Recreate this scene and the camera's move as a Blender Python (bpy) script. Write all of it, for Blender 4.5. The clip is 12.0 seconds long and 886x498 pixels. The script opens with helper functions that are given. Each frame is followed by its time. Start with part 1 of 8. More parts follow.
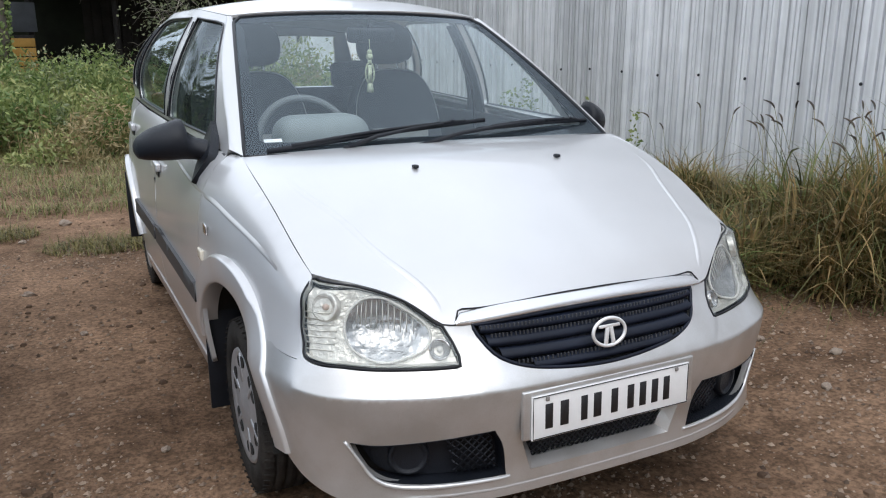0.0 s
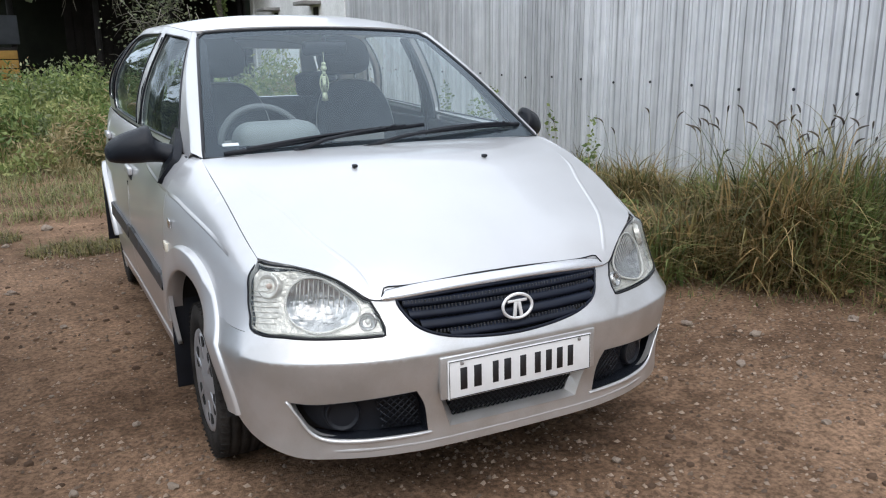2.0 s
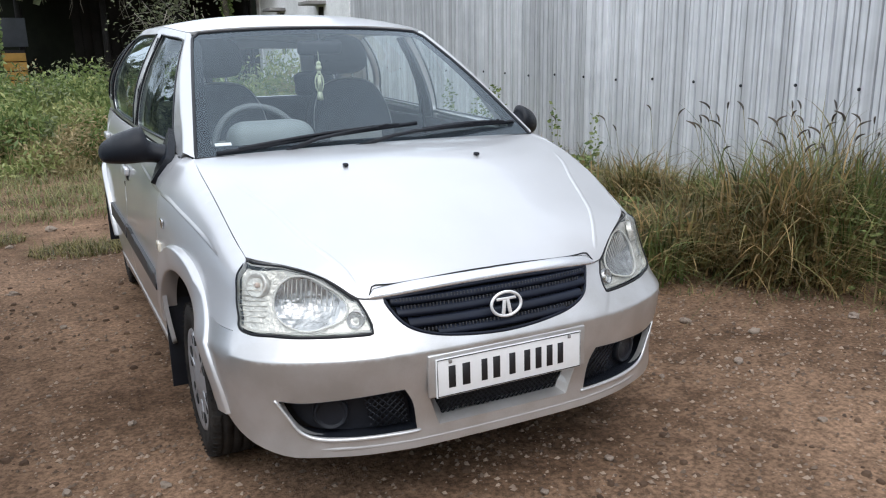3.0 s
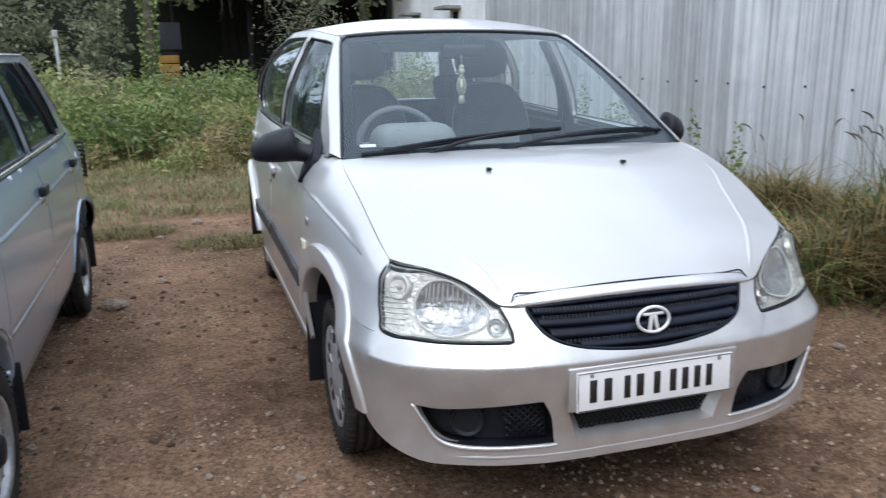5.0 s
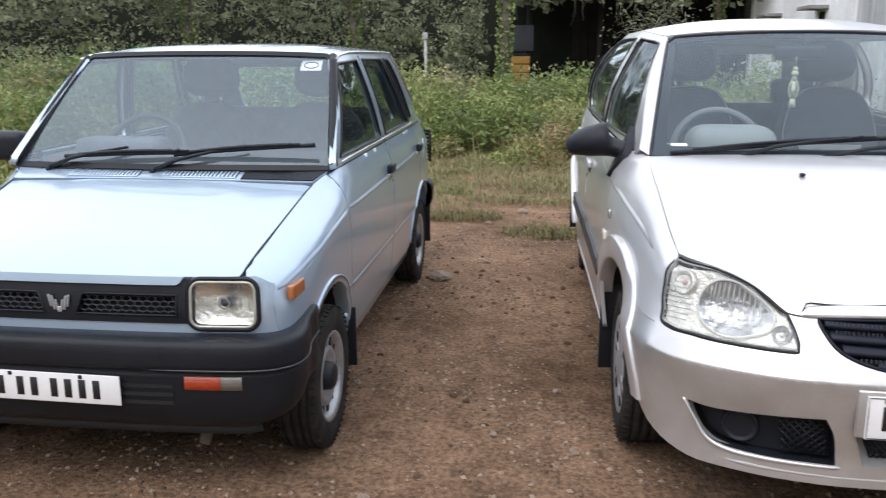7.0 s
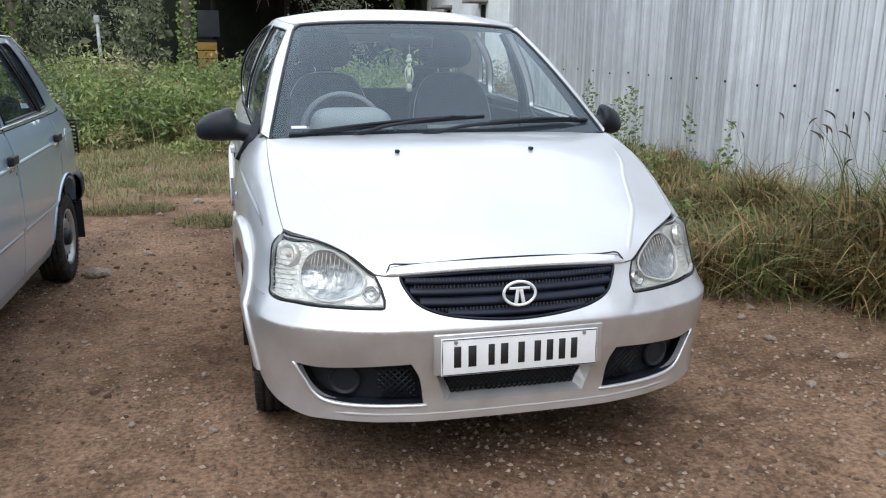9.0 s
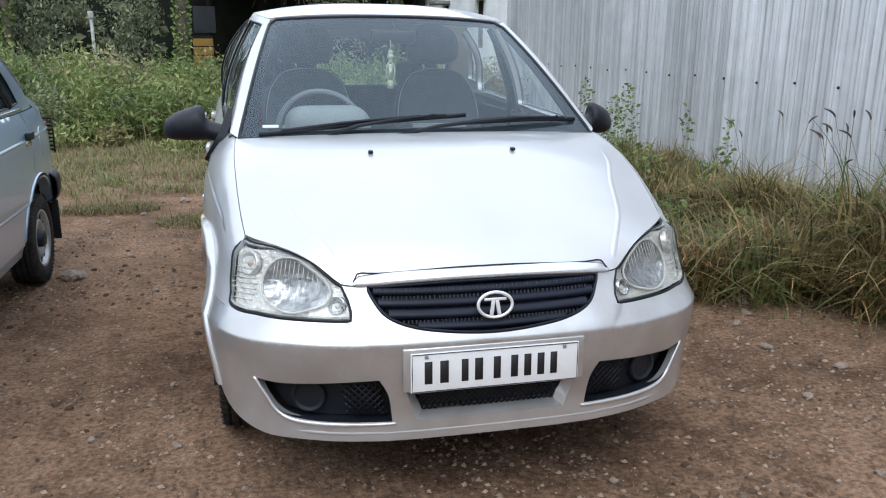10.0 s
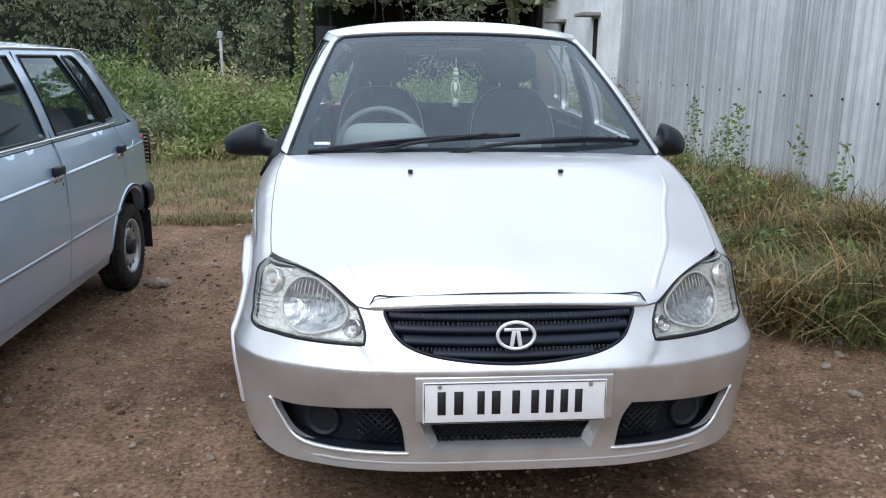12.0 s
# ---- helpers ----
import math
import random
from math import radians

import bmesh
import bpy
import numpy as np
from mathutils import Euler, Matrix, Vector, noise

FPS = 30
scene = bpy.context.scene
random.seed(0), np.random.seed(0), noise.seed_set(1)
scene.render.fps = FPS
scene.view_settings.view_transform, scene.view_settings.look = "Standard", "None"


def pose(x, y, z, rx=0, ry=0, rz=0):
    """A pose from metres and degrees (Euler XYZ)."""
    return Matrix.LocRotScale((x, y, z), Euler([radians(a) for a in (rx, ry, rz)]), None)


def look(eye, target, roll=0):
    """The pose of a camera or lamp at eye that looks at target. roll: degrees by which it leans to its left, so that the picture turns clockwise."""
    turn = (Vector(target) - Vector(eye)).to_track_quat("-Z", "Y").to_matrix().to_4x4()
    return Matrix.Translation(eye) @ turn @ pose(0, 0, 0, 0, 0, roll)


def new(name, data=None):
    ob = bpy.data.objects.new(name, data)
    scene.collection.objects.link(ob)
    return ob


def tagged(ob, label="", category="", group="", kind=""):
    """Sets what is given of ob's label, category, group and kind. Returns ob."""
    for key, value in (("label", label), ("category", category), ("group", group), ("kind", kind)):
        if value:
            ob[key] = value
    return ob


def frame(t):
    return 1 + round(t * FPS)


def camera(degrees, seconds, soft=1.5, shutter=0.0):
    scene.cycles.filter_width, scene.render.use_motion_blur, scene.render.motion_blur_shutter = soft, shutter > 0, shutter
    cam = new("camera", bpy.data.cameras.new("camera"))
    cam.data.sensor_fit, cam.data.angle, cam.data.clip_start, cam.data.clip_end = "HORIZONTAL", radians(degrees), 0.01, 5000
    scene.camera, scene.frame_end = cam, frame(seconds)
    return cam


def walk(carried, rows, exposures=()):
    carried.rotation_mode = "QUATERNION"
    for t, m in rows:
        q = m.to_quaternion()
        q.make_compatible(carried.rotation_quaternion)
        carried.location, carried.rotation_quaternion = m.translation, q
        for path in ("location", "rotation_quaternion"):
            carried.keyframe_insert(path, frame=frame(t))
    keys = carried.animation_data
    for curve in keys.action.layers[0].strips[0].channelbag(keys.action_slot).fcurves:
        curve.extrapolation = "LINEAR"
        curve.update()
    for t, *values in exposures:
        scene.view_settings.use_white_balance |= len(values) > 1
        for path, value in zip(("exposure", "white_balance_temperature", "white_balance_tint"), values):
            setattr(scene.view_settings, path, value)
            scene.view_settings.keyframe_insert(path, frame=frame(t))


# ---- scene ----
cam = camera(58.3, 12.0, 1.1, 0.15)
# seconds, eye, target, roll
PATH = [
    (0, (-1.223, -1.515, 1.364), (-0.375, 0.222, 0.849), -0.1),
    (0.5, (-1.301, -1.618, 1.371), (-0.416, 0.111, 0.891), -0.1),
    (1, (-1.368, -1.717, 1.385), (-0.458, -0.003, 0.9), -0.1),
    (1.5, (-1.306, -1.799, 1.384), (-0.394, -0.087, 0.897), -0.2),
    (2, (-1.209, -1.877, 1.382), (-0.331, -0.15, 0.886), -0.5),
    (2.5, (-1.143, -1.907, 1.382), (-0.287, -0.169, 0.884), -1.0),
    (4.3, (-1.189, -1.876, 1.362), (-0.345, -0.133, 0.861), -0.6),
    (4.5, (-1.17, -1.868, 1.373), (-0.368, -0.113, 0.847), -0.6),
    (4.9, (-1.211, -1.85, 1.36), (-0.553, -0.025, 0.875), -0.4),
    (5, (-1.197, -1.837, 1.375), (-0.62, 0.016, 0.892), -0.7),
    (5.1, (-1.198, -1.803, 1.372), (-0.717, 0.081, 0.903), -0.7),
    (5.2, (-1.21, -1.798, 1.367), (-0.82, 0.109, 0.909), -1.2),
    (5.4, (-1.252, -1.781, 1.376), (-1.06, 0.157, 0.921), -1.0),
    (5.5, (-1.259, -1.779, 1.374), (-1.186, 0.168, 0.922), -1.1),
    (5.6, (-1.248, -1.789, 1.371), (-1.305, 0.161, 0.929), -1.3),
    (6, (-1.209, -1.849, 1.374), (-1.612, 0.057, 0.92), -0.4),
    (6.5, (-1.135, -1.945, 1.376), (-1.673, -0.074, 0.919), -0.4),
    (6.9, (-1.1, -1.991, 1.363), (-1.419, -0.071, 0.899), -0.2),
    (7, (-1.104, -2.009, 1.361), (-1.335, -0.08, 0.89), -0.1),
    (7.3, (-1.095, -2.067, 1.359), (-1.097, -0.129, 0.868), -0.3),
    (7.5, (-1.083, -2.113, 1.362), (-0.927, -0.184, 0.856), -0.6),
    (7.7, (-1.07, -2.142, 1.364), (-0.785, -0.232, 0.845), -0.8),
    (9.3, (-0.711, -2.159, 1.359), (-0.246, -0.278, 0.862), 0.5),
    (9.5, (-0.683, -2.122, 1.354), (-0.22, -0.242, 0.851), 0.4),
    (10, (-0.651, -2.03, 1.356), (-0.194, -0.15, 0.85), 0.6),
    (10.5, (-0.589, -1.974, 1.353), (-0.219, -0.078, 0.838), 1.5),
    (11, (-0.461, -1.967, 1.354), (-0.239, -0.045, 0.847), 1.4),
    (11.5, (-0.395, -1.986, 1.351), (-0.236, -0.05, 0.875), 1.0),
    (12, (-0.363, -1.978, 1.354), (-0.202, -0.04, 0.888), 0.6),
]
walk(cam, [(t, look(eye, target, roll)) for t, eye, target, roll in PATH], [(0.0, 0.52, 6180, 10), (2.5, 0.62, 6150, 10), (5.0, 0.63, 5900, 10), (5.5, 0.67, 5820, 10), (6.0, 0.74, 6400, 13), (6.5, 0.79, 6500, 14), (7.5, 0.80, 6080, 12), (9.5, 0.66, 5980, 9), (10.5, 0.62, 5830, 9), (12.0, 0.61, 5860, 10)])

# ---- world, sun, exposure ----
world = bpy.data.worlds.new("sky")
scene.world = world
world.use_nodes = True
wn = world.node_tree
sky = wn.nodes.new("ShaderNodeTexSky")
sky.sky_type, sky.sun_disc = "NISHITA", False
sky.sun_elevation, sky.sun_rotation = radians(55), radians(200)
sky.air_density, sky.dust_density, sky.ozone_density = 1.0, 4.0, 1.0
haze = wn.nodes.new("ShaderNodeMix")
haze.data_type = "RGBA"
haze.inputs[0].default_value = 0.8
haze.inputs[7].default_value = (8.6, 9.0, 9.5, 1)
wn.links.new(sky.outputs[0], haze.inputs[6])
wn.links.new(haze.outputs[2], wn.nodes["Background"].inputs[0])
wn.nodes["Background"].inputs[1].default_value = 0.13
sun = new("sun", bpy.data.lights.new("sun", "SUN"))
sun.data.energy, sun.data.angle, sun.data.color = 0.7, radians(40), (1.0, 0.96, 0.91)
sun.matrix_world = look((0, 0, 0), (0.20, 0.54, -0.82))
scene.view_settings.exposure = 0.0


# ---- materials ----
def mat(name, base, rough=0.5, metal=0.0, var=0.12, scale=6.0, bump=0.0, bscale=80.0, coat=0.0, second=None, spread=0.5, ctrast=8.0):
    """A surface with colour varied at two scales and fine relief."""
    m = bpy.data.materials.new(name)
    m.use_nodes = True
    nt = m.node_tree
    p = nt.nodes["Principled BSDF"]
    co = nt.nodes.new("ShaderNodeTexCoord")
    big, fine = nt.nodes.new("ShaderNodeTexNoise"), nt.nodes.new("ShaderNodeTexNoise")
    big.inputs["Scale"].default_value, big.inputs["Detail"].default_value = scale, 5
    fine.inputs["Scale"].default_value, fine.inputs["Detail"].default_value = bscale, 3
    for n in (big, fine):
        nt.links.new(co.outputs["Object"], n.inputs["Vector"])
    ramp = nt.nodes.new("ShaderNodeMapRange")
    ramp.inputs[1].default_value, ramp.inputs[2].default_value = 0.5 - spread / 2, 0.5 + spread / 2
    add = nt.nodes.new("ShaderNodeMath")
    add.operation = "MULTIPLY_ADD"
    nt.links.new(fine.outputs[0], add.inputs[0])
    add.inputs[1].default_value = 0.5
    nt.links.new(big.outputs[0], add.inputs[2])
    sub = nt.nodes.new("ShaderNodeMath")
    sub.operation = "SUBTRACT"
    nt.links.new(add.outputs[0], sub.inputs[0])
    sub.inputs[1].default_value = 0.25
    nt.links.new(sub.outputs[0], ramp.inputs[0])
    mix = nt.nodes.new("ShaderNodeMix")
    mix.data_type = "RGBA"
    nt.links.new(ramp.outputs[0], mix.inputs[0])
    a = base if second is None else second
    mix.inputs[6].default_value = (*[c * (1 - var) for c in base], 1)
    mix.inputs[7].default_value = (*[min(1, c * (1 + var)) for c in a], 1)
    nt.links.new(mix.outputs[2], p.inputs["Base Color"])
    p.inputs["Roughness"].default_value, p.inputs["Metallic"].default_value = rough, metal
    p.inputs["Coat Weight"].default_value, p.inputs["Coat Roughness"].default_value = coat, 0.06
    if bump:
        b = nt.nodes.new("ShaderNodeBump")
        b.inputs["Strength"].default_value, b.inputs["Distance"].default_value = bump, 0.01
        nt.links.new(fine.outputs[0], b.inputs["Height"])
        nt.links.new(b.outputs[0], p.inputs["Normal"])
    return m


def glass(name, tint, gloss=0.03, dust_veil=0.03, face=0.04):
    """A clear or tinted pane: what lies behind shows through, gloss by Fresnel."""
    m = bpy.data.materials.new(name)
    m.use_nodes = True
    nt = m.node_tree
    nt.nodes.remove(nt.nodes["Principled BSDF"])
    t, g, f, x = (nt.nodes.new(n) for n in ("ShaderNodeBsdfTransparent", "ShaderNodeBsdfGlossy", "ShaderNodeLayerWeight", "ShaderNodeMixShader"))
    t.inputs[0].default_value = (*tint, 1)
    g.inputs["Roughness"].default_value = gloss
    g.inputs["Color"].default_value = (0.86, 0.95, 1.0, 1)
    # gloss rises from its straight-on value to full at a glancing view
    f.inputs[0].default_value = 0.5
    pw, fr = nt.nodes.new("ShaderNodeMath"), nt.nodes.new("ShaderNodeMath")
    pw.operation, fr.operation = "POWER", "MULTIPLY_ADD"
    nt.links.new(f.outputs["Facing"], pw.inputs[0])
    pw.inputs[1].default_value = 5.0
    nt.links.new(pw.outputs[0], fr.inputs[0])
    fr.inputs[1].default_value, fr.inputs[2].default_value = 1 - face, face
    nt.links.new(fr.outputs[0], x.inputs[0])
    # bluish film: pane dust, with sky haze and inner light put into its colour
    d, y, n = nt.nodes.new("ShaderNodeBsdfDiffuse"), nt.nodes.new("ShaderNodeMixShader"), nt.nodes.new("ShaderNodeTexNoise")
    r = nt.nodes.new("ShaderNodeMapRange")
    n.inputs["Scale"].default_value, n.inputs["Detail"].default_value = 7, 6
    r.inputs[3].default_value, r.inputs[4].default_value = dust_veil * 0.6, dust_veil * 1.4
    nt.links.new(n.outputs[0], r.inputs[0])
    nt.links.new(r.outputs[0], y.inputs[0])
    d.inputs[0].default_value = (0.46, 0.62, 0.76, 1)
    nt.links.new(t.outputs[0], y.inputs[1])
    nt.links.new(d.outputs[0], y.inputs[2])
    nt.links.new(y.outputs[0], x.inputs[1])
    nt.links.new(g.outputs[0], x.inputs[2])
    nt.links.new(x.outputs[0], nt.nodes["Material Output"].inputs[0])
    return m


def leaf_mat(name, a, b, rough=0.6):
    """Leaves that differ one from another and let some light through."""
    m = bpy.data.materials.new(name)
    m.use_nodes = True
    nt = m.node_tree
    p = nt.nodes["Principled BSDF"]
    geo, ramp = nt.nodes.new("ShaderNodeNewGeometry"), nt.nodes.new("ShaderNodeMix")
    ramp.data_type = "RGBA"
    nt.links.new(geo.outputs["Random Per Island"], ramp.inputs[0])
    ramp.inputs[6].default_value, ramp.inputs[7].default_value = (*a, 1), (*b, 1)
    nt.links.new(ramp.outputs[2], p.inputs["Base Color"])
    p.inputs["Roughness"].default_value = rough
    tr, x = nt.nodes.new("ShaderNodeBsdfTranslucent"), nt.nodes.new("ShaderNodeMixShader")
    nt.links.new(ramp.outputs[2], tr.inputs[0])
    x.inputs[0].default_value = 0.3
    nt.links.new(p.outputs[0], x.inputs[1])
    nt.links.new(tr.outputs[0], x.inputs[2])
    nt.links.new(x.outputs[0], nt.nodes["Material Output"].inputs[0])
    return m


SILVER = mat("silver_paint", (0.61, 0.61, 0.615), 0.32, 0.52, 0.06, 2.2, 0.03, 900, 0.6)
SILVER_DUSTY = mat("dusty_silver_paint", (0.65, 0.652, 0.655), 0.30, 0.68, 0.03, 7, 0.05, 500, 0.5, second=(0.50, 0.492, 0.478), spread=0.3)
BLUE = mat("pale_blue_paint", (0.43, 0.54, 0.655), 0.28, 0.46, 0.05, 2.2, 0.03, 900, 1.0)
BLACK = mat("black_plastic", (0.010, 0.012, 0.017), 0.38, 0, 0.3, 8, 0.25, 500)
GREY_PLASTIC = mat("grey_black_bumper_plastic", (0.009, 0.0105, 0.0145), 0.36, 0, 0.35, 5, 0.3, 420)
NAVY = mat("dark_blue_black_grille", (0.007, 0.010, 0.02), 0.4, 0, 0.3, 8)
RUBBER = mat("tyre_rubber", (0.012, 0.012, 0.013), 0.85, 0, 0.4, 14, 0.5, 260, second=(0.032, 0.029, 0.026))
SEAL = mat("black_rubber_seal", (0.012, 0.013, 0.016), 0.3, 0, 0.2, 9)
RIM = mat("silver_wheel_paint", (0.42, 0.43, 0.45), 0.4, 0.5, 0.15, 12)
RIM_DULL = mat("dull_wheel_paint", (0.34, 0.35, 0.36), 0.38, 0.5, 0.3, 12)
CHROME = mat("chrome", (0.75, 0.75, 0.76), 0.12, 1.0, 0.05, 9)
TRIM = mat("bright_silver_trim", (0.72, 0.72, 0.73), 0.25, 0.8, 0.03, 9, 0, 80, 0.5)
UNDER = mat("underbody_black", (0.01, 0.01, 0.01), 0.9, 0, 0.3, 8)
PLATE = mat("white_plate", (0.78, 0.78, 0.78), 0.4, 0, 0.04, 12)
FRIT = mat("black_glass_border", (0.004, 0.005, 0.008), 0.35, 0, 0.2, 9)
STEER = mat("dark_grey_wheel_rim", (0.12, 0.135, 0.14), 0.55, 0, 0.1, 10, 0.2, 400)
INK = mat("black_ink", (0.012, 0.012, 0.014), 0.5, 0, 0.1, 12)
SEAT = mat("dark_grey_seat_cloth", (0.085, 0.095, 0.105), 0.9, 0, 0.2, 14, 0.3, 500)
SEAT_LIGHT = mat("light_grey_seat_cloth", (0.36, 0.37, 0.36), 0.9, 0, 0.15, 14, 0.3, 500)
DASH = mat("grey_dashboard_plastic", (0.18, 0.205, 0.205), 0.6, 0, 0.1, 10, 0.2, 400)
DASH_DARK = mat("dark_dashboard_plastic", (0.035, 0.037, 0.04), 0.6, 0, 0.1, 10, 0.2, 400)
WINDSCREEN = glass("windscreen_glass", (0.90, 0.96, 0.97), 0.03, 0.03, 0.03)
SCREEN = glass("dusty_veiled_windscreen_glass", (0.96, 1.0, 1.0), 0.03, 0.036, 0.052)
HAZED = glass("hazed_windscreen_glass", (0.90, 0.98, 1.0), 0.04, 0.045, 0.12)
# panes on one side dimmed: the dark cabin is put into the tint
DIMMED_SIDE = glass("dimmed_side_glass", (0.50, 0.56, 0.55), 0.02, 0.012, 0.022)
CLEAR_SIDE = glass("clear_side_glass", (0.94, 0.98, 0.97), 0.02, 0.02, 0.03)
# darker tint holds the shade inside the small car
DARK_SIDE = glass("shaded_side_glass", (0.55, 0.60, 0.58), 0.02, 0.012, 0.045)
LAMP_GLASS = glass("headlamp_lens", (0.95, 0.955, 0.94), 0.05, 0.006)
REFLECTOR = mat("lamp_reflector", (0.40, 0.40, 0.40), 0.16, 0.8, 0.45, 40, 0.8, 38)
HOUSING = mat("lamp_housing_silver", (0.60, 0.585, 0.54), 0.24, 0.4, 0.2, 30, 0.5, 70)
BADGE = mat("bright_badge", (0.86, 0.86, 0.86), 0.4, 0.5, 0.03, 9)
LAMP_WHITE = mat("lamp_white_plastic", (0.62, 0.61, 0.58), 0.35, 0.0, 0.06, 30, 0.6, 160)
PALE_LENS = mat("cream_lens", (0.62, 0.57, 0.47), 0.25, 0, 0.1, 40, 0.3, 200, 0.5)
COMB = mat("grille_comb_plastic", (0.022, 0.025, 0.034), 0.45, 0, 0.2, 9)
COMB_PALE = mat("worn_comb_plastic", (0.05, 0.053, 0.06), 0.5, 0, 0.3, 30)
AMBER = mat("amber_lens", (0.40, 0.13, 0.03), 0.2, 0, 0.15, 40, 0.4, 300, 0.6)
PALE_AMBER = mat("faded_amber_plastic", (0.48, 0.37, 0.31), 0.3, 0, 0.15, 40)
ORANGE = mat("orange_lens", (0.40, 0.045, 0.012), 0.2, 0, 0.15, 40, 0.4, 300, 0.6)
REFLECTOR_WARM = mat("warm_lamp_reflector", (0.70, 0.67, 0.62), 0.22, 0.82, 0.3, 14, 0.5, 34)
CLEAR_LAMP = mat("clear_lamp_plastic", (0.17, 0.16, 0.135), 0.2, 0.2, 0.15, 40, 0.4, 260, 0.6)
CLEAR_FRAME = mat("pale_lamp_frame", (0.40, 0.39, 0.35), 0.3, 0.3, 0.15, 30)
RED = mat("red_lens", (0.35, 0.02, 0.015), 0.2, 0, 0.1, 40, 0.2, 300, 0.6)


for m_, level in ((GREY_PLASTIC, 0.28), (FRIT, 0.05), (BLACK, 0.3), (SEAL, 0.25), (NAVY, 0.25), (RUBBER, 0.2)):
    m_.node_tree.nodes["Principled BSDF"].inputs["Specular IOR Level"].default_value = level


# ---- building blocks ----
def curve(*pts):
    """A smooth function through (x, y) pairs, without overshoot, flat beyond the ends."""
    xs, ys = [p[0] for p in pts], [p[1] for p in pts]
    n = len(xs)
    d = [(ys[i + 1] - ys[i]) / (xs[i + 1] - xs[i]) for i in range(n - 1)]
    m = [d[0]] + [0 if d[i - 1] * d[i] <= 0 else 2 * d[i - 1] * d[i] / (d[i - 1] + d[i]) for i in range(1, n - 1)] + [d[-1]]

    def f(x):
        if x <= xs[0]:
            return ys[0]
        if x >= xs[-1]:
            return ys[-1]
        i = max(j for j in range(n - 1) if xs[j] <= x)
        h = xs[i + 1] - xs[i]
        t = (x - xs[i]) / h
        return ((1 + 2 * t) * (1 - t) ** 2 * ys[i] + t * (1 - t) ** 2 * h * m[i] + t * t * (3 - 2 * t) * ys[i + 1] + t * t * (t - 1) * h * m[i + 1])

    return f


def smooth(a, b, x):
    t = min(1, max(0, (x - a) / (b - a)))
    return t * t * (3 - 2 * t)


def ring(pts, step=0.03, closed=True):
    """A smooth line through the points; a point with a third value 1 is a sharp corner."""
    n = len(pts)
    out = []
    for i in range(n if closed else n - 1):
        p1, p2 = pts[i], pts[(i + 1) % n]
        p0, p3 = pts[i - 1] if (closed or i) else p1, pts[(i + 2) % n] if (closed or i + 2 < n) else p2
        a, b, c, d = (np.array(p[:2], float) for p in (p0, p1, p2, p3))
        k = max(1, int(np.linalg.norm(c - b) / step + 0.5))
        m1 = (c - b) if len(p1) > 2 else (c - a) / 2
        m2 = (c - b) if len(p2) > 2 else (d - b) / 2
        for j in range(k):
            t = j / k
            out.append((2 * t**3 - 3 * t * t + 1) * b + (t**3 - 2 * t * t + t) * m1 + (3 * t * t - 2 * t**3) * c + (t**3 - t * t) * m2)
    if not closed:
        out.append(np.array(pts[-1][:2], float))
    return np.array(out)


def inside(p, poly):
    """Which of the points p lie inside the closed line poly."""
    x, y = p[:, 0], p[:, 1]
    res = np.zeros(len(p), bool)
    a = poly
    b = np.roll(poly, -1, 0)
    for (x1, y1), (x2, y2) in zip(a, b):
        if y1 == y2:
            continue
        hit = ((y1 > y) != (y2 > y)) & (x < (x2 - x1) * (y - y1) / (y2 - y1) + x1)
        res ^= hit
    return res


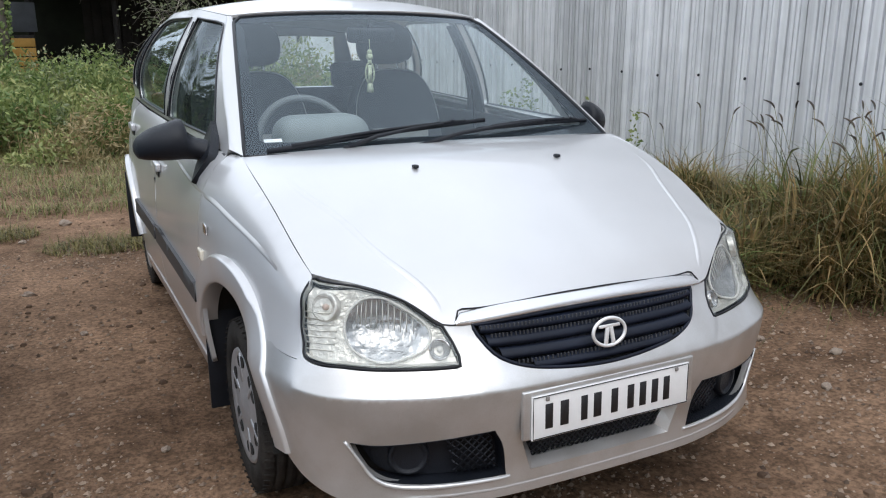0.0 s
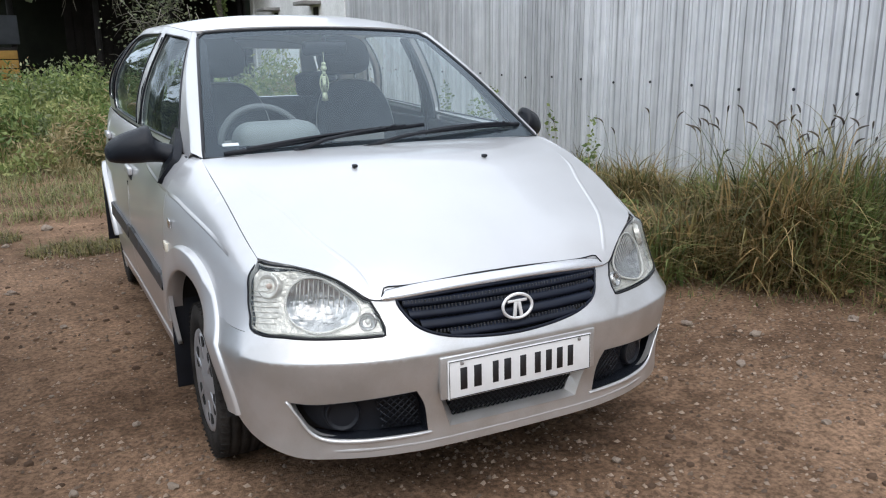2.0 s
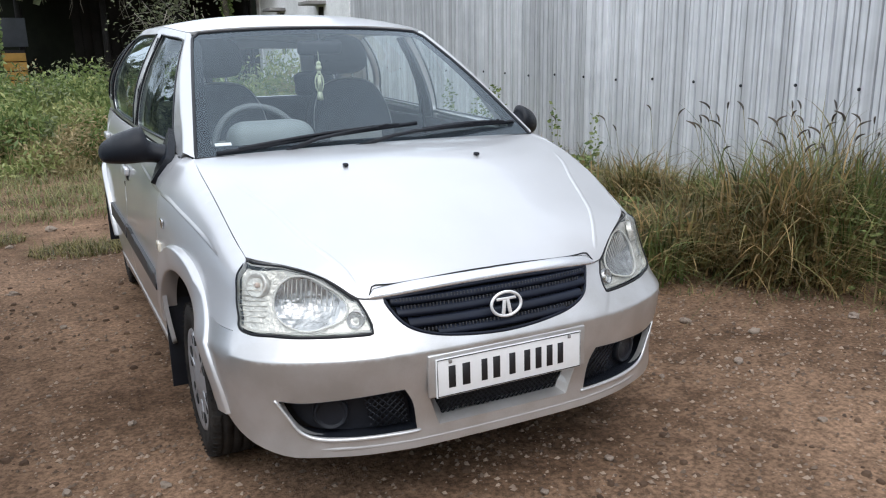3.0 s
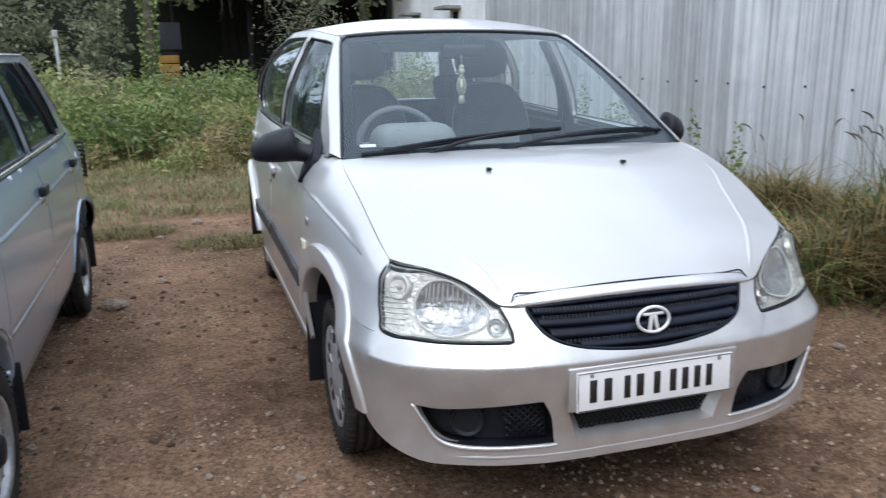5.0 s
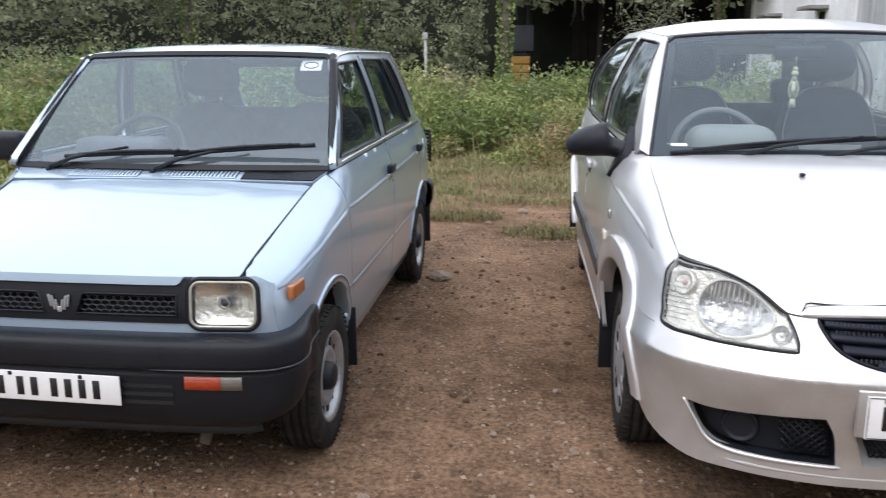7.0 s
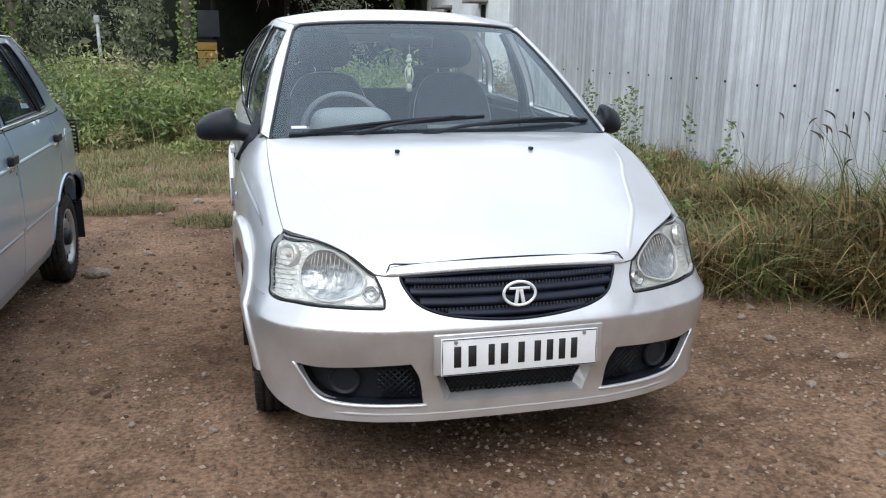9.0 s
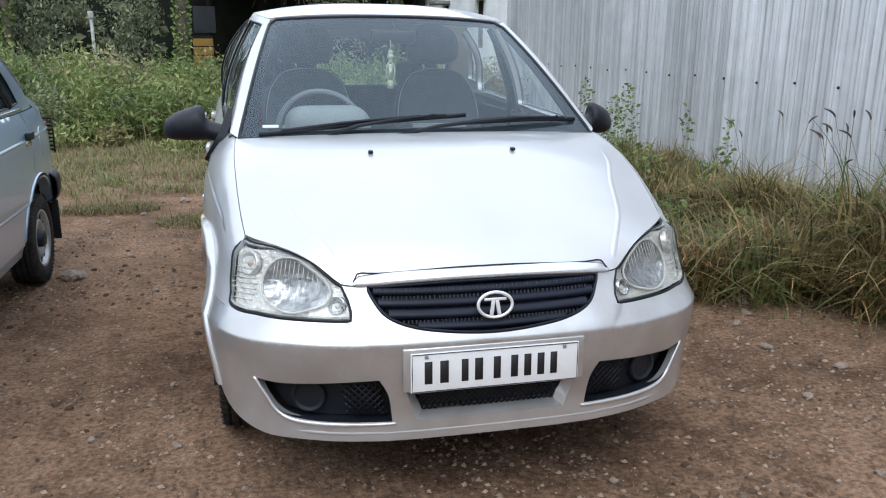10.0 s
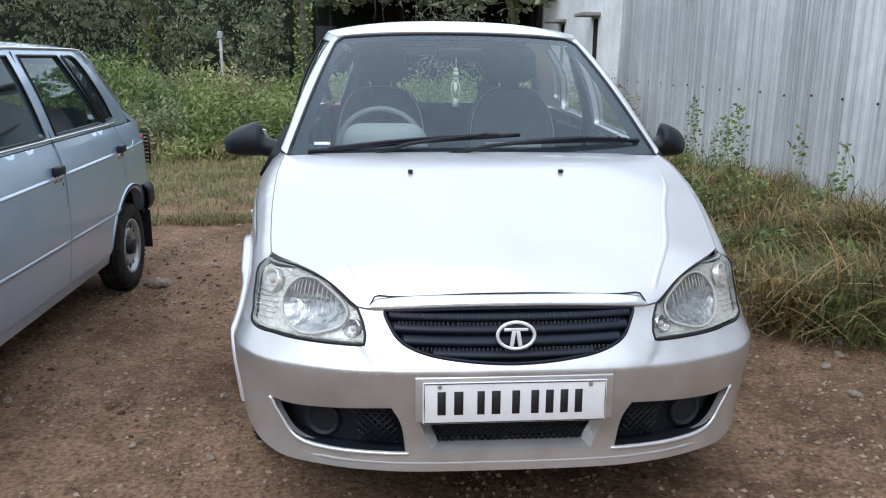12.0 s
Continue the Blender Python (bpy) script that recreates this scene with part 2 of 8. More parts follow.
def sheet(outline, surf, cell=0.04, holes=(), thick=0.012, lift=0.0, flip=False, edge=True, lines=()):
    """A bent sheet: the outline (in the surface's own two measures) filled with small faces, laid on surf(u, v), with turned-in edges."""
    from mathutils.geometry import delaunay_2d_cdt
    loops = [np.asarray(outline)] + [np.asarray(h) for h in holes]
    lo, hi = loops[0].min(0), loops[0].max(0)
    gx, gy = np.meshgrid(np.arange(lo[0] + cell / 2, hi[0], cell), np.arange(lo[1] + cell / 2, hi[1], cell))
    g = np.stack([gx.ravel(), gy.ravel()], 1)
    if len(g):
        ok = inside(g, loops[0])
        for h in loops[1:]:
            ok &= ~inside(g, h)
        g = g[ok]
        for l in loops:
            if len(g):
                seg = np.roll(l, -1, 0) - l
                rel = g[:, None] - l[None]
                t = np.clip((rel * seg[None]).sum(-1) / ((seg**2).sum(-1)[None] + 1e-12), 0, 1)
                dist = np.linalg.norm(rel - t[..., None] * seg[None], axis=-1).min(1)
                g = g[dist > cell * 0.4]
    verts, edges = [], []
    for l in loops:
        k = len(verts)
        verts += [Vector(v) for v in l]
        edges += [(k + i, k + (i + 1) % len(l)) for i in range(len(l))]
    verts += [Vector(v) for v in g]
    for l in lines:
        l = np.asarray(l)
        l = l[inside(l, loops[0])]
        k = len(verts)
        verts += [Vector(v) for v in l]
        edges += [(k + i, k + i + 1) for i in range(len(l) - 1)]
    vv, ee, ff, *_ = delaunay_2d_cdt(verts, edges, [], 0, 1e-6)
    vv = np.array([tuple(v) for v in vv])
    mid = np.array([vv[list(f)].mean(0) for f in ff])
    ok = inside(mid, loops[0])
    for h in loops[1:]:
        ok &= ~inside(mid, h)
    bm = bmesh.new()
    e = 1e-3
    pos, nor = [], []
    for u, v in vv:
        p = Vector(surf(u, v))
        n = (Vector(surf(u + e, v)) - Vector(surf(u - e, v))).cross(Vector(surf(u, v + e)) - Vector(surf(u, v - e)))
        n = n.normalized() if n.length > 1e-12 else Vector((0, 0, 1))
        n = -n if flip else n
        pos.append(p + n * lift)
        nor.append(n)
    bv = [bm.verts.new(p) for p in pos]
    for f, o in zip(ff, ok):
        if o:
            f = list(f)
            a, b, c = vv[f[0]], vv[f[1]], vv[f[2]]
            ccw = (b[0] - a[0]) * (c[1] - a[1]) - (b[1] - a[1]) * (c[0] - a[0]) > 0
            if ccw == flip:
                f.reverse()
            bm.faces.new([bv[i] for i in f])
    bm.verts.index_update()
    if edge:
        rim = [x for x in bm.edges if len(x.link_faces) == 1]
        low = {}
        for x in rim:
            a, b = x.verts
            if x.link_loops[0].vert != a:
                a, b = b, a
            q = []
            for w in (b, a):
                if w.index not in low:
                    low[w.index] = (bm.verts.new(w.co), bm.verts.new(w.co - nor[w.index] * thick))
                q.append(low[w.index])
            bm.faces.new([q[0][0], q[1][0], q[1][1], q[0][1]])
    for f in bm.faces:
        f.smooth = True
    loose = [v for v in bm.verts if not v.link_faces]
    bmesh.ops.delete(bm, geom=loose, context="VERTS")
    return bm


def part(name, bm, material, parent=None, label="", m=None):
    """One mesh object under a thing or a part."""
    me = bpy.data.meshes.new(name)
    bm.to_mesh(me)
    bm.free()
    me.materials.append(material)
    ob = new(name, me)
    if parent is not None:
        ob.parent = parent
    if m is not None:
        ob.matrix_basis = m
    if label:
        ob["label"] = label
    return ob


def thing(name, label, category, m=None, group="", kind=""):
    """The Empty that carries a thing's parts."""
    ob = new(name)
    ob.empty_display_size = 0.1
    if m is not None:
        ob.matrix_basis = m
    return tagged(ob, label, category, group, kind)


def box(sx, sy, sz, at=(0, 0, 0), bev=0.0, seg=2, bm=None, rot=None):
    """A box with rounded edges, centred at a place."""
    b = bmesh.new()
    bmesh.ops.create_cube(b, size=1)
    bmesh.ops.scale(b, vec=(sx, sy, sz), verts=b.verts)
    if bev:
        bmesh.ops.bevel(b, geom=list(b.edges), offset=bev, segments=seg, affect="EDGES", profile=0.6)
    if rot is not None:
        bmesh.ops.transform(b, matrix=rot, verts=b.verts)
    bmesh.ops.translate(b, vec=at, verts=b.verts)
    for f in b.faces:
        f.smooth = bev > 0
    if bm is None:
        return b
    join(bm, b)
    return bm


def join(bm, other):
    me = bpy.data.meshes.new("joined")
    other.to_mesh(me)
    other.free()
    bm.from_mesh(me)
    bpy.data.meshes.remove(me)
    return bm


def turned(profile, n=48, axis="x"):
    """A body turned round an axis from (along, radius) pairs."""
    bm = bmesh.new()
    rows = []
    for i in range(n):
        a = 2 * math.pi * i / n
        rows.append([bm.verts.new((h, r * math.cos(a), r * math.sin(a)) if axis == "x" else (r * math.cos(a), r * math.sin(a), h)) for h, r in profile])
    for i in range(n):
        for j in range(len(profile) - 1):
            f = bm.faces.new([rows[i][j], rows[i][j + 1], rows[(i + 1) % n][j + 1], rows[(i + 1) % n][j]])
            f.smooth = True
    bmesh.ops.remove_doubles(bm, verts=bm.verts, dist=1e-5)
    bmesh.ops.recalc_face_normals(bm, faces=bm.faces)
    return bm


def tube(pts, r, n=8, closed=False, taper=None, flat=1.0):
    """A round or flattened bar along a line of points."""
    pts = [Vector(p) for p in pts]
    bm = bmesh.new()
    rings = []
    k = len(pts)
    side = None
    for i, p in enumerate(pts):
        a, b = pts[i - 1] if (closed or i) else p, pts[(i + 1) % k] if (closed or i + 1 < k) else p
        d = (b - a).normalized()
        side = d.orthogonal().normalized() if side is None else (side - d * side.dot(d)).normalized()
        up = d.cross(side)
        rr = r if taper is None else r * taper(i / (k - 1))
        rings.append([bm.verts.new(p + rr * (math.cos(2 * math.pi * j / n) * side + flat * math.sin(2 * math.pi * j / n) * up)) for j in range(n)])
    for i in range(k if closed else k - 1):
        for j in range(n):
            f = bm.faces.new([rings[i][j], rings[i][(j + 1) % n], rings[(i + 1) % k][(j + 1) % n], rings[(i + 1) % k][j]])
            f.smooth = True
    if not closed:
        bm.faces.new(rings[0][::-1])
        bm.faces.new(rings[-1])
    bmesh.ops.recalc_face_normals(bm, faces=bm.faces)
    return bm


def strip(rows, smoothed=True, thick=0.0):
    """A sheet over rows of points, each row as long as the next."""
    bm = bmesh.new()
    vs = [[bm.verts.new(p) for p in r] for r in rows]
    for a, b in zip(vs, vs[1:]):
        for i in range(len(a) - 1):
            f = bm.faces.new([a[i], a[i + 1], b[i + 1], b[i]])
            f.smooth = smoothed
    if thick:
        bmesh.ops.recalc_face_normals(bm, faces=bm.faces)
        bmesh.ops.solidify(bm, geom=list(bm.faces), thickness=thick)
    return bm


def mesh_from(name, verts, faces, material, smoothed=False):
    me = bpy.data.meshes.new(name)
    me.from_pydata([tuple(v) for v in verts], [], faces)
    me.materials.append(material)
    if smoothed:
        me.polygons.foreach_set("use_smooth", [True] * len(faces))
    me.update()
    return new(name, me)


# ---- ground ----
def ground_mat():
    m = mat("trodden_brown_earth", (0.145, 0.086, 0.050), 0.95, 0, 0.38, 1.1, 0, 9, second=(0.255, 0.162, 0.103), spread=0.5)
    nt = m.node_tree
    p = nt.nodes["Principled BSDF"]
    co = nt.nodes["Texture Coordinate"]
    vor, grit = nt.nodes.new("ShaderNodeTexVoronoi"), nt.nodes.new("ShaderNodeTexNoise")
    vor.inputs["Scale"].default_value, grit.inputs["Scale"].default_value, grit.inputs["Detail"].default_value = 75, 46, 14
    grit.inputs["Roughness"].default_value = 0.72
    for n in (vor, grit):
        nt.links.new(co.outputs["Object"], n.inputs["Vector"])
    # pale grit: single cells of the finest pattern
    lt = nt.nodes.new("ShaderNodeMath")
    lt.operation = "GREATER_THAN"
    sep = nt.nodes.new("ShaderNodeSeparateColor")
    nt.links.new(vor.outputs["Color"], sep.inputs[0])
    nt.links.new(sep.outputs[0], lt.inputs[0])
    lt.inputs[1].default_value = 0.965
    near = nt.nodes.new("ShaderNodeMath")
    near.operation = "LESS_THAN"
    nt.links.new(vor.outputs["Distance"], near.inputs[0])
    near.inputs[1].default_value = 0.32
    both = nt.nodes.new("ShaderNodeMath")
    both.operation = "MULTIPLY"
    nt.links.new(lt.outputs[0], both.inputs[0])
    nt.links.new(near.outputs[0], both.inputs[1])
    half = nt.nodes.new("ShaderNodeMath")
    half.operation = "MULTIPLY"
    nt.links.new(both.outputs[0], half.inputs[0])
    half.inputs[1].default_value = 0.55
    old = p.inputs["Base Color"].links[0].from_socket
    mix = nt.nodes.new("ShaderNodeMix")
    mix.data_type = "RGBA"
    nt.links.new(half.outputs[0], mix.inputs[0])
    nt.links.new(old, mix.inputs[6])
    mix.inputs[7].default_value = (0.42, 0.36, 0.30, 1)
    # darker in the low parts of the grit relief
    dk = nt.nodes.new("ShaderNodeMapRange")
    dk.inputs[1].default_value, dk.inputs[2].default_value, dk.inputs[3].default_value, dk.inputs[4].default_value = 0.40, 0.60, 0.52, 1.26
    nt.links.new(grit.outputs[0], dk.inputs[0])
    mul = nt.nodes.new("ShaderNodeMix")
    mul.data_type, mul.blend_type = "RGBA", "MULTIPLY"
    mul.inputs[0].default_value = 1.0
    nt.links.new(mix.outputs[2], mul.inputs[6])
    nt.links.new(dk.outputs[0], mul.inputs[7])
    nt.links.new(mul.outputs[2], p.inputs["Base Color"])
    b = nt.nodes.new("ShaderNodeBump")
    b.inputs["Strength"].default_value, b.inputs["Distance"].default_value = 0.9, 0.02
    nt.links.new(grit.outputs[0], b.inputs["Height"])
    nt.links.new(b.outputs[0], p.inputs["Normal"])
    p.inputs["Specular IOR Level"].default_value = 0.15
    return m


def ground_z(x, y):
    near = 1 - smooth(9, 30, max(abs(x + 2), abs(y - 3)))
    return near * (0.010 * noise.noise((x * 1.3, y * 1.3, 0)) + 0.006 * noise.noise((x * 5, y * 5, 3)) + 0.006 * noise.noise((x * 11, y * 11, 7)))


def axis_steps(a, b, step):
    far = [3, 6, 10, 18, 35, 70, 150, 320]
    return [a - f for f in far[::-1]] + list(np.arange(a, b, step)) + [b + f for f in far]


gx, gy = axis_steps(-7.5, 3.6, 0.07), axis_steps(-2.5, 8.0, 0.07)
gv = [(x, y, ground_z(x, y)) for y in gy for x in gx]
gn = len(gx)
gf = [(j * gn + i, j * gn + i + 1, (j + 1) * gn + i + 1, (j + 1) * gn + i) for j in range(len(gy) - 1) for i in range(gn - 1)]
tagged(mesh_from("ground", gv, gf, ground_mat(), True), "bare trodden brown earth with grit and small stones", "ground", kind="structure")

# ---- sheet-metal wall, white building ----
WALL_X = 3.45
ZINC = mat("galvanised_sheet", (0.70, 0.715, 0.74), 0.42, 0.3, 0.06, 1.0, 0.0, 6, second=(0.82, 0.83, 0.85))
def vary_tone(nt):
    """Each sheet has its own tone, and lighter and darker streaks run down it."""
    info, tone = nt.nodes.new("ShaderNodeObjectInfo"), nt.nodes.new("ShaderNodeMapRange")
    tone.inputs[3].default_value, tone.inputs[4].default_value = 0.80, 1.10
    nt.links.new(info.outputs["Random"], tone.inputs[0])
    # lighter and darker streaks run straight down
    co, mp, streak, band, both = (nt.nodes.new(n) for n in ("ShaderNodeTexCoord", "ShaderNodeMapping", "ShaderNodeTexNoise", "ShaderNodeMapRange", "ShaderNodeMath"))
    mp.inputs["Scale"].default_value = (1, 14, 0.25)
    streak.inputs["Scale"].default_value, streak.inputs["Detail"].default_value = 1.0, 4
    nt.links.new(co.outputs["Object"], mp.inputs[0])
    nt.links.new(mp.outputs[0], streak.inputs["Vector"])
    nt.links.new(streak.outputs[0], band.inputs[0])
    band.inputs[1].default_value, band.inputs[2].default_value, band.inputs[3].default_value, band.inputs[4].default_value = 0.3, 0.7, 0.66, 1.16
    both.operation = "MULTIPLY"
    nt.links.new(tone.outputs[0], both.inputs[0])
    nt.links.new(band.outputs[0], both.inputs[1])
    tone = both
    mul = nt.nodes.new("ShaderNodeMix")
    mul.data_type, mul.blend_type = "RGBA", "MULTIPLY"
    mul.inputs[0].default_value = 1.0
    p = nt.nodes["Principled BSDF"]
    nt.links.new(p.inputs["Base Color"].links[0].from_socket, mul.inputs[6])
    nt.links.new(tone.outputs[0], mul.inputs[7])
    nt.links.new(mul.outputs[2], p.inputs["Base Color"])


vary_tone(ZINC.node_tree)
LIME = mat("whitewashed_blocks", (0.74, 0.74, 0.73), 0.9, 0, 0.10, 1.6, 0.5, 24, second=(0.85, 0.85, 0.84))
# near-black for shed and crate timber; shade inside shed and slits is in it
WOOD_AND_SHADE = mat("near_black_wood_and_shade", (0.018, 0.016, 0.015), 0.9, 0, 0.4, 3, 0.3, 30)
CONCRETE = mat("grey_concrete", (0.24, 0.23, 0.22), 0.9, 0, 0.25, 3, 0.4, 30)


def wall_sheet(y0, width, top):
    """One ribbed metal sheet, ribs upright: broad ribs with low stiffening ribs between them."""
    prof = []
    pitch = width / 4
    for k in range(4):
        o = k * pitch
        for g, w in ((0.016, 0.026), (0.088, 0.013), (0.128, 0.013), (0.176, 0.020)):
            prof += [(o + g, 0), (o + g + 0.004, 0.026), (o + g + w - 0.004, 0.026), (o + g + w, 0)]
    prof.append((width + 0.03, 0))
    rows = []
    for z in np.linspace(0.0, top, 14):
        rows.append([(WALL_X + d + 0.004 * noise.noise((y0 * 3, (y0 + o) * 1.5, z * 1.3)), y0 + o, z) for o, d in prof])
    return strip(rows, False, 0.001)


wall_fence = thing("wall_east", "tall wall of ribbed galvanised metal sheets, weathered grey", "wall", kind="structure")
yy, k = -7.2, 0
while yy < 10.6:
    part("sheet", wall_sheet(yy, 0.96, 4.6), ZINC, wall_fence, m=Matrix.Translation((-0.0015 * (k % 2), 0, 0)))
    yy, k = yy + 0.96, k + 1
part("frame_rail", box(0.05, 17.9, 0.06, (WALL_X + 0.05, 1.75, 1.06)), CONCRETE, wall_fence)
part("frame_rail", box(0.05, 17.9, 0.06, (WALL_X + 0.05, 1.75, 2.55)), CONCRETE, wall_fence)
for z in (1.062, 2.55):
    for i in range(37):
        y = -7.2 + 0.033 + 0.48 * i
        part("screw", turned([(-0.024, 0.0), (-0.024, 0.008), (-0.018, 0.012), (-0.013, 0.012)], 8), BLACK, wall_fence, m=Matrix.Translation((WALL_X, y, z + 0.012 * math.sin(i * 2.1))))

hut = thing("white_building", "low white-washed block building with narrow slit openings", "building")


def hut_wall():
    """The wall towards the yard, with two narrow openings right through it."""
    out = np.array([(10.66, 0), (16.6, 0), (16.6, 3.6), (10.66, 3.6)])
    holes = [np.array([(a, 1.25), (a + 0.32, 1.25), (a + 0.32, 2.06), (a, 2.06)]) for a in (11.95, 14.5)]
    bm = sheet(out, lambda u, v: (WALL_X - 0.02, u, v), 0.6, holes, 0.25, flip=True)
    return bm


part("wall", hut_wall(), LIME, hut)
part("wall", box(0.25, 6.0, 3.6, (7.4, 13.6, 1.8)), LIME, hut)
part("wall", box(4.0, 0.25, 3.6, (5.4, 16.48, 1.8)), LIME, hut)
part("roof", box(4.5, 6.3, 0.12, (5.4, 13.65, 3.68), 0.02), CONCRETE, hut)
for a in (11.95, 14.5):
    part("sunshade", box(0.35, 0.62, 0.06, (WALL_X - 0.16, a + 0.16, 2.12), 0.01), CONCRETE, hut, "small concrete ledge above the slit")
    # near-black panel in each slit stands in for the dark inside
    part("window", box(0.03, 0.34, 0.83, (WALL_X + 0.005, a + 0.16, 1.655)), WOOD_AND_SHADE, hut)

# ---- dark shed at the far end ----
shed = thing("shed", "dark open shed of dark boards, the shade inside put into their near-black colour, under overhanging trees", "shed")
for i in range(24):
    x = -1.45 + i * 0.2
    part("board", box(0.19, 0.03, 3.0, (x, 18.6 + 0.02 * math.sin(i * 5), 1.5), 0.004), WOOD_AND_SHADE, shed)
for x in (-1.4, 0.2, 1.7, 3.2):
    part("post", tube([(x, 16.9, 0), (x + 0.03, 16.9, 2.9)], 0.06), WOOD_AND_SHADE, shed)
part("side_wall", box(0.04, 2.0, 2.8, (3.3, 17.7, 1.4)), WOOD_AND_SHADE, shed)
part("roof", box(5.4, 2.9, 0.06, (0.85, 17.6, 3.0), 0.01, rot=Matrix.Rotation(radians(4), 4, "X")), WOOD_AND_SHADE, shed)
PANEL_GREY = mat("blue_grey_panel", (0.05, 0.056, 0.065), 0.6, 0.2, 0.2, 6)
YELLOW = mat("faded_yellow_paint", (0.42, 0.24, 0.05), 0.7, 0, 0.2, 6, 0.2)
crate = thing("yellow_crate", "faded yellow wooden crate standing in the weeds", "crate")
for i in range(4):
    part("plank", box(0.42, 0.03, 0.16, (-1.55, 16.5, 0.74 + i * 0.18), 0.006), YELLOW, crate)
part("body", box(0.40, 0.36, 0.8, (-1.55, 16.7, 1.02), 0.01), WOOD_AND_SHADE, crate)
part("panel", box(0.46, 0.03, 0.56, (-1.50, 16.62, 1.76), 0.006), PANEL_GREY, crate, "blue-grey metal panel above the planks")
part("leg", box(0.36, 0.3, 0.66, (-1.55, 16.7, 0.33), 0.01), WOOD_AND_SHADE, crate)


# ---- plants ----
def leaf_cloud(name, pos, size, material, label, category, flat=0.5, kind="stuff", long=1.6):
    """Many small pointed leaves at the given places, each turned its own way."""
    n = len(pos)
    rng = np.random.default_rng(len(pos) + 7)
    d = rng.normal(size=(n, 3))
    d[:, 2] *= flat
    d /= np.linalg.norm(d, axis=1)[:, None]
    o = rng.normal(size=(n, 3))
    s = np.cross(d, o)
    s /= np.linalg.norm(s, axis=1)[:, None] + 1e-9
    up = np.cross(d, s)
    sz = size * rng.uniform(0.55, 1.35, n)[:, None]
    p = np.asarray(pos)
    v = np.stack([p, p + d * sz * long * 0.5 + s * sz * 0.5 + up * sz * 0.12, p + d * sz * long, p + d * sz * long * 0.5 - s * sz * 0.5 + up * sz * 0.12], 1).reshape(-1, 3)
    f = np.arange(4 * n).reshape(n, 4).tolist()
    return tagged(mesh_from(name, v.tolist(), f, material), label, category, kind=kind)


def blades(name, base, height, width, lean, material, label, category, seg=4, turn=None):
    """Grass: each blade a tapering strip that bends over to one side."""
    n = len(base)
    rng = np.random.default_rng(n + 3)
    a = rng.uniform(0, 2 * np.pi, n) if turn is None else turn
    h = height * rng.uniform(0.45, 1.15, n)
    w = width * rng.uniform(0.6, 1.3, n)
    l = lean * rng.uniform(0.15, 1.3, n)
    b = np.asarray(base)
    vs = []
    for k in range(seg + 1):
        t = k / seg
        out = l * h * t**2
        z = h * (t - 0.35 * l * t**2.2)
        out = out * (0.6 + 0.4 * np.minimum(1, 1 / (l + 0.3)))
        c = b + np.stack([np.cos(a) * out, np.sin(a) * out, z], 1)
        half = (w * (1 - t**1.5) * 0.5)[:, None] * np.stack([-np.sin(a), np.cos(a), 0 * a], 1)
        vs += [c + half, c - half] if k < seg else [c]
    m = 2 * seg + 1
    v = np.stack(vs, 1).reshape(-1, 3)
    f = []
    for i in range(n):
        o = i * m
        f += [(o + 2 * k, o + 2 * k + 1, o + 2 * k + 3, o + 2 * k + 2) for k in range(seg - 1)]
        f.append((o + 2 * seg - 2, o + 2 * seg - 1, o + 2 * seg))
    return tagged(mesh_from(name, v.tolist(), f, material, True), label, category, kind="stuff")


GRASS = leaf_mat("dry_green_grass", (0.045, 0.055, 0.015), (0.31, 0.26, 0.10))
GRASS_PALE = leaf_mat("straw_coloured_grass", (0.075, 0.055, 0.022), (0.50, 0.35, 0.155))
GRASS_GREEN = leaf_mat("green_grass", (0.04, 0.075, 0.018), (0.24, 0.29, 0.09))
SEED = leaf_mat("dark_grass_seed", (0.05, 0.04, 0.035), (0.14, 0.11, 0.08))
WEED = leaf_mat("weed_leaves", (0.07, 0.125, 0.03), (0.28, 0.33, 0.11))
WEED_DRY = leaf_mat("dry_weed_leaves", (0.20, 0.18, 0.075), (0.38, 0.29, 0.15))
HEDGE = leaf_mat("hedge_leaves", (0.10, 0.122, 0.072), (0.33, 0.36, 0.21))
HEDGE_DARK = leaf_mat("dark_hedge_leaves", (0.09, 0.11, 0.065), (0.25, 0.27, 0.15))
BARK = mat("bark", (0.10, 0.085, 0.065), 0.95, 0, 0.3, 6, 0.6, 40)
MEADOW = leaf_mat("dry_meadow_grass", (0.12, 0.115, 0.042), (0.35, 0.31, 0.14))
MEADOW_GREEN = leaf_mat("green_meadow_grass", (0.085, 0.12, 0.036), (0.27, 0.28, 0.10))
rng = np.random.default_rng(11)


def scatter(n, x0, x1, y0, y1, keep=None):
    p = np.stack([rng.uniform(x0, x1, n), rng.uniform(y0, y1, n), np.zeros(n)], 1)
    if keep is not None:
        p = p[[rng.random() < keep(x, y) for x, y, _ in p]]
    return p


def tufts(x, y, s=1.0, seed=0):
    return 0.5 + 0.5 * noise.noise((x * s, y * s, seed))


# tall grass along the metal wall
def belt_edge(y):
    return 1.42 + 0.53 * (1 - smooth(1.5, 1.75, y)) + 0.55 * (1 - smooth(0.95, 1.45, y)) + 0.3 * (1 - smooth(0.7, 1.0, y)) + 0.12 * noise.noise((0, y * 1.1, 5)) + 0.1 * noise.noise((0, y * 4, 9))


def belt(x, y):
    return smooth(-0.1, 0.35, x - belt_edge(y))


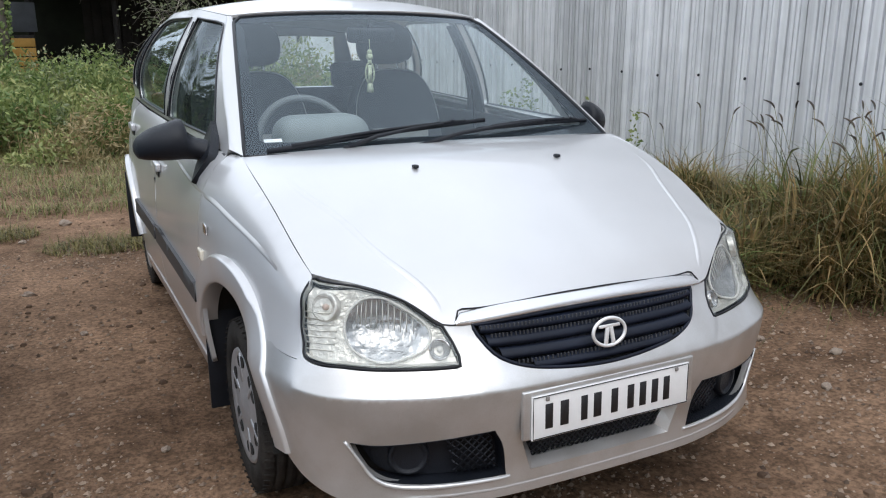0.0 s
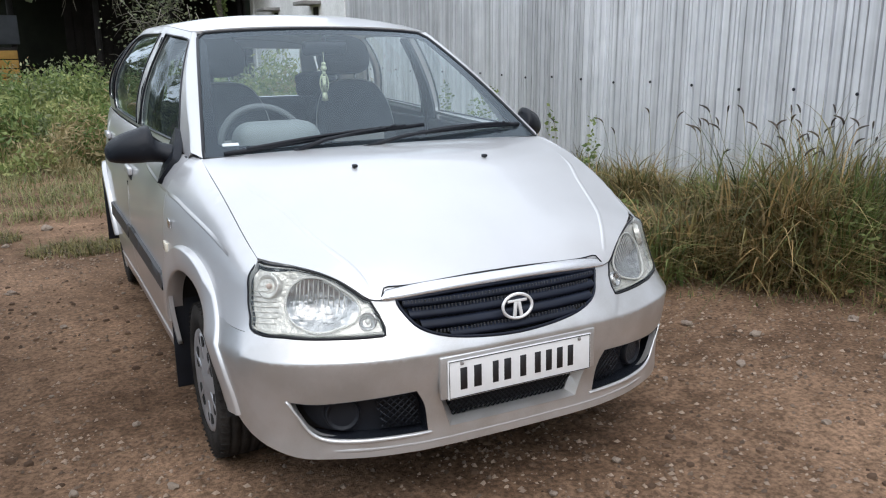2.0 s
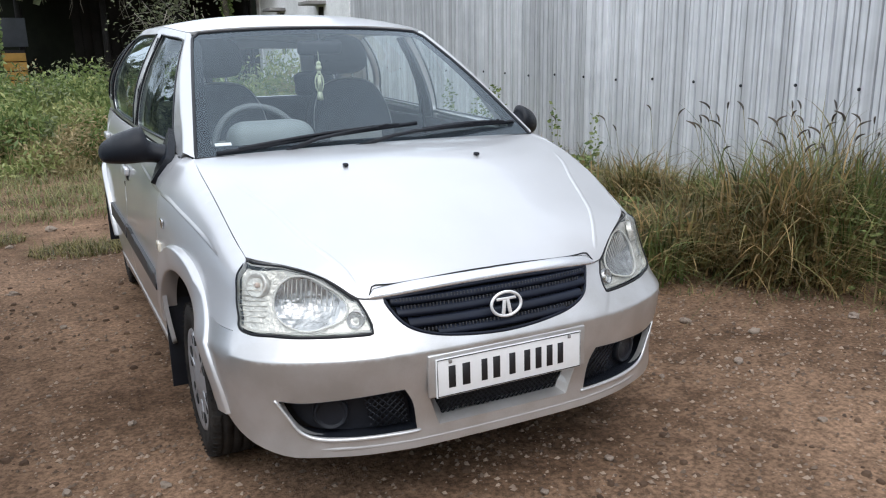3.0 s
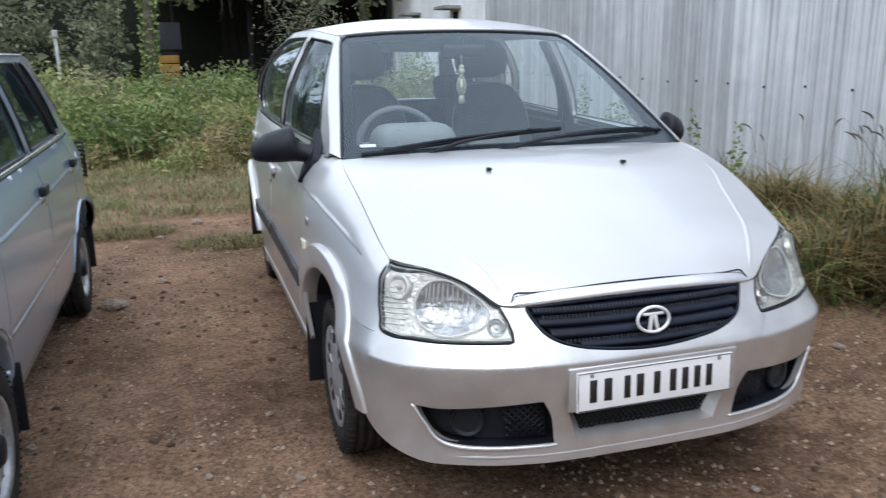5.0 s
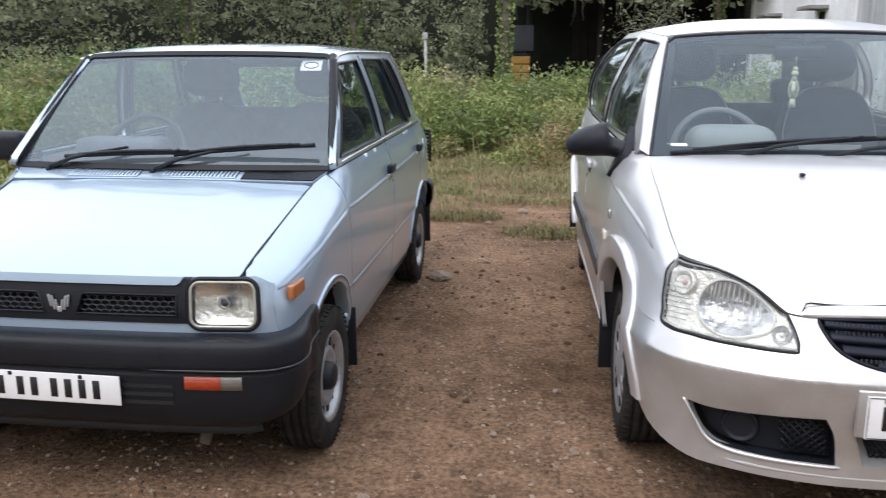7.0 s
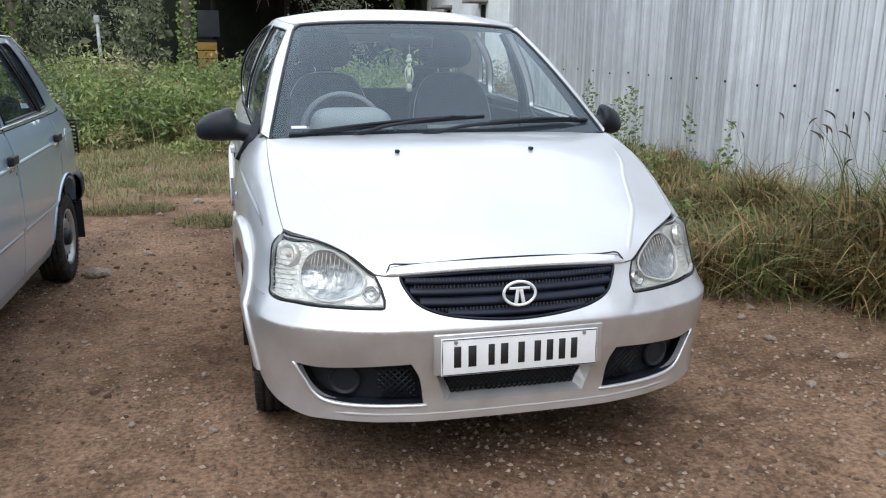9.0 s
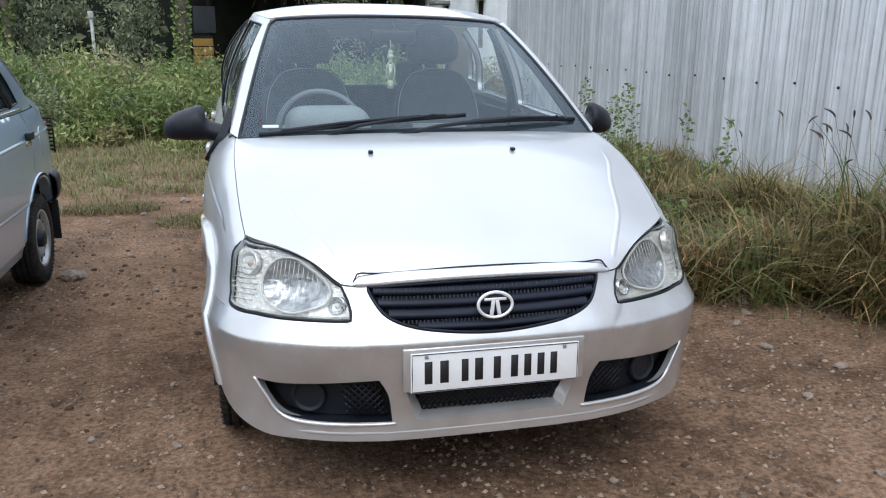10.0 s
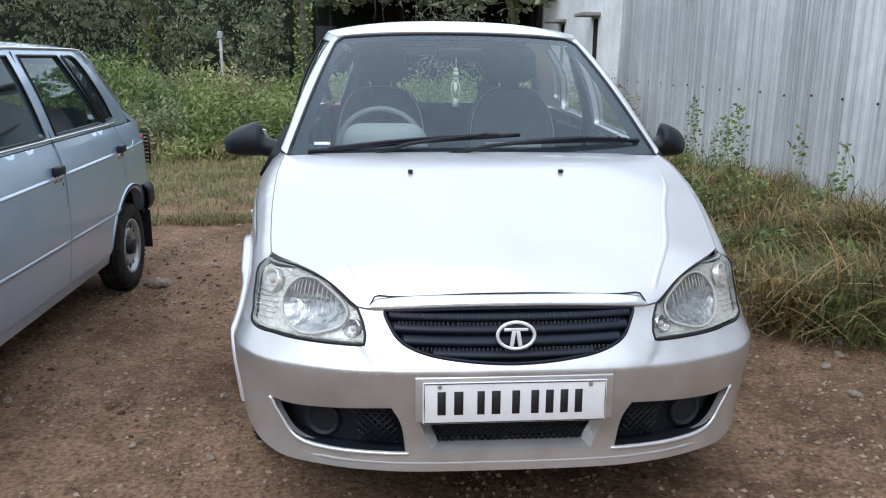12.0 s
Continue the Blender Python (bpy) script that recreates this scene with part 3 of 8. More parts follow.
def tall(x, y):
    """How high the grass by the wall stands."""
    h = 0.33 + 0.10 * math.exp(-(((y - 2.45) / 0.35) ** 2)) + 0.36 * math.exp(-(((y - 1.45) / 0.5) ** 4))
    return h * (0.2 + 0.8 * smooth(0.75, 1.05, y)) * (0.5 + 0.5 * smooth(2.1, 2.7, x)) * (0.7 + 0.6 * tufts(x, y, 1.6, 2))


def fountains(centres, n, spread):
    """Tufts: places, heights, directions and bends of blades that spring from each centre and arch outwards."""
    base, high, turn, bend = [], [], [], []
    for x, y, _ in centres:
        h = tall(x, y) * rng.uniform(0.6, 1.35)
        k = int(n * rng.uniform(0.6, 1.3))
        a, q = rng.uniform(0, 6.283, k), spread * np.sqrt(rng.random(k))
        base.append(np.stack([x + q * np.cos(a), y + q * np.sin(a), h * 0.62 * rng.random(k) ** 1.2], 1))
        high.append(h * rng.uniform(0.5, 1.0, k))
        turn.append(a + rng.normal(size=k) * 0.9)
        bend.append(0.5 + 1.5 * (q / spread) * rng.uniform(0.6, 1.3, k))
    return np.concatenate(base), np.concatenate(high), np.concatenate(turn), np.concatenate(bend)


centres = scatter(1650, 1.3, 3.4, -0.6, 9.5, lambda x, y: belt(x, y) * (1 if y < 5.0 else 0.45) * (0.2 + 1.1 * tufts(x, y, 3.5, 13)))
cut = np.array([0.55 * tufts(x, y, 1.4, 41) + 0.45 * rng.random() for x, y, _ in centres])
for lo, hi, name, m_, label in ((0, 0.46, "green_grass", GRASS_GREEN, "fresh green grass along the metal wall"), (0.46, 0.60, "tall_grass", GRASS, "tall grass, green turning straw, along the metal wall"), (0.60, 2, "dry_grass", GRASS_PALE, "dry bent straw-coloured grass along the metal wall")):
    base, high, turn, bend = fountains(centres[(cut >= lo) & (cut < hi)], 125, 0.15)
    own = rng.random(len(base)) < 0.72
    blades(name, base[own], high[own] * 0.9, 0.0125, bend[own] * 1.25, m_, label, "grass", 6, turn[own])
    blades("mixed_grass", base[~own], high[~own] * 0.9, 0.0115, bend[~own] * 1.25, (GRASS, GRASS_PALE, GRASS)[(lo > 0) + (lo > 0.5)], "grass blades of mixed colour along the metal wall", "grass", 6, turn[~own])
# flattened straw at the foot of the grass
b = scatter(5200, 1.0, 3.2, -0.6, 4.5, lambda x, y: smooth(-0.45, 0.05, x - belt_edge(y)) * (1 - smooth(0.15, 0.4, x - belt_edge(y))) * (0.2 + tufts(x, y, 4, 16)))
b[:, 2] = 0.012
blades("straw_litter", b, 0.10, 0.005, 2.2, GRASS_PALE, "flattened dry straw on the earth beside the grass", "straw", 3)
# seed stalks above the grass
b = np.concatenate([scatter(36, 2.5, 3.3, 1.0, 1.9), scatter(5, 2.6, 3.35, 2.3, 3.7)])
stalk, heads = bmesh.new(), bmesh.new()
for x, y, _ in b:
    h, a = rng.uniform(0.75, 1.05), rng.uniform(0, 6.28)
    r = rng.uniform(0.05, 0.2)
    pts = [Vector((x + math.cos(a) * r * t**2, y + math.sin(a) * r * t**2, h * (t - 0.06 * t**3))) for t in (0, 0.3, 0.6, 0.85, 1)]
    join(stalk, tube(pts, 0.0016, 3))
    e, q = pts[-1], (pts[-1] - pts[-2]).normalized()
    cx, cy = math.cos(a), math.sin(a)
    c = [e + q * 0.014 * k + Vector((cx, cy, -0.5)) * 0.0018 * k * k for k in range(6)]
    join(heads, tube(c, 0.0042, 5, taper=lambda t: 0.45 + 1.0 * math.sin(math.pi * min(1, 0.1 + 0.85 * t))))
tagged(part("grass_stalks", stalk, GRASS), "thin grass stalks standing above the grass", "grass", kind="stuff")
tagged(part("grass_seed_heads", heads, SEED), "dark drooping grass seed heads", "grass", kind="stuff")
# low growth at the foot of the tall grass
b = scatter(9000, 1.15, 3.2, -1.2, 6.0, lambda x, y: smooth(-0.5, -0.02, x - belt_edge(y) + 0.35 * tufts(x, y, 2.2, 4) - 0.15) * tufts(x, y, 3, 6))
blades("low_grass", b, 0.055, 0.006, 1.2, GRASS_GREEN, "short green growth at the edge of the bare earth", "grass", 3)
# leafy weeds by the wall
wp = []
for x, y, h, r, n in ((2.35, 2.3, 0.34, 0.16, 130), (2.75, 3.4, 0.45, 0.2, 160), (2.9, 5.1, 0.95, 0.16, 260), (3.05, 5.7, 0.8, 0.2, 300), (2.9, 6.1, 0.95, 0.14, 240), (2.3, 4.5, 0.4, 0.25, 240), (2.6, 4.1, 0.5, 0.3, 260), (2.2, 1.7, 0.3, 0.14, 110), (2.15, 2.75, 0.3, 0.2, 170), (2.85, 1.0, 0.45, 0.3, 200), (3.1, 0.6, 0.5, 0.25, 200), (3.15, 4.4, 0.8, 0.08, 90), (3.2, 3.85, 0.75, 0.08, 80)):
    t = rng.random(n)
    a, q = rng.uniform(0, 6.28, n), np.sqrt(rng.random(n)) * r * (1.1 - 0.7 * t)
    wp.append(np.stack([x + q * np.cos(a), y + q * np.sin(a), 0.03 + h * t], 1))
leaf_cloud("weeds", np.concatenate(wp), 0.027, WEED, "leafy green weeds among the grass by the wall", "weeds")


# meadow at the far side of the yard
def meadow_edge(x):
    return 5.0 + 0.32 * noise.noise((x * 0.9, 1, 2)) - 2.0 * smooth(-4.0, -6.5, x)


b = scatter(120000, -11, 3.0, 2.6, 10.5, lambda x, y: smooth(0, 0.7, y - meadow_edge(x)) * (0.35 + 0.85 * smooth(0.3, 0.7, 0.5 * tufts(x, y, 1.1, 1) + 0.5 * tufts(x, y, 2.3, 60))))
cut = rng.random(len(b))
lush = np.array([0.5 + 1.1 * tufts(x, y, 2.3, 60) ** 1.5 for x, y, _ in b])
blades("meadow_grass", b[cut < 0.5], 0.16 * lush[cut < 0.5], 0.0085, 1.9, MEADOW, "short dry meadow grass behind the cars", "grass", 3)
blades("meadow_green_grass", b[cut >= 0.5], 0.14 * lush[cut >= 0.5], 0.0085, 1.8, MEADOW_GREEN, "short green meadow grass behind the cars", "grass", 3)
tp = []
for x, y, r, n in ((-1.75, 4.75, 0.28, 750), (-1.0, 4.15, 0.3, 800), (-2.4, 4.7, 0.3, 450), (0.3, 4.6, 0.5, 640), (1.5, 4.3, 0.4, 460)):
    a, q = rng.uniform(0, 6.28, n), np.sqrt(rng.random(n)) * r
    tp.append(np.stack([x + 1.3 * q * np.cos(a), y + 0.8 * q * np.sin(a), 0 * a], 1))
blades("grass_tufts", np.concatenate(tp), 0.13 * rng.uniform(0.5, 1.2, sum(len(q) for q in tp)), 0.007, 1.8, GRASS, "low tufts of grass on the bare earth", "grass", 3)


# weeds and bushes rising towards the trees
def bush_h(x, y):
    rise = smooth(7.6, 10.6, y + 0.8 * noise.noise((x * 0.6, y * 0.6, 50)))
    left = smooth(-4.5, -8.0, x)
    rise = max(rise, left * smooth(4.3, 7.5, y))
    return rise * (0.92 + 0.10 * left) * (0.6 + 0.6 * tufts(x, y, 0.3, 30)) * (0.45 + 1.0 * tufts(x, y, 0.55, 8) + 0.25 * tufts(x, y, 2.2, 3))


def bush_points(n, x0, x1, y0, y1):
    p = scatter(n, x0, x1, y0, y1)
    h = np.array([bush_h(x, y) for x, y, _ in p])
    p[:, 2] = h * (rng.random(len(p)) ** 0.45) + 0.02
    return p[h > 0.06]


def clump(x, y, r, h, n):
    """Leaf places of one bush: a ragged dome, thickest near its outside."""
    a, u = rng.uniform(0, 6.28, n), rng.random(n) ** 0.5
    top = h * np.sqrt(np.clip(1 - (u * 0.97) ** 2.4, 0, 1)) * (0.8 + 0.4 * rng.random(n))
    rag = 1 + 0.25 * np.sin(a * 3 + x * 5) + 0.15 * np.sin(a * 7 + y * 3)
    return np.stack([x + r * u * rag * np.cos(a), y + r * u * rag * np.sin(a), 0.02 + top * rng.random(n) ** 0.35], 1)


WEED_DARK = leaf_mat("dark_weed_leaves", (0.06, 0.12, 0.025), (0.17, 0.24, 0.06))
WEED_PALE = leaf_mat("pale_weed_leaves", (0.13, 0.18, 0.05), (0.40, 0.41, 0.16))
WEED_GREY = leaf_mat("grey_green_weed_leaves", (0.11, 0.15, 0.07), (0.30, 0.32, 0.17))
kinds = {0: [], 1: [], 2: [], 3: [], 4: []}
for i in range(950):
    x, y = rng.uniform(-16, 3.1), rng.uniform(4.6, 14.6)
    h = bush_h(x, y)
    if h < 0.12 or math.hypot(x + 7.8, y - 5.3) < 0.95 or math.hypot(x + 6.6, y - 4.4) < 0.8:
        continue
    r = rng.uniform(0.22, 0.6) * (0.7 + 0.5 * h)
    h *= rng.uniform(0.75, 1.25)
    mix_ = tufts(x, y, 0.5, 21)
    k = 2 if rng.random() < (0.5 if y < 9 and x > -4 else 0.10) else (0 if rng.random() < 0.35 + 0.6 * mix_ else 1)
    k = k if k == 2 or rng.random() < 0.45 else (3 if rng.random() < 0.5 else 4)
    kinds[k].append(clump(x, y, r, h, int(1000 * r * (0.5 + h) * (1.1 if y < 11 else 0.7))))
leaf_cloud("weed_thicket", np.concatenate(kinds[0]), 0.033, WEED, "thicket of bright green weeds and low bushes", "bushes", 1.0, long=3.2)
leaf_cloud("dark_weed_thicket", np.concatenate(kinds[1]), 0.036, WEED_DARK, "thicket of dark green weeds", "bushes", 0.9, long=2.4)
leaf_cloud("pale_weed_thicket", np.concatenate(kinds[3]), 0.030, WEED_PALE, "pale yellow-green weeds among the bushes", "bushes", 1.2, long=3.0)
leaf_cloud("grey_weed_thicket", np.concatenate(kinds[4]), 0.032, WEED_GREY, "grey-green weeds among the bushes", "bushes", 1.0, long=2.4)
leaf_cloud("dry_weed_thicket", np.concatenate(kinds[2]), 0.020, WEED_DRY, "dry brownish weeds among the green", "bushes", 1.0, long=4.2)
WEED_BLUE = leaf_mat("blue_green_bush_leaves", (0.07, 0.15, 0.05), (0.24, 0.36, 0.16))
WEED_RED = leaf_mat("reddish_bush_leaves", (0.17, 0.15, 0.075), (0.42, 0.40, 0.22))
for x, y, r, h, m_, label in ((-10.9, 9.0, 1.0, 1.75, WEED_RED, "pale reddish-green leafy bush at the edge of the yard"), (-9.4, 8.6, 0.9, 1.2, WEED_PALE, "yellow-green leafy bush at the edge of the yard"), (-8.3, 7.6, 0.8, 1.0, WEED_PALE, "yellow-green leafy bush at the edge of the yard"), (-7.0, 9.4, 0.9, 1.35, WEED_BLUE, "blue-green leafy bush at the edge of the yard"), (-12.2, 8.0, 1.0, 1.5, WEED_PALE, "yellow-green leafy bush at the edge of the yard"), (-5.6, 10.4, 0.9, 1.3, WEED_BLUE, "blue-green leafy bush at the edge of the yard"), (-0.9, 11.5, 0.8, 1.0, WEED, "green leafy bush in front of the shed"), (-2.6, 11.0, 0.7, 1.05, WEED_RED, "dry reddish-green bush near the shed"), (0.4, 11.8, 0.8, 0.85, WEED, "green leafy bush in front of the shed")):
    leaf_cloud("bush", clump(x, y, r, h, int(4200 * r * h)), 0.031, m_, label, "bush", 0.9, "thing", 2.2)
b = bush_points(3500, -16, 3.0, 5, 13)
b[:, 2] = 0
blades("weed_stalks", b, np.array([0.25 + 0.75 * bush_h(x, y) for x, y, _ in b]), 0.012, 0.35, WEED_DRY, "upright dry weed stalks", "weeds", 3)
b = bush_points(2600, -3.2, 2.2, 9.3, 12)
b[:, 2] = 0
blades("tall_green_grass", b, np.array([0.15 + 0.75 * bush_h(x, y) for x, y, _ in b]), 0.014, 0.4, WEED, "tall bright green grass among the weeds", "grass", 3)


def hedge_front(x, z):
    return 15.6 + 0.9 * noise.noise((x * 0.35, z * 0.4, 1)) + 0.5 * noise.noise((x * 1.1, z * 1.1, 4)) - 0.25 * z * (z < 4)


def hedge_points(n, x0, x1, z0, z1, depth):
    x, z = rng.uniform(x0, x1, n), rng.uniform(z0, z1, n)
    y = np.array([hedge_front(a, c) for a, c in zip(x, z)]) + rng.random(n) ** 2 * depth
    ok = np.array([smooth(0.34, 0.64, 0.55 * tufts(a, c * 0.45, 1.3, 12) + 0.45 * tufts(a, c * 0.7, 3.6, 2)) > rng.random() * (1 if a > -5 or c > 2.2 else 2.2) and c < z1 * (0.78 + 0.25 * tufts(a, 0, 0.7, 6)) for a, c in zip(x, z)])
    return np.stack([x, y, z], 1)[ok]


leaf_cloud("hedge", hedge_points(210000, -26, -2.3, 0.3, 6.4, 1.6), 0.040, HEDGE, "dense dark wall of trees hung with creepers", "trees", 1.8, long=2.3)
# inner leaves take a darker leaf colour that carries the trees' own shade
leaf_cloud("hedge_shade_leaves", hedge_points(16000, -30, -2.3, 0.2, 4.0, 1.8) + np.array([0, 0.4, 0]), 0.15, HEDGE_DARK, "inner leaves of the trees, coloured darker as shade", "trees")
# boughs over the shed
p = hedge_points(7000, -2.0, 4.4, 2.35, 4.4, 1.5)
leaf_cloud("overhanging_boughs", p[p[:, 2] > 2.2 + 0.5 * np.array([tufts(x, 0, 1.4, 5) for x, _, _ in p])] + np.array([0, 0.2, 0]), 0.12, HEDGE, "leafy boughs that hang over the shed", "trees")
# near-black sheet behind the leaves; the trees' inner shade is its colour
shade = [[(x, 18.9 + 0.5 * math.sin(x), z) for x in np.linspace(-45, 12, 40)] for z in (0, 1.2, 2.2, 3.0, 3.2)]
tagged(part("backdrop_trees", strip(shade, True, 0.2), mat("deep_tree_shade", (0.012, 0.016, 0.009), 1.0, 0, 0.5, 0.8, 0, 5)), "near-black sheet that stands for the shade deep in the trees", "backdrop", kind="structure")


def trunk(x, y, h, r, lean=0.1):
    t = thing("tree_trunk", "tree trunk overgrown with green creepers", "tree", Matrix.Translation((x, y, 0)))
    pts = [(lean * math.sin(k * 0.8) * k / 6, 0.05 * math.cos(k), h * k / 6) for k in range(7)]
    part("trunk", tube(pts, r, 9, taper=lambda u: 1.15 - 0.4 * u), BARK, t)
    n = int(1500 * h / 4)
    k = rng.random(n)
    a = rng.uniform(0, 6.28, n)
    q = r * rng.uniform(0.85, 1.5, n)
    bm = bmesh.new()
    for i in range(n):
        u = Vector((q[i] * math.cos(a[i]) + lean * math.sin(k[i] * 4.8) * k[i], q[i] * math.sin(a[i]), 0.7 + (h - 0.7) * k[i]))
        d = Vector(rng.normal(size=3)).normalized() * 0.065
        s = d.orthogonal() * 0.55
        bm.faces.new([bm.verts.new(w) for w in (u, u + d / 2 + s, u + d, u + d / 2 - s)])
    part("creeper", bm, WEED, t, "green creeper leaves")
    return t


trunk(-1.86, 14.6, 4.4, 0.11)
trunk(-5.2, 15.4, 4.0, 0.09, 0.3)
trunk(-8.8, 15.5, 4.0, 0.10, -0.25)
trunk(2.6, 16.3, 4.0, 0.08, 0.2)

PALE_GREY = mat("pale_grey_upright", (0.36, 0.37, 0.35), 0.9, 0, 0.25, 8, 0.4, 30)
mark = thing("pale_upright", "slender pale upright with a wider top among the weeds", "post", Matrix.Translation((-3.42, 14.4, 0)))
part("shaft", tube([(0, 0, 0), (0.01, 0, 1.0), (0.0, 0, 1.72)], 0.03, 8), PALE_GREY, mark)
part("cap", box(0.10, 0.09, 0.14, (0, 0, 1.76), 0.02), PALE_GREY, mark)

# pale dead strands that hang from the shed's eaves
STRAND = leaf_mat("dead_strands", (0.13, 0.12, 0.10), (0.38, 0.35, 0.29), 0.9)
hang = bmesh.new()
for i in range(34):
    x, z = rng.uniform(-1.7, 1.9), rng.uniform(2.55, 2.9)
    l = rng.uniform(0.15, 0.65)
    join(hang, tube([(x, 16.05, z), (x + rng.normal() * 0.03, 16.05 + rng.normal() * 0.03, z - l * 0.6), (x + rng.normal() * 0.05, 16.05, z - l)], 0.014, 4, taper=lambda t: 1 - 0.6 * t))
tagged(part("hanging_strands", hang, STRAND), "pale dead strands hanging from the shed's eaves", "strands", kind="stuff")
# tangle of dead branches beside the shed
tw = bmesh.new()
for i in range(90):
    c = Vector((1.15 + rng.normal() * 0.32, 14.6 + rng.normal() * 0.2, 1.75 + rng.normal() * 0.38))
    d = Vector((rng.normal(), rng.normal() * 0.4, -0.3 + rng.normal() * 0.7)).normalized() * rng.uniform(0.2, 0.6)
    join(tw, tube([c, c + d * 0.5 + Vector((0, 0, -0.05)), c + d + Vector((0, 0, -0.16))], 0.009, 4, taper=lambda t: 1 - 0.7 * t))
tagged(part("dead_branches", tw, STRAND), "tangle of grey dead branches beside the shed", "branches", kind="stuff")
n = 900
leaf_cloud("branch_leaves", np.stack([1.15 + rng.normal(size=n) * 0.4, 14.6 + rng.normal(size=n) * 0.25, 1.85 + rng.normal(size=n) * 0.4], 1), 0.045, HEDGE_DARK, "sparse dull leaves on the dead branches", "leaves")

# unseen trees closing the yard behind and beside the camera, added to dim low sky
def far_trees(name, n, x0, x1, y0, y1, z1):
    p = np.stack([rng.uniform(x0, x1, n), rng.uniform(y0, y1, n), rng.uniform(0.2, 1, n) * z1], 1)
    p = p[[q[2] < z1 * (0.45 + 0.6 * tufts(q[0] + q[1], 0, 0.25, 3)) for q in p]]
    leaf_cloud(name, p, 0.45, HEDGE, "unseen row of trees added to dim the low sky round the yard", "trees")


far_trees("tree_row", 12000, -34, 12, -19, -15, 10)
far_trees("tree_row", 8000, -33, -29, -19, 16, 7)

# ---- stones, rubble, litter ----
STONE = mat("brown_stone", (0.20, 0.155, 0.12), 0.9, 0, 0.35, 9, 0.4, 60, second=(0.30, 0.24, 0.19))
PALE = mat("pale_stone", (0.25, 0.20, 0.155), 0.9, 0, 0.2, 9, 0.3, 60)


def stone_mesh(seed, flat=0.6, fine=2):
    bm = bmesh.new()
    bmesh.ops.create_icosphere(bm, subdivisions=fine, radius=1)
    for v in bm.verts:
        k = 1 + (0.18 * noise.noise(v.co * 6 + Vector((seed, 0, 0))) if fine > 2 else 0) + 0.55 * noise.noise(v.co * 1.3 + Vector((seed * 7, 0, 0))) + 0.2 * noise.noise(v.co * 3 + Vector((0, seed * 5, 0)))
        v.co = Vector((v.co.x * k, v.co.y * k * 0.8, v.co.z * k * flat))
    for f in bm.faces:
        f.smooth = False
    me = bpy.data.meshes.new("stone")
    bm.to_mesh(me)
    bm.free()
    return me


stones = [stone_mesh(i) for i in range(6)]
for i, me in enumerate(stones):
    me.materials.append(PALE if i in (2, 5) else STONE)


def stone(x, y, r, k, label=""):
    ob = new("stone", stones[k])
    ob.matrix_basis = pose(x, y, ground_z(x, y) + r * 0.25, rz=(x * 977 + y * 613) % 360) @ Matrix.Scale(r, 4)
    tagged(ob, label or ("pale stone lying on the bare earth" if k in (2, 5) else "brown clod of earth and stone on the ground"), "stone", "stones on the ground")


for x, y, r, k in ((-1.0, 1.11, 0.018, 0), (1.79, 0.68, 0.03, 2), (-0.95, 0.58, 0.02, 2), (1.81, 1.41, 0.03, 2), (-1.68, 2.755, 0.07, 3), (-1.846, 1.097, 0.022, 1), (-1.24, 0.68, 0.02, 2), (1.61, 0.95, 0.03, 3), (1.665, 1.267, 0.025, 5), (1.9, 1.6, 0.045, 3), (-1.45, 3.2, 0.03, 1), (-1.2, 2.4, 0.022, 4), (-1.5, 4.5, 0.03, 5), (-1.222, 4.96, 0.05, 5), (-0.6, 4.9, 0.03, 5), (1.3, -0.1, 0.02, 5), (2.1, 0.2, 0.03, 2), (1.45, 0.45, 0.025, 3), (2.4, 0.6, 0.035, 1)):
    stone(x, y, r, k)
for i in range(190):
    x, y = rng.uniform(-4.5, 2.3), rng.uniform(-1.6, 4.8)
    stone(x, y, 0.006 + 0.015 * rng.random() ** 2.5, (0, 1, 3, 4, 0, 1, 3, 2)[int(rng.integers(0, 8))])
# fine gravel
gp = scatter(52000, -4.5, 2.6, -1.6, 4.2, lambda x, y: max(0.55 * smooth(0.9, 1.4, x), 0.5 * (1 - smooth(0.0, 0.9, y)), 0.15 + 0.85 * smooth(0.45, 0.7, tufts(x, y, 1.4, 3))))
gv, gf = [], []
for i, (x, y, _) in enumerate(gp):
    r = 0.003 + 0.012 * rng.random() ** 2.6
    o = len(gv)
    z = ground_z(x, y)
    a = rng.random() * 6
    ring4 = [(x + r * math.cos(a + j * 1.571) * (1 if j % 2 else 0.7), y + r * math.sin(a + j * 1.571) * (1 if j % 2 else 0.7), z + r * 0.2) for j in range(4)]
    gv += ring4 + [(x + r * 0.2, y, z + r * 0.9)]
    gf += [(o + j, o + (j + 1) % 4, o + 4) for j in range(4)]
CLOD = leaf_mat("dry_clods", (0.078, 0.047, 0.029), (0.185, 0.118, 0.075), 0.95)
cv, cf = [], []
for x, y, _ in scatter(11000, -4.6, 2.5, -1.8, 5.0, lambda x, y: 0.12 + 0.88 * smooth(0.4, 0.75, tufts(x, y, 1.1, 17))):
    r = 0.005 + 0.016 * rng.random() ** 4
    o, z, a = len(cv), ground_z(x, y) - 0.002, rng.random() * 6
    for q, h in ((1.0, 0.0), (0.72, 0.55)):
        for j in range(6):
            w = r * q * rng.uniform(0.75, 1.2)
            cv.append((x + w * math.cos(a + j * 1.047), y + w * math.sin(a + j * 1.047), z + h * r))
    cv.append((x, y, z + r * 0.75))
    cf += [(o + j, o + (j + 1) % 6, o + 6 + (j + 1) % 6, o + 6 + j) for j in range(6)] + [(o + 6 + j, o + 6 + (j + 1) % 6, o + 12) for j in range(6)]
tagged(mesh_from("clods", cv, cf, CLOD), "small dark clods of dry earth", "clods", kind="stuff")
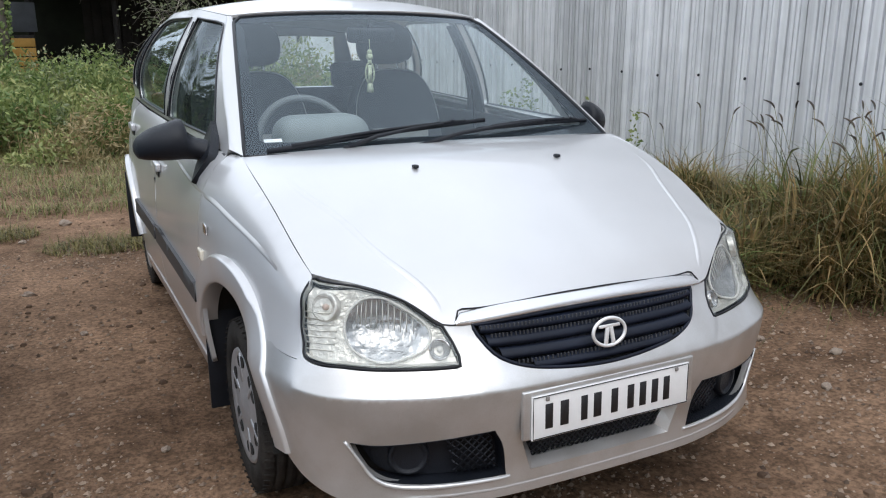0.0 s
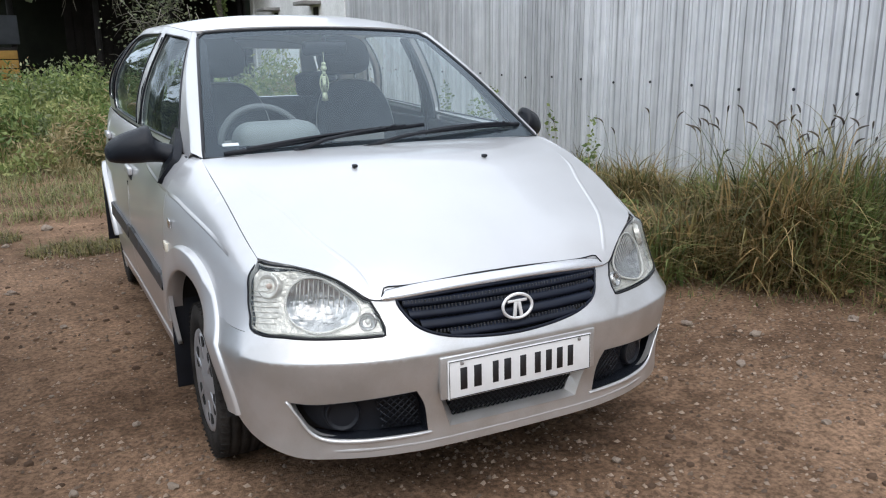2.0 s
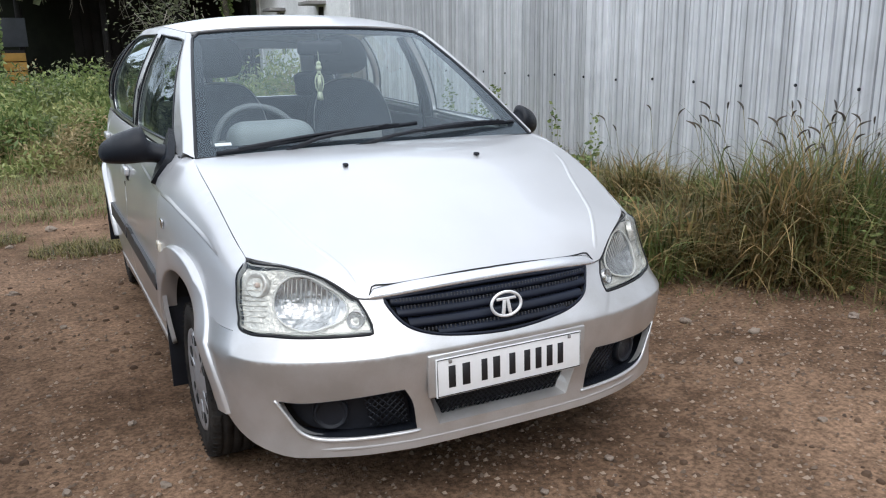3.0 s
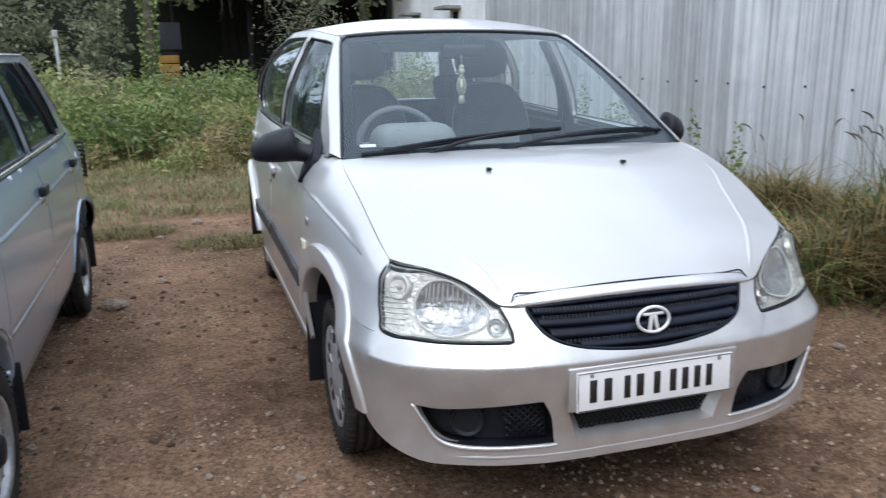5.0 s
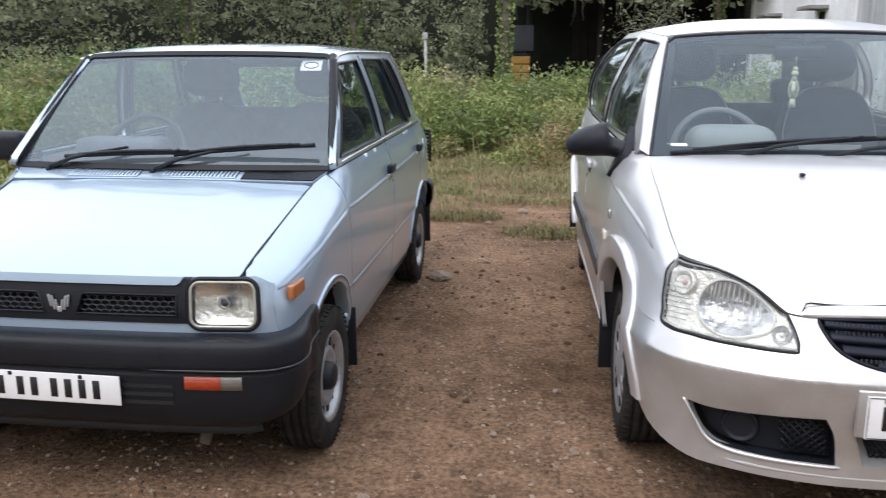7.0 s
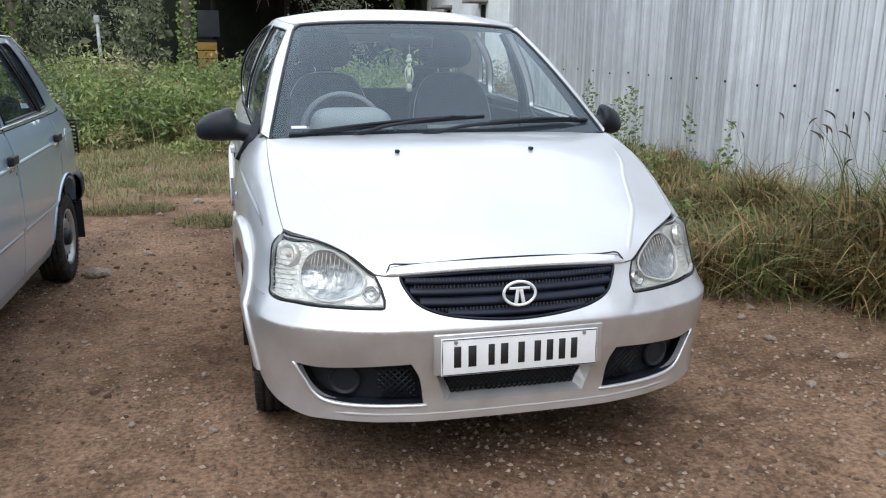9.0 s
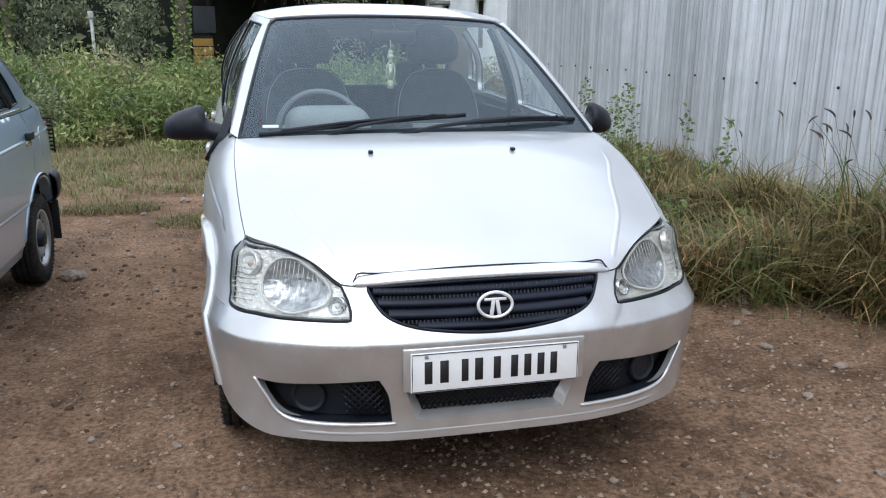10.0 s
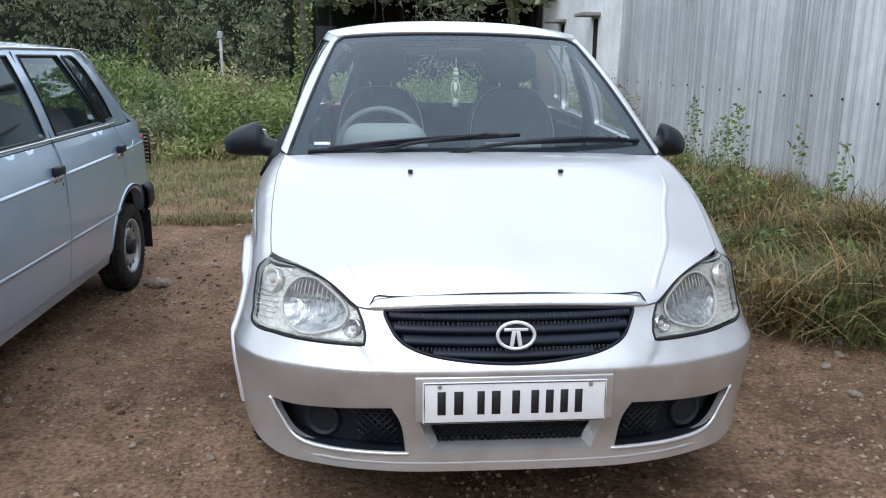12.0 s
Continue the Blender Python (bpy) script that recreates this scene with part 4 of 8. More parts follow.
GRIT = leaf_mat("grit", (0.08, 0.052, 0.035), (0.47, 0.36, 0.27), 0.9)
tagged(mesh_from("gravel", gv, gf, GRIT), "fine pale gravel scattered over the earth", "gravel", kind="stuff")
RUBBLE = mat("pale_rubble", (0.26, 0.235, 0.20), 0.95, 0, 0.35, 3, 0.8, 14, second=(0.46, 0.43, 0.39))
lumps = [stone_mesh(20 + i, 0.7, 3) for i in range(3)]
for me in lumps:
    me.materials.append(RUBBLE)
for i, (x, y, z, r) in enumerate(((-8.25, 5.45, 0.08, 0.20), (-8.0, 5.75, 0.16, 0.24), (-7.66, 5.7, 0.14, 0.2), (-7.62, 5.48, 0.06, 0.16), (-7.85, 5.42, 0.05, 0.13), (-8.4, 5.75, 0.10, 0.2), (-6.68, 4.7, 0.03, 0.09), (-6.85, 4.82, 0.02, 0.07), (-6.45, 4.02, 0.02, 0.08), (-6.1, 3.2, 0.01, 0.04), (-7.1, 5.2, 0.03, 0.1))):
    ob = new("rubble_lump", lumps[i % 3])
    ob.matrix_basis = pose(x, y, z, 20 * math.sin(i * 3), 15 * math.cos(i * 5), 77 * i) @ Matrix.Scale(r * 0.68, 4)
    tagged(ob, "broken lump of pale rubble among the weeds", "rubble", "rubble at the yard's edge")
LITTER = mat("white_paper", (0.7, 0.68, 0.64), 0.8, 0, 0.1, 20)
for x, y, a in ((-3.55, 0.35, 20), (-3.7, 0.2, 75), (-5.6, 3.3, 40)):
    s = thing("paper_scrap", "crumpled scrap of pale paper on the earth", "litter", pose(x, y, 0.012, 4, 3, a))
    part("sheet", strip([[(0.028 * i - 0.04, 0.03 * j - 0.03, 0.006 * math.sin(i * 2.3 + j * 3.1)) for i in range(4)] for j in range(3)], True, 0.001), LITTER, s)


# ---- cars: shared shapes ----
class Shape:
    """The smooth surfaces of one car, front at low y, centre line at x = 0; sg is -1 or 1 for the side."""

    hood = None
    taper = None
    rim = None
    bow = 2.2
    fold = None

    def __init__(self, plan, front, side, blend, edge_x, edge_z, edge_h, crown, drop, half):
        self.front, self.side, self.blend = front, side, blend
        self.edge_x, self.edge_z, self.edge_h = edge_x, edge_z, edge_h
        self.crown, self.drop, self.half = crown, drop, half
        p = ring([(-plan[1][0], plan[1][1])] + list(plan), 0.012, False)
        p = p[p[:, 0] >= -1e-9] if p[0][0] < 0 else p
        k = int(np.argmin(np.abs(p[:, 0]) + np.abs(p[:, 1] - plan[0][1])))
        p = p[k:]
        self.p = p
        seg = np.diff(p, axis=0)
        self.s = np.concatenate([[0], np.cumsum(np.linalg.norm(seg, axis=1))])
        t = np.gradient(p, axis=0)
        t /= np.linalg.norm(t, axis=1)[:, None]
        self.n = np.stack([t[:, 1], -t[:, 0]], 1)
        self.cache = {}

    def inset(self, y, z):
        a, b = self.blend
        w = 1 - smooth(a, b, y)
        if self.taper:
            k = smooth(0.755, 0.80, z)
            w = (1 - k) * self.taper[0](y) + k * self.taper[1](y)
        return w * self.front(z) + (1 - w) * self.side(z)

    def nose(self, s, z):
        """The skin round the car, by the way s along its plan from the middle of the front, and the height."""
        a = abs(s)
        x, y = np.interp(a, self.s, self.p[:, 0]), np.interp(a, self.s, self.p[:, 1])
        nx, ny = np.interp(a, self.s, self.n[:, 0]), np.interp(a, self.s, self.n[:, 1])
        d = self.inset(y, z)
        if self.fold:
            d -= self.fold(a, z)
        x = x - nx * d
        return (x if s >= 0 else -x, y - ny * d, z)

    def way(self, x, y, z):
        """The s at which the skin passes nearest to a place."""
        d = np.array([self.inset(v, z) for v in self.p[:, 1]])
        q = self.p - self.n * d[:, None]
        s = self.s[int(np.argmin((q[:, 0] - abs(x)) ** 2 + (q[:, 1] - y) ** 2))]
        return s if x >= 0 else -s

    def width(self, y, z):
        key = round(z, 3)
        if key not in self.cache:
            d = np.array([self.inset(v, z) for v in self.p[:, 1]])
            q = self.p - self.n * d[:, None]
            stop = int(np.argmax(q[:, 0] * (self.p[:, 1] > 1.5)))
            self.cache[key] = (q[:stop], q[stop:])
        a, b = self.cache[key]
        if y <= a[-1, 1]:
            return float(np.interp(y, a[:, 1], a[:, 0]))
        return float(np.interp(y, b[:, 1], b[:, 0]))

    def flank(self, sg):
        """The side by length y and height v; towards the top it rolls in to the bonnet's edge or the sill of the windows."""

        def f(y, v):
            zt, xe, h = self.edge_z(y), self.edge_x(y), self.edge_h(y)
            zb = zt - h
            if v <= zb:
                return (sg * self.width(y, v), y, v)
            a = min(1, (v - zb) / h) * math.pi / 2
            xs = self.width(y, zb)
            k = a * 2 / math.pi
            return (sg * (xe + (xs - xe) * (0.45 * (1 - k) + 0.55 * math.cos(a))), y, zb + h * (0.45 * k + 0.55 * math.sin(a)))

        return f

    def bonnet(self, x, y):
        if self.hood:
            return self.hood(x, y)
        z = self.crown(y) - self.drop(y) * (abs(x) / self.half) ** self.bow
        return (x, y, z)

    def bonnet_edge(self, s):
        """The height at which the skin meets the bonnet at s."""
        if self.rim:
            return self.rim(abs(s))
        lo, hi = 0.5, 1.0
        for _ in range(24):
            m = (lo + hi) / 2
            x, y, z = self.nose(s, m)
            lo, hi = (m, hi) if self.bonnet(x, y)[2] > m else (lo, m)
        return lo


def shrink(poly, d):
    """The closed line drawn in by d."""
    poly = np.asarray(poly, float)
    t = np.roll(poly, -1, 0) - np.roll(poly, 1, 0)
    t /= np.linalg.norm(t, axis=1)[:, None] + 1e-12
    area = 0.5 * np.sum(poly[:, 0] * np.roll(poly[:, 1], -1) - np.roll(poly[:, 0], -1) * poly[:, 1])
    n = np.stack([-t[:, 1], t[:, 0]], 1) * (1 if area > 0 else -1)
    return poly + n * d


def arc(cy, cz, r, a0, a1, n=22):
    return [(cy + r * math.cos(radians(a0 + (a1 - a0) * i / n)), cz + r * math.sin(radians(a0 + (a1 - a0) * i / n)), 1) for i in range(n + 1)]


def flare(car_side, sg, cy, cz, r0, r1, a0, a1, out, material, parent, reach=None):
    """The flared lip round a wheel opening, standing out at least as far as reach tells."""
    rows = []
    for i in range(41):
        a = radians(a0 + (a1 - a0) * i / 40)
        row = []
        for r, o in ((r1 + 0.003, -0.003), (r1, out * 0.6), (r1 - 0.003, out * 0.95), (r1 - 0.007, out), (r0 + 0.03, out * 0.95), (r0 + 0.008, out * 0.8), (r0 + 0.002, out * 0.6), (r0, 0.0), (r0, -0.05)):
            y, z = cy + r * math.cos(a), cz + r * math.sin(a)
            p = Vector(car_side(y, z))
            row.append((p.x + sg * o * (1 + (max(0, reach(y, z) - abs(p.x)) / out if reach else 0)), y, z))
        rows.append(row)
    bm = strip(rows, True)
    bmesh.ops.recalc_face_normals(bm, faces=bm.faces)
    return part("arch_flare", bm, material, parent)


def ridge(car_side, sg, panel, y0, y1, height, r, material, fade=0.03):
    """A pressed ridge along a panel of the side, running out at its ends."""
    rows = []
    for y in np.linspace(y0, y1, 2 + int((y1 - y0) / 0.03)):
        p = Vector(car_side(y, height(y)))
        end = max(0, min(1, (y - y0) / fade, (y1 - y) / fade))
        rows.append([p + Vector((sg * (o * end - 0.002), 0, d)) for o, d in ((0.0, r * 1.5), (r * 0.72, r * 0.55), (r, 0.0), (r * 0.72, -r * 0.55), (0.0, -r * 1.5))])
    bm = strip(rows)
    bmesh.ops.recalc_face_normals(bm, faces=bm.faces)
    return part("pressed_ridge", bm, material, panel)


def wheel_well(parent, sg, cy, cz, r, x0, x1):
    rows = [[(sg * x, cy + r * math.cos(radians(a)), cz + r * math.sin(radians(a))) for a in range(5, 176, 10)] for x in (x0, x1)]
    bm = strip(rows, True)
    cap = [[(sg * x0, cy + q * r * math.cos(radians(a)), cz + q * r * math.sin(radians(a))) for a in range(5, 176, 10)] for q in (0.05, 1)]
    join(bm, strip(cap))
    part("wheel_well", bm, UNDER, parent)


def wheel(parent, x, y, r, sg, width, rim_r, cover, tyre_label="", turn=0.0):
    """A wheel: tyre with tread grooves, and its rim or cover on the outer face."""
    hub = part("wheel", turned([(-0.05, 0.0), (-0.05, rim_r * 0.5), (0.02, rim_r * 0.5), (0.02, 0)], 20), UNDER, parent, m=pose(x, y, r) @ (Matrix.Rotation(radians(turn), 4, "Z")))
    w = width / 2
    prof = [(-w * 0.75, rim_r * 0.97), (-w * 0.95, rim_r * 1.04), (-w, (rim_r + r) / 2), (-w * 0.9, r * 0.965), (-w * 0.74, r * 0.992)]
    for k in range(4):
        c = (-0.6 + 0.4 * k) * w
        prof += [(c - 0.06 * w + 0.02 * w, r), (c - 0.045 * w, r - 0.007), (c + 0.045 * w, r - 0.007), (c + 0.06 * w, r)]
    prof += [(w * 0.74, r * 0.992), (w * 0.9, r * 0.965), (w, (rim_r + r) / 2), (w * 0.97, rim_r * 1.10), (w * 0.9, rim_r * 1.03), (w * 0.75, rim_r * 0.97)]
    part("tyre", turned(prof, 64), RUBBER, hub, tyre_label)
    # sipes across the shoulder
    bm = bmesh.new()
    for i in range(56):
        a = 2 * math.pi * i / 56
        for q in (-1, 1):
            box(w * 0.34, 0.008, 0.004, (0, 0, 0), 0, bm=bm, rot=Matrix.Rotation(a, 4, "X") @ Matrix.Translation((q * w * 0.8, 0, r * 0.984)) @ Matrix.Rotation(q * radians(12), 4, "Y"))
    tagged(part("tread", bm, RUBBER, hub), kind="stuff")
    cover(hub, w * sg, rim_r, sg)
    return hub


def cover_indica(hub, w, r, sg):
    """A plastic wheel cover with broad flat spokes and slots between them."""
    prof = [(0.015 * sg, 0.0), (0.015 * sg, r * 0.2), (0.006 * sg, r * 0.32), (0.002 * sg, r * 0.85), (0.004 * sg, r * 0.92), (0.010 * sg, r * 0.99), (-0.01 * sg, r * 1.04)]
    bm = turned([(w * 0.82 + a, b) for a, b in prof], 56)
    part("wheel_cover", bm, RIM, hub, "silver plastic wheel cover, scuffed")
    for i in range(6):
        a = 2 * math.pi * i / 6 + 0.3
        pts = []
        for q0, q1 in ((0.70, -0.28), (0.86, -0.22), (0.86, 0.22), (0.70, 0.28)):
            pts.append((a + q1 * (0.7 if q0 < 0.7 else 1), q0 * r))
        o = ring([(b * math.cos(c), b * math.sin(c)) for c, b in pts], 0.01)
        part("slot", sheet(o, lambda u, v: (w * 0.82 + 0.0065 * sg, u, v), 0.03, (), 0.004, 0, sg < 0), UNDER, hub, "dark slot of the wheel cover")
    for i in range(6):
        a = 2 * math.pi * (i + 0.5) / 6 + 0.3
        part("spoke", box(0.008, r * 0.10, r * 0.52, (0, 0, 0), 0.003, 1, None, Matrix.Rotation(a, 4, "X") @ Matrix.Translation((w * 0.82 + 0.004 * sg, 0, r * 0.66))), RIM, hub)


def rim_maruti(hub, w, r, sg):
    """A pressed steel rim with oval holes and a small dark hub cap."""
    prof = [(-0.035, 0.0), (-0.035, r * 0.30), (-0.03, r * 0.40), (-0.012, r * 0.52), (-0.012, r * 0.66), (-0.04, r * 0.76), (-0.045, r * 0.84), (-0.01, r * 0.90), (0.0, r * 0.95), (0.004, r * 1.02), (-0.004, r * 1.05)]
    part("rim", turned([(w * 0.88 + a * sg, b) for a, b in prof], 56), RIM_DULL, hub, "silver pressed steel rim")
    for i in range(12):
        a = 2 * math.pi * i / 12
        o = ring([(0.70 * r * math.cos(a) + 0.028 * math.cos(t) * math.cos(a) - 0.016 * math.sin(t) * math.sin(a) * -1, 0.70 * r * math.sin(a) + 0.028 * math.cos(t) * math.sin(a) + 0.016 * math.sin(t) * math.cos(a)) for t in np.linspace(0, 6.28, 9)[:-1]], 0.008)
        part("rim_hole", sheet(o, lambda u, v: (w * 0.88 - 0.018 * sg, u, v), 0.03, (), 0.004, 0, sg < 0), UNDER, hub)
    part("hub_cap", turned([(w * 0.88 + a * sg, b) for a, b in ((-0.035, r * 0.34), (0.002, r * 0.31), (0.012, r * 0.24), (0.014, 0.0))], 24), BLACK, hub, "black plastic hub cap")


def pad(outline, depth, soft):
    """An upholstered pad: an outline in x and z with softly rounded faces, front at low y."""
    rows = []
    for y, d in ((-0.5, soft * 1.6), (-0.49, soft), (-0.42, soft * 0.45), (-0.25, soft * 0.1), (0, 0), (0.3, soft * 0.1), (0.45, soft * 0.5), (0.5, soft * 1.2)):
        o = shrink(outline, d)
        rows.append([(x, y * depth, z) for x, z in list(o) + [o[0]]])
    bm = strip(rows)
    bmesh.ops.remove_doubles(bm, verts=bm.verts, dist=1e-5)
    for r in (rows[0], rows[-1]):
        bm.faces.new([bm.verts.new(p) for p in r[:-1]]).smooth = True
    bmesh.ops.recalc_face_normals(bm, faces=bm.faces)
    return bm


def seat(parent, x, y, z, cloth, light, high=0.62, rake=14):
    """A front seat with rounded shoulders and a headrest on two posts."""
    m = pose(x, y, z)
    s = part("seat", box(0.48, 0.50, 0.16, (0, 0, 0.08), 0.05, 3), cloth, parent, "dark grey cloth front seat", m)
    back = pose(0, 0.22, 0.12, -rake)
    part("backrest", pad(ring([(-0.23, 0.0), (-0.245, high * 0.35), (-0.235, high * 0.65), (-0.19, high * 0.88), (-0.10, high), (0.10, high), (0.19, high * 0.88), (0.235, high * 0.65), (0.245, high * 0.35), (0.23, 0.0)], 0.03), 0.15, 0.035), cloth, s, m=back)
    line = shrink(ring([(-0.235, high * 0.30), (-0.235, high * 0.65), (-0.19, high * 0.88), (-0.10, high), (0.10, high), (0.19, high * 0.88), (0.235, high * 0.65), (0.235, high * 0.30)], 0.03, False), 0.0)
    if light is not cloth:
        part("piping", tube([(x * 0.93, -0.062, z - 0.012) for x, z in line], 0.004, 5), light, s, "pale grey piping", back)
    part("seat_panel", pad(ring([(-0.135, 0.08, 1), (-0.15, high * 0.5, 1), (0.15, high * 0.5, 1), (0.135, 0.08, 1)], 0.03), 0.03, 0.008), light, s, "light grey seat insert", back @ Matrix.Translation((0, -0.072, 0)))
    part("headrest", pad(ring([(-0.10, high + 0.05), (-0.145, high + 0.11), (-0.13, high + 0.20), (-0.06, high + 0.245), (0.06, high + 0.245), (0.13, high + 0.20), (0.145, high + 0.11), (0.10, high + 0.05)], 0.02), 0.11, 0.03), cloth, s, m=back)
    for k in (-1, 1):
        part("headrest_post", tube([(k * 0.055, 0, high - 0.02), (k * 0.055, 0, high + 0.09)], 0.006, 6), CHROME, s, m=back)


def steering(parent, x, y, z, r=0.185, tilt=24, bossed=DASH_DARK, label="dark grey steering wheel"):
    m = pose(x, y, z, 90 - tilt)
    pts = [(r * math.cos(a), r * math.sin(a), 0) for a in np.linspace(0, 2 * math.pi, 40)[:-1]]
    w = part("steering_wheel", tube(pts, 0.015, 8, True), bossed, parent, label, m)
    part("boss", box(0.15, 0.12, 0.05, (0, -0.01, -0.02), 0.02, 2), bossed, w)
    for a in (-20, 200, 270):
        c, s = math.cos(radians(a)), math.sin(radians(a))
        part("spoke", tube([(0.05 * c, 0.05 * s, -0.015), (r * c, r * s, 0)], 0.014, 6), bossed, w)
    part("column", tube([(0, 0, -0.04), (0, -0.02, -0.30)], 0.03), DASH_DARK, w)


def wiper(parent, pivot, tip, blade0, blade1, up):
    """An arm from its pivot to the middle of the blade, and the rubber blade lying on the glass."""
    pv, tp = Vector(pivot), Vector(tip)
    w = part("wiper", tube([pv, pv.lerp(tp, 0.3) + Vector(up) * 1.6, pv.lerp(tp, 0.65) + Vector(up) * 1.6, tp + Vector(up)], 0.0075, 6, taper=lambda t: 1.25 - 0.6 * t), BLACK, parent, "black wiper arm and blade")
    part("pivot", turned([(-0.015, 0), (-0.015, 0.012), (0.006, 0.011), (0.010, 0)], 12, "z"), BLACK, w, m=Matrix.Translation(pv))
    a, b = Vector(blade0), Vector(blade1)
    part("blade", tube([a.lerp(b, t) + Vector(up) * (0.25 + 0.35 * math.sin(math.pi * t)) for t in np.linspace(0, 1, 9)], 0.0085, 6), BLACK, w)
    part("blade_frame", tube([a.lerp(b, t) + Vector(up) * (0.5 + 1.0 * math.sin(math.pi * t)) for t in np.linspace(0.1, 0.9, 9)], 0.0065, 6), BLACK, w)
    for t in (0.55, 0.62, 0.69, 0.76, 0.83):
        part("claw", tube([a.lerp(b, t + d) + Vector(up) * h for d, h in ((-0.03, 0.7), (0.0, 1.5), (0.03, 0.7))], 0.006, 5), BLACK, w)


def bars(parent, name, width, height, groups, y):
    """The plate's writing as plain dark bars."""
    x = -width / 2
    for w, gap in groups:
        part(name, box(w * 0.62, 0.002, height, (x + w / 2, y, 0), 0.0006, 1), INK, parent)
        x += w + gap


# ---- the silver hatchback ----
indica = thing("silver_hatchback_car", "silver five-door hatchback car with dusty bumper, parked on bare earth", "car")
I = Shape(
    plan=[(0, -0.006), (0.15, -0.005), (0.25, -0.002), (0.35, 0.008), (0.50, 0.045), (0.675, 0.13), (0.77, 0.24), (0.81, 0.38), (0.832, 0.62), (0.843, 1.0), (0.852, 1.6), (0.862, 2.2), (0.876, 2.8), (0.874, 3.1), (0.82, 3.42), (0.66, 3.58), (0.3, 3.645), (0, 3.65)],
    front=curve((0.14, 0.10), (0.185, 0.06), (0.205, 0.035), (0.24, 0.022), (0.3, 0.026), (0.4, 0.018), (0.45, 0.009), (0.503, 0.002), (0.538, 0.0), (0.543, 0.003), (0.557, 0.018), (0.6, 0.054), (0.676, 0.10), (0.78, 0.145), (0.9, 0.22)),
    side=curve((0.14, 0.07), (0.2, 0.045), (0.3, 0.02), (0.5, 0.0), (0.62, 0.0), (0.72, 0.004), (0.8, 0.010), (0.88, 0.024), (0.95, 0.036), (1.1, 0.06)),
    blend=(0.17, 0.42),
    edge_x=curve((0.3, 0.676), (0.45, 0.694), (0.6, 0.704), (0.8, 0.710), (0.995, 0.706), (1.25, 0.742), (1.6, 0.762), (2.0, 0.777), (2.8, 0.80), (3.2, 0.80), (3.45, 0.75), (3.6, 0.62)),
    edge_z=curve((0.3, 0.773), (0.34, 0.789), (0.42, 0.824), (0.6, 0.906), (0.8, 0.969), (0.995, 1.006), (1.25, 1.0), (2.0, 1.018), (2.8, 1.036), (3.6, 1.06)),
    edge_h=curve((0.3, 0.055), (0.6, 0.105), (0.8, 0.135), (0.995, 0.15), (1.25, 0.13), (2.0, 0.09), (3.6, 0.09)),
    crown=curve((0.0, 0.580), (0.06, 0.648), (0.10, 0.690), (0.127, 0.717), (0.158, 0.749), (0.2, 0.788), (0.24, 0.815), (0.28, 0.838), (0.345, 0.869), (0.5, 0.936), (0.654, 0.99), (0.8, 1.008), (0.95, 1.016), (1.1, 1.016)),
    drop=curve((0.09, 0.09), (0.127, 0.098), (0.158, 0.083), (0.22, 0.075), (0.277, 0.078), (0.345, 0.086), (0.45, 0.089), (0.6, 0.083), (0.8, 0.048), (0.995, 0.008)),
    half=0.688)
# how the nose's slope runs out along the wing, below and at the top of the lamps
I.taper = (curve((0.14, 1.0), (0.28, 0.58), (0.42, 0.5), (0.56, 0.39), (0.7, 0.26), (0.85, 0.14), (1.06, 0.0)), curve((0.14, 1.0), (0.32, 0.95), (0.42, 0.6), (0.56, 0.4), (0.7, 0.26), (0.85, 0.14), (1.06, 0.0)))
# the bonnet's edge: round the front and over the lamps to the wings, as half width and height by length
HOOD_X = curve((0.1005, 0.02), (0.103, 0.2), (0.107, 0.3), (0.113, 0.36), (0.118, 0.39), (0.127, 0.422), (0.139, 0.444), (0.158, 0.472), (0.184, 0.51), (0.22, 0.559), (0.277, 0.624), (0.308, 0.652), (0.34, 0.675), (0.45, 0.694), (0.6, 0.704), (0.8, 0.710), (0.995, 0.706))
HOOD_Z = curve((0.1005, 0.691), (0.107, 0.686), (0.118, 0.682), (0.127, 0.685), (0.139, 0.699), (0.158, 0.723), (0.184, 0.748), (0.22, 0.768), (0.277, 0.7825), (0.308, 0.785), (0.34, 0.789), (0.42, 0.824), (0.6, 0.906), (0.8, 0.969), (0.995, 1.006))
FRONT_Y = curve((0, 0.101), (0.2, 0.103), (0.3, 0.107), (0.36, 0.113), (0.39, 0.118), (0.422, 0.127), (0.444, 0.139), (0.472, 0.158), (0.51, 0.184), (0.559, 0.220), (0.624, 0.277), (0.652, 0.308), (0.674, 0.338))


# the creases that run from the windscreen's corners to the grille
CREASE = curve((0.12, 0.41), (0.16, 0.428), (0.23, 0.468), (0.30, 0.503), (0.485, 0.558), (0.64, 0.615), (0.95, 0.665))


def hood(x, y):
    """The bonnet: gently crowned between its creases, and falling away outside them."""
    half = max(0.02, HOOD_X(y))
    k = min(1.1, abs(x) / half)
    c = min(0.94, CREASE(y) / half)
    f = min(0.85, max(0.3, 0.35 + (c - 0.75) * 2.4))
    top = I.crown(y)
    fall = f * (k / c) ** 2 if k < c else f + (1 - f) * (k - c) / (1 - c)
    return (x, y, top - (top - HOOD_Z(y)) * fall)


I.hood = hood
rim_s, rim_z = [], []
for x in np.linspace(0.0, 0.674, 40):
    z = HOOD_Z(FRONT_Y(x)) if x > 0.3 else 0.691 - 0.005 * (x / 0.3) ** 2
    rim_s.append(I.way(x, FRONT_Y(x), z))
    rim_z.append(z)
I.rim = lambda a: float(np.interp(a, rim_s, rim_z))
FOLD = curve((0.54, 0.37), (0.60, 0.432), (0.68, 0.455))
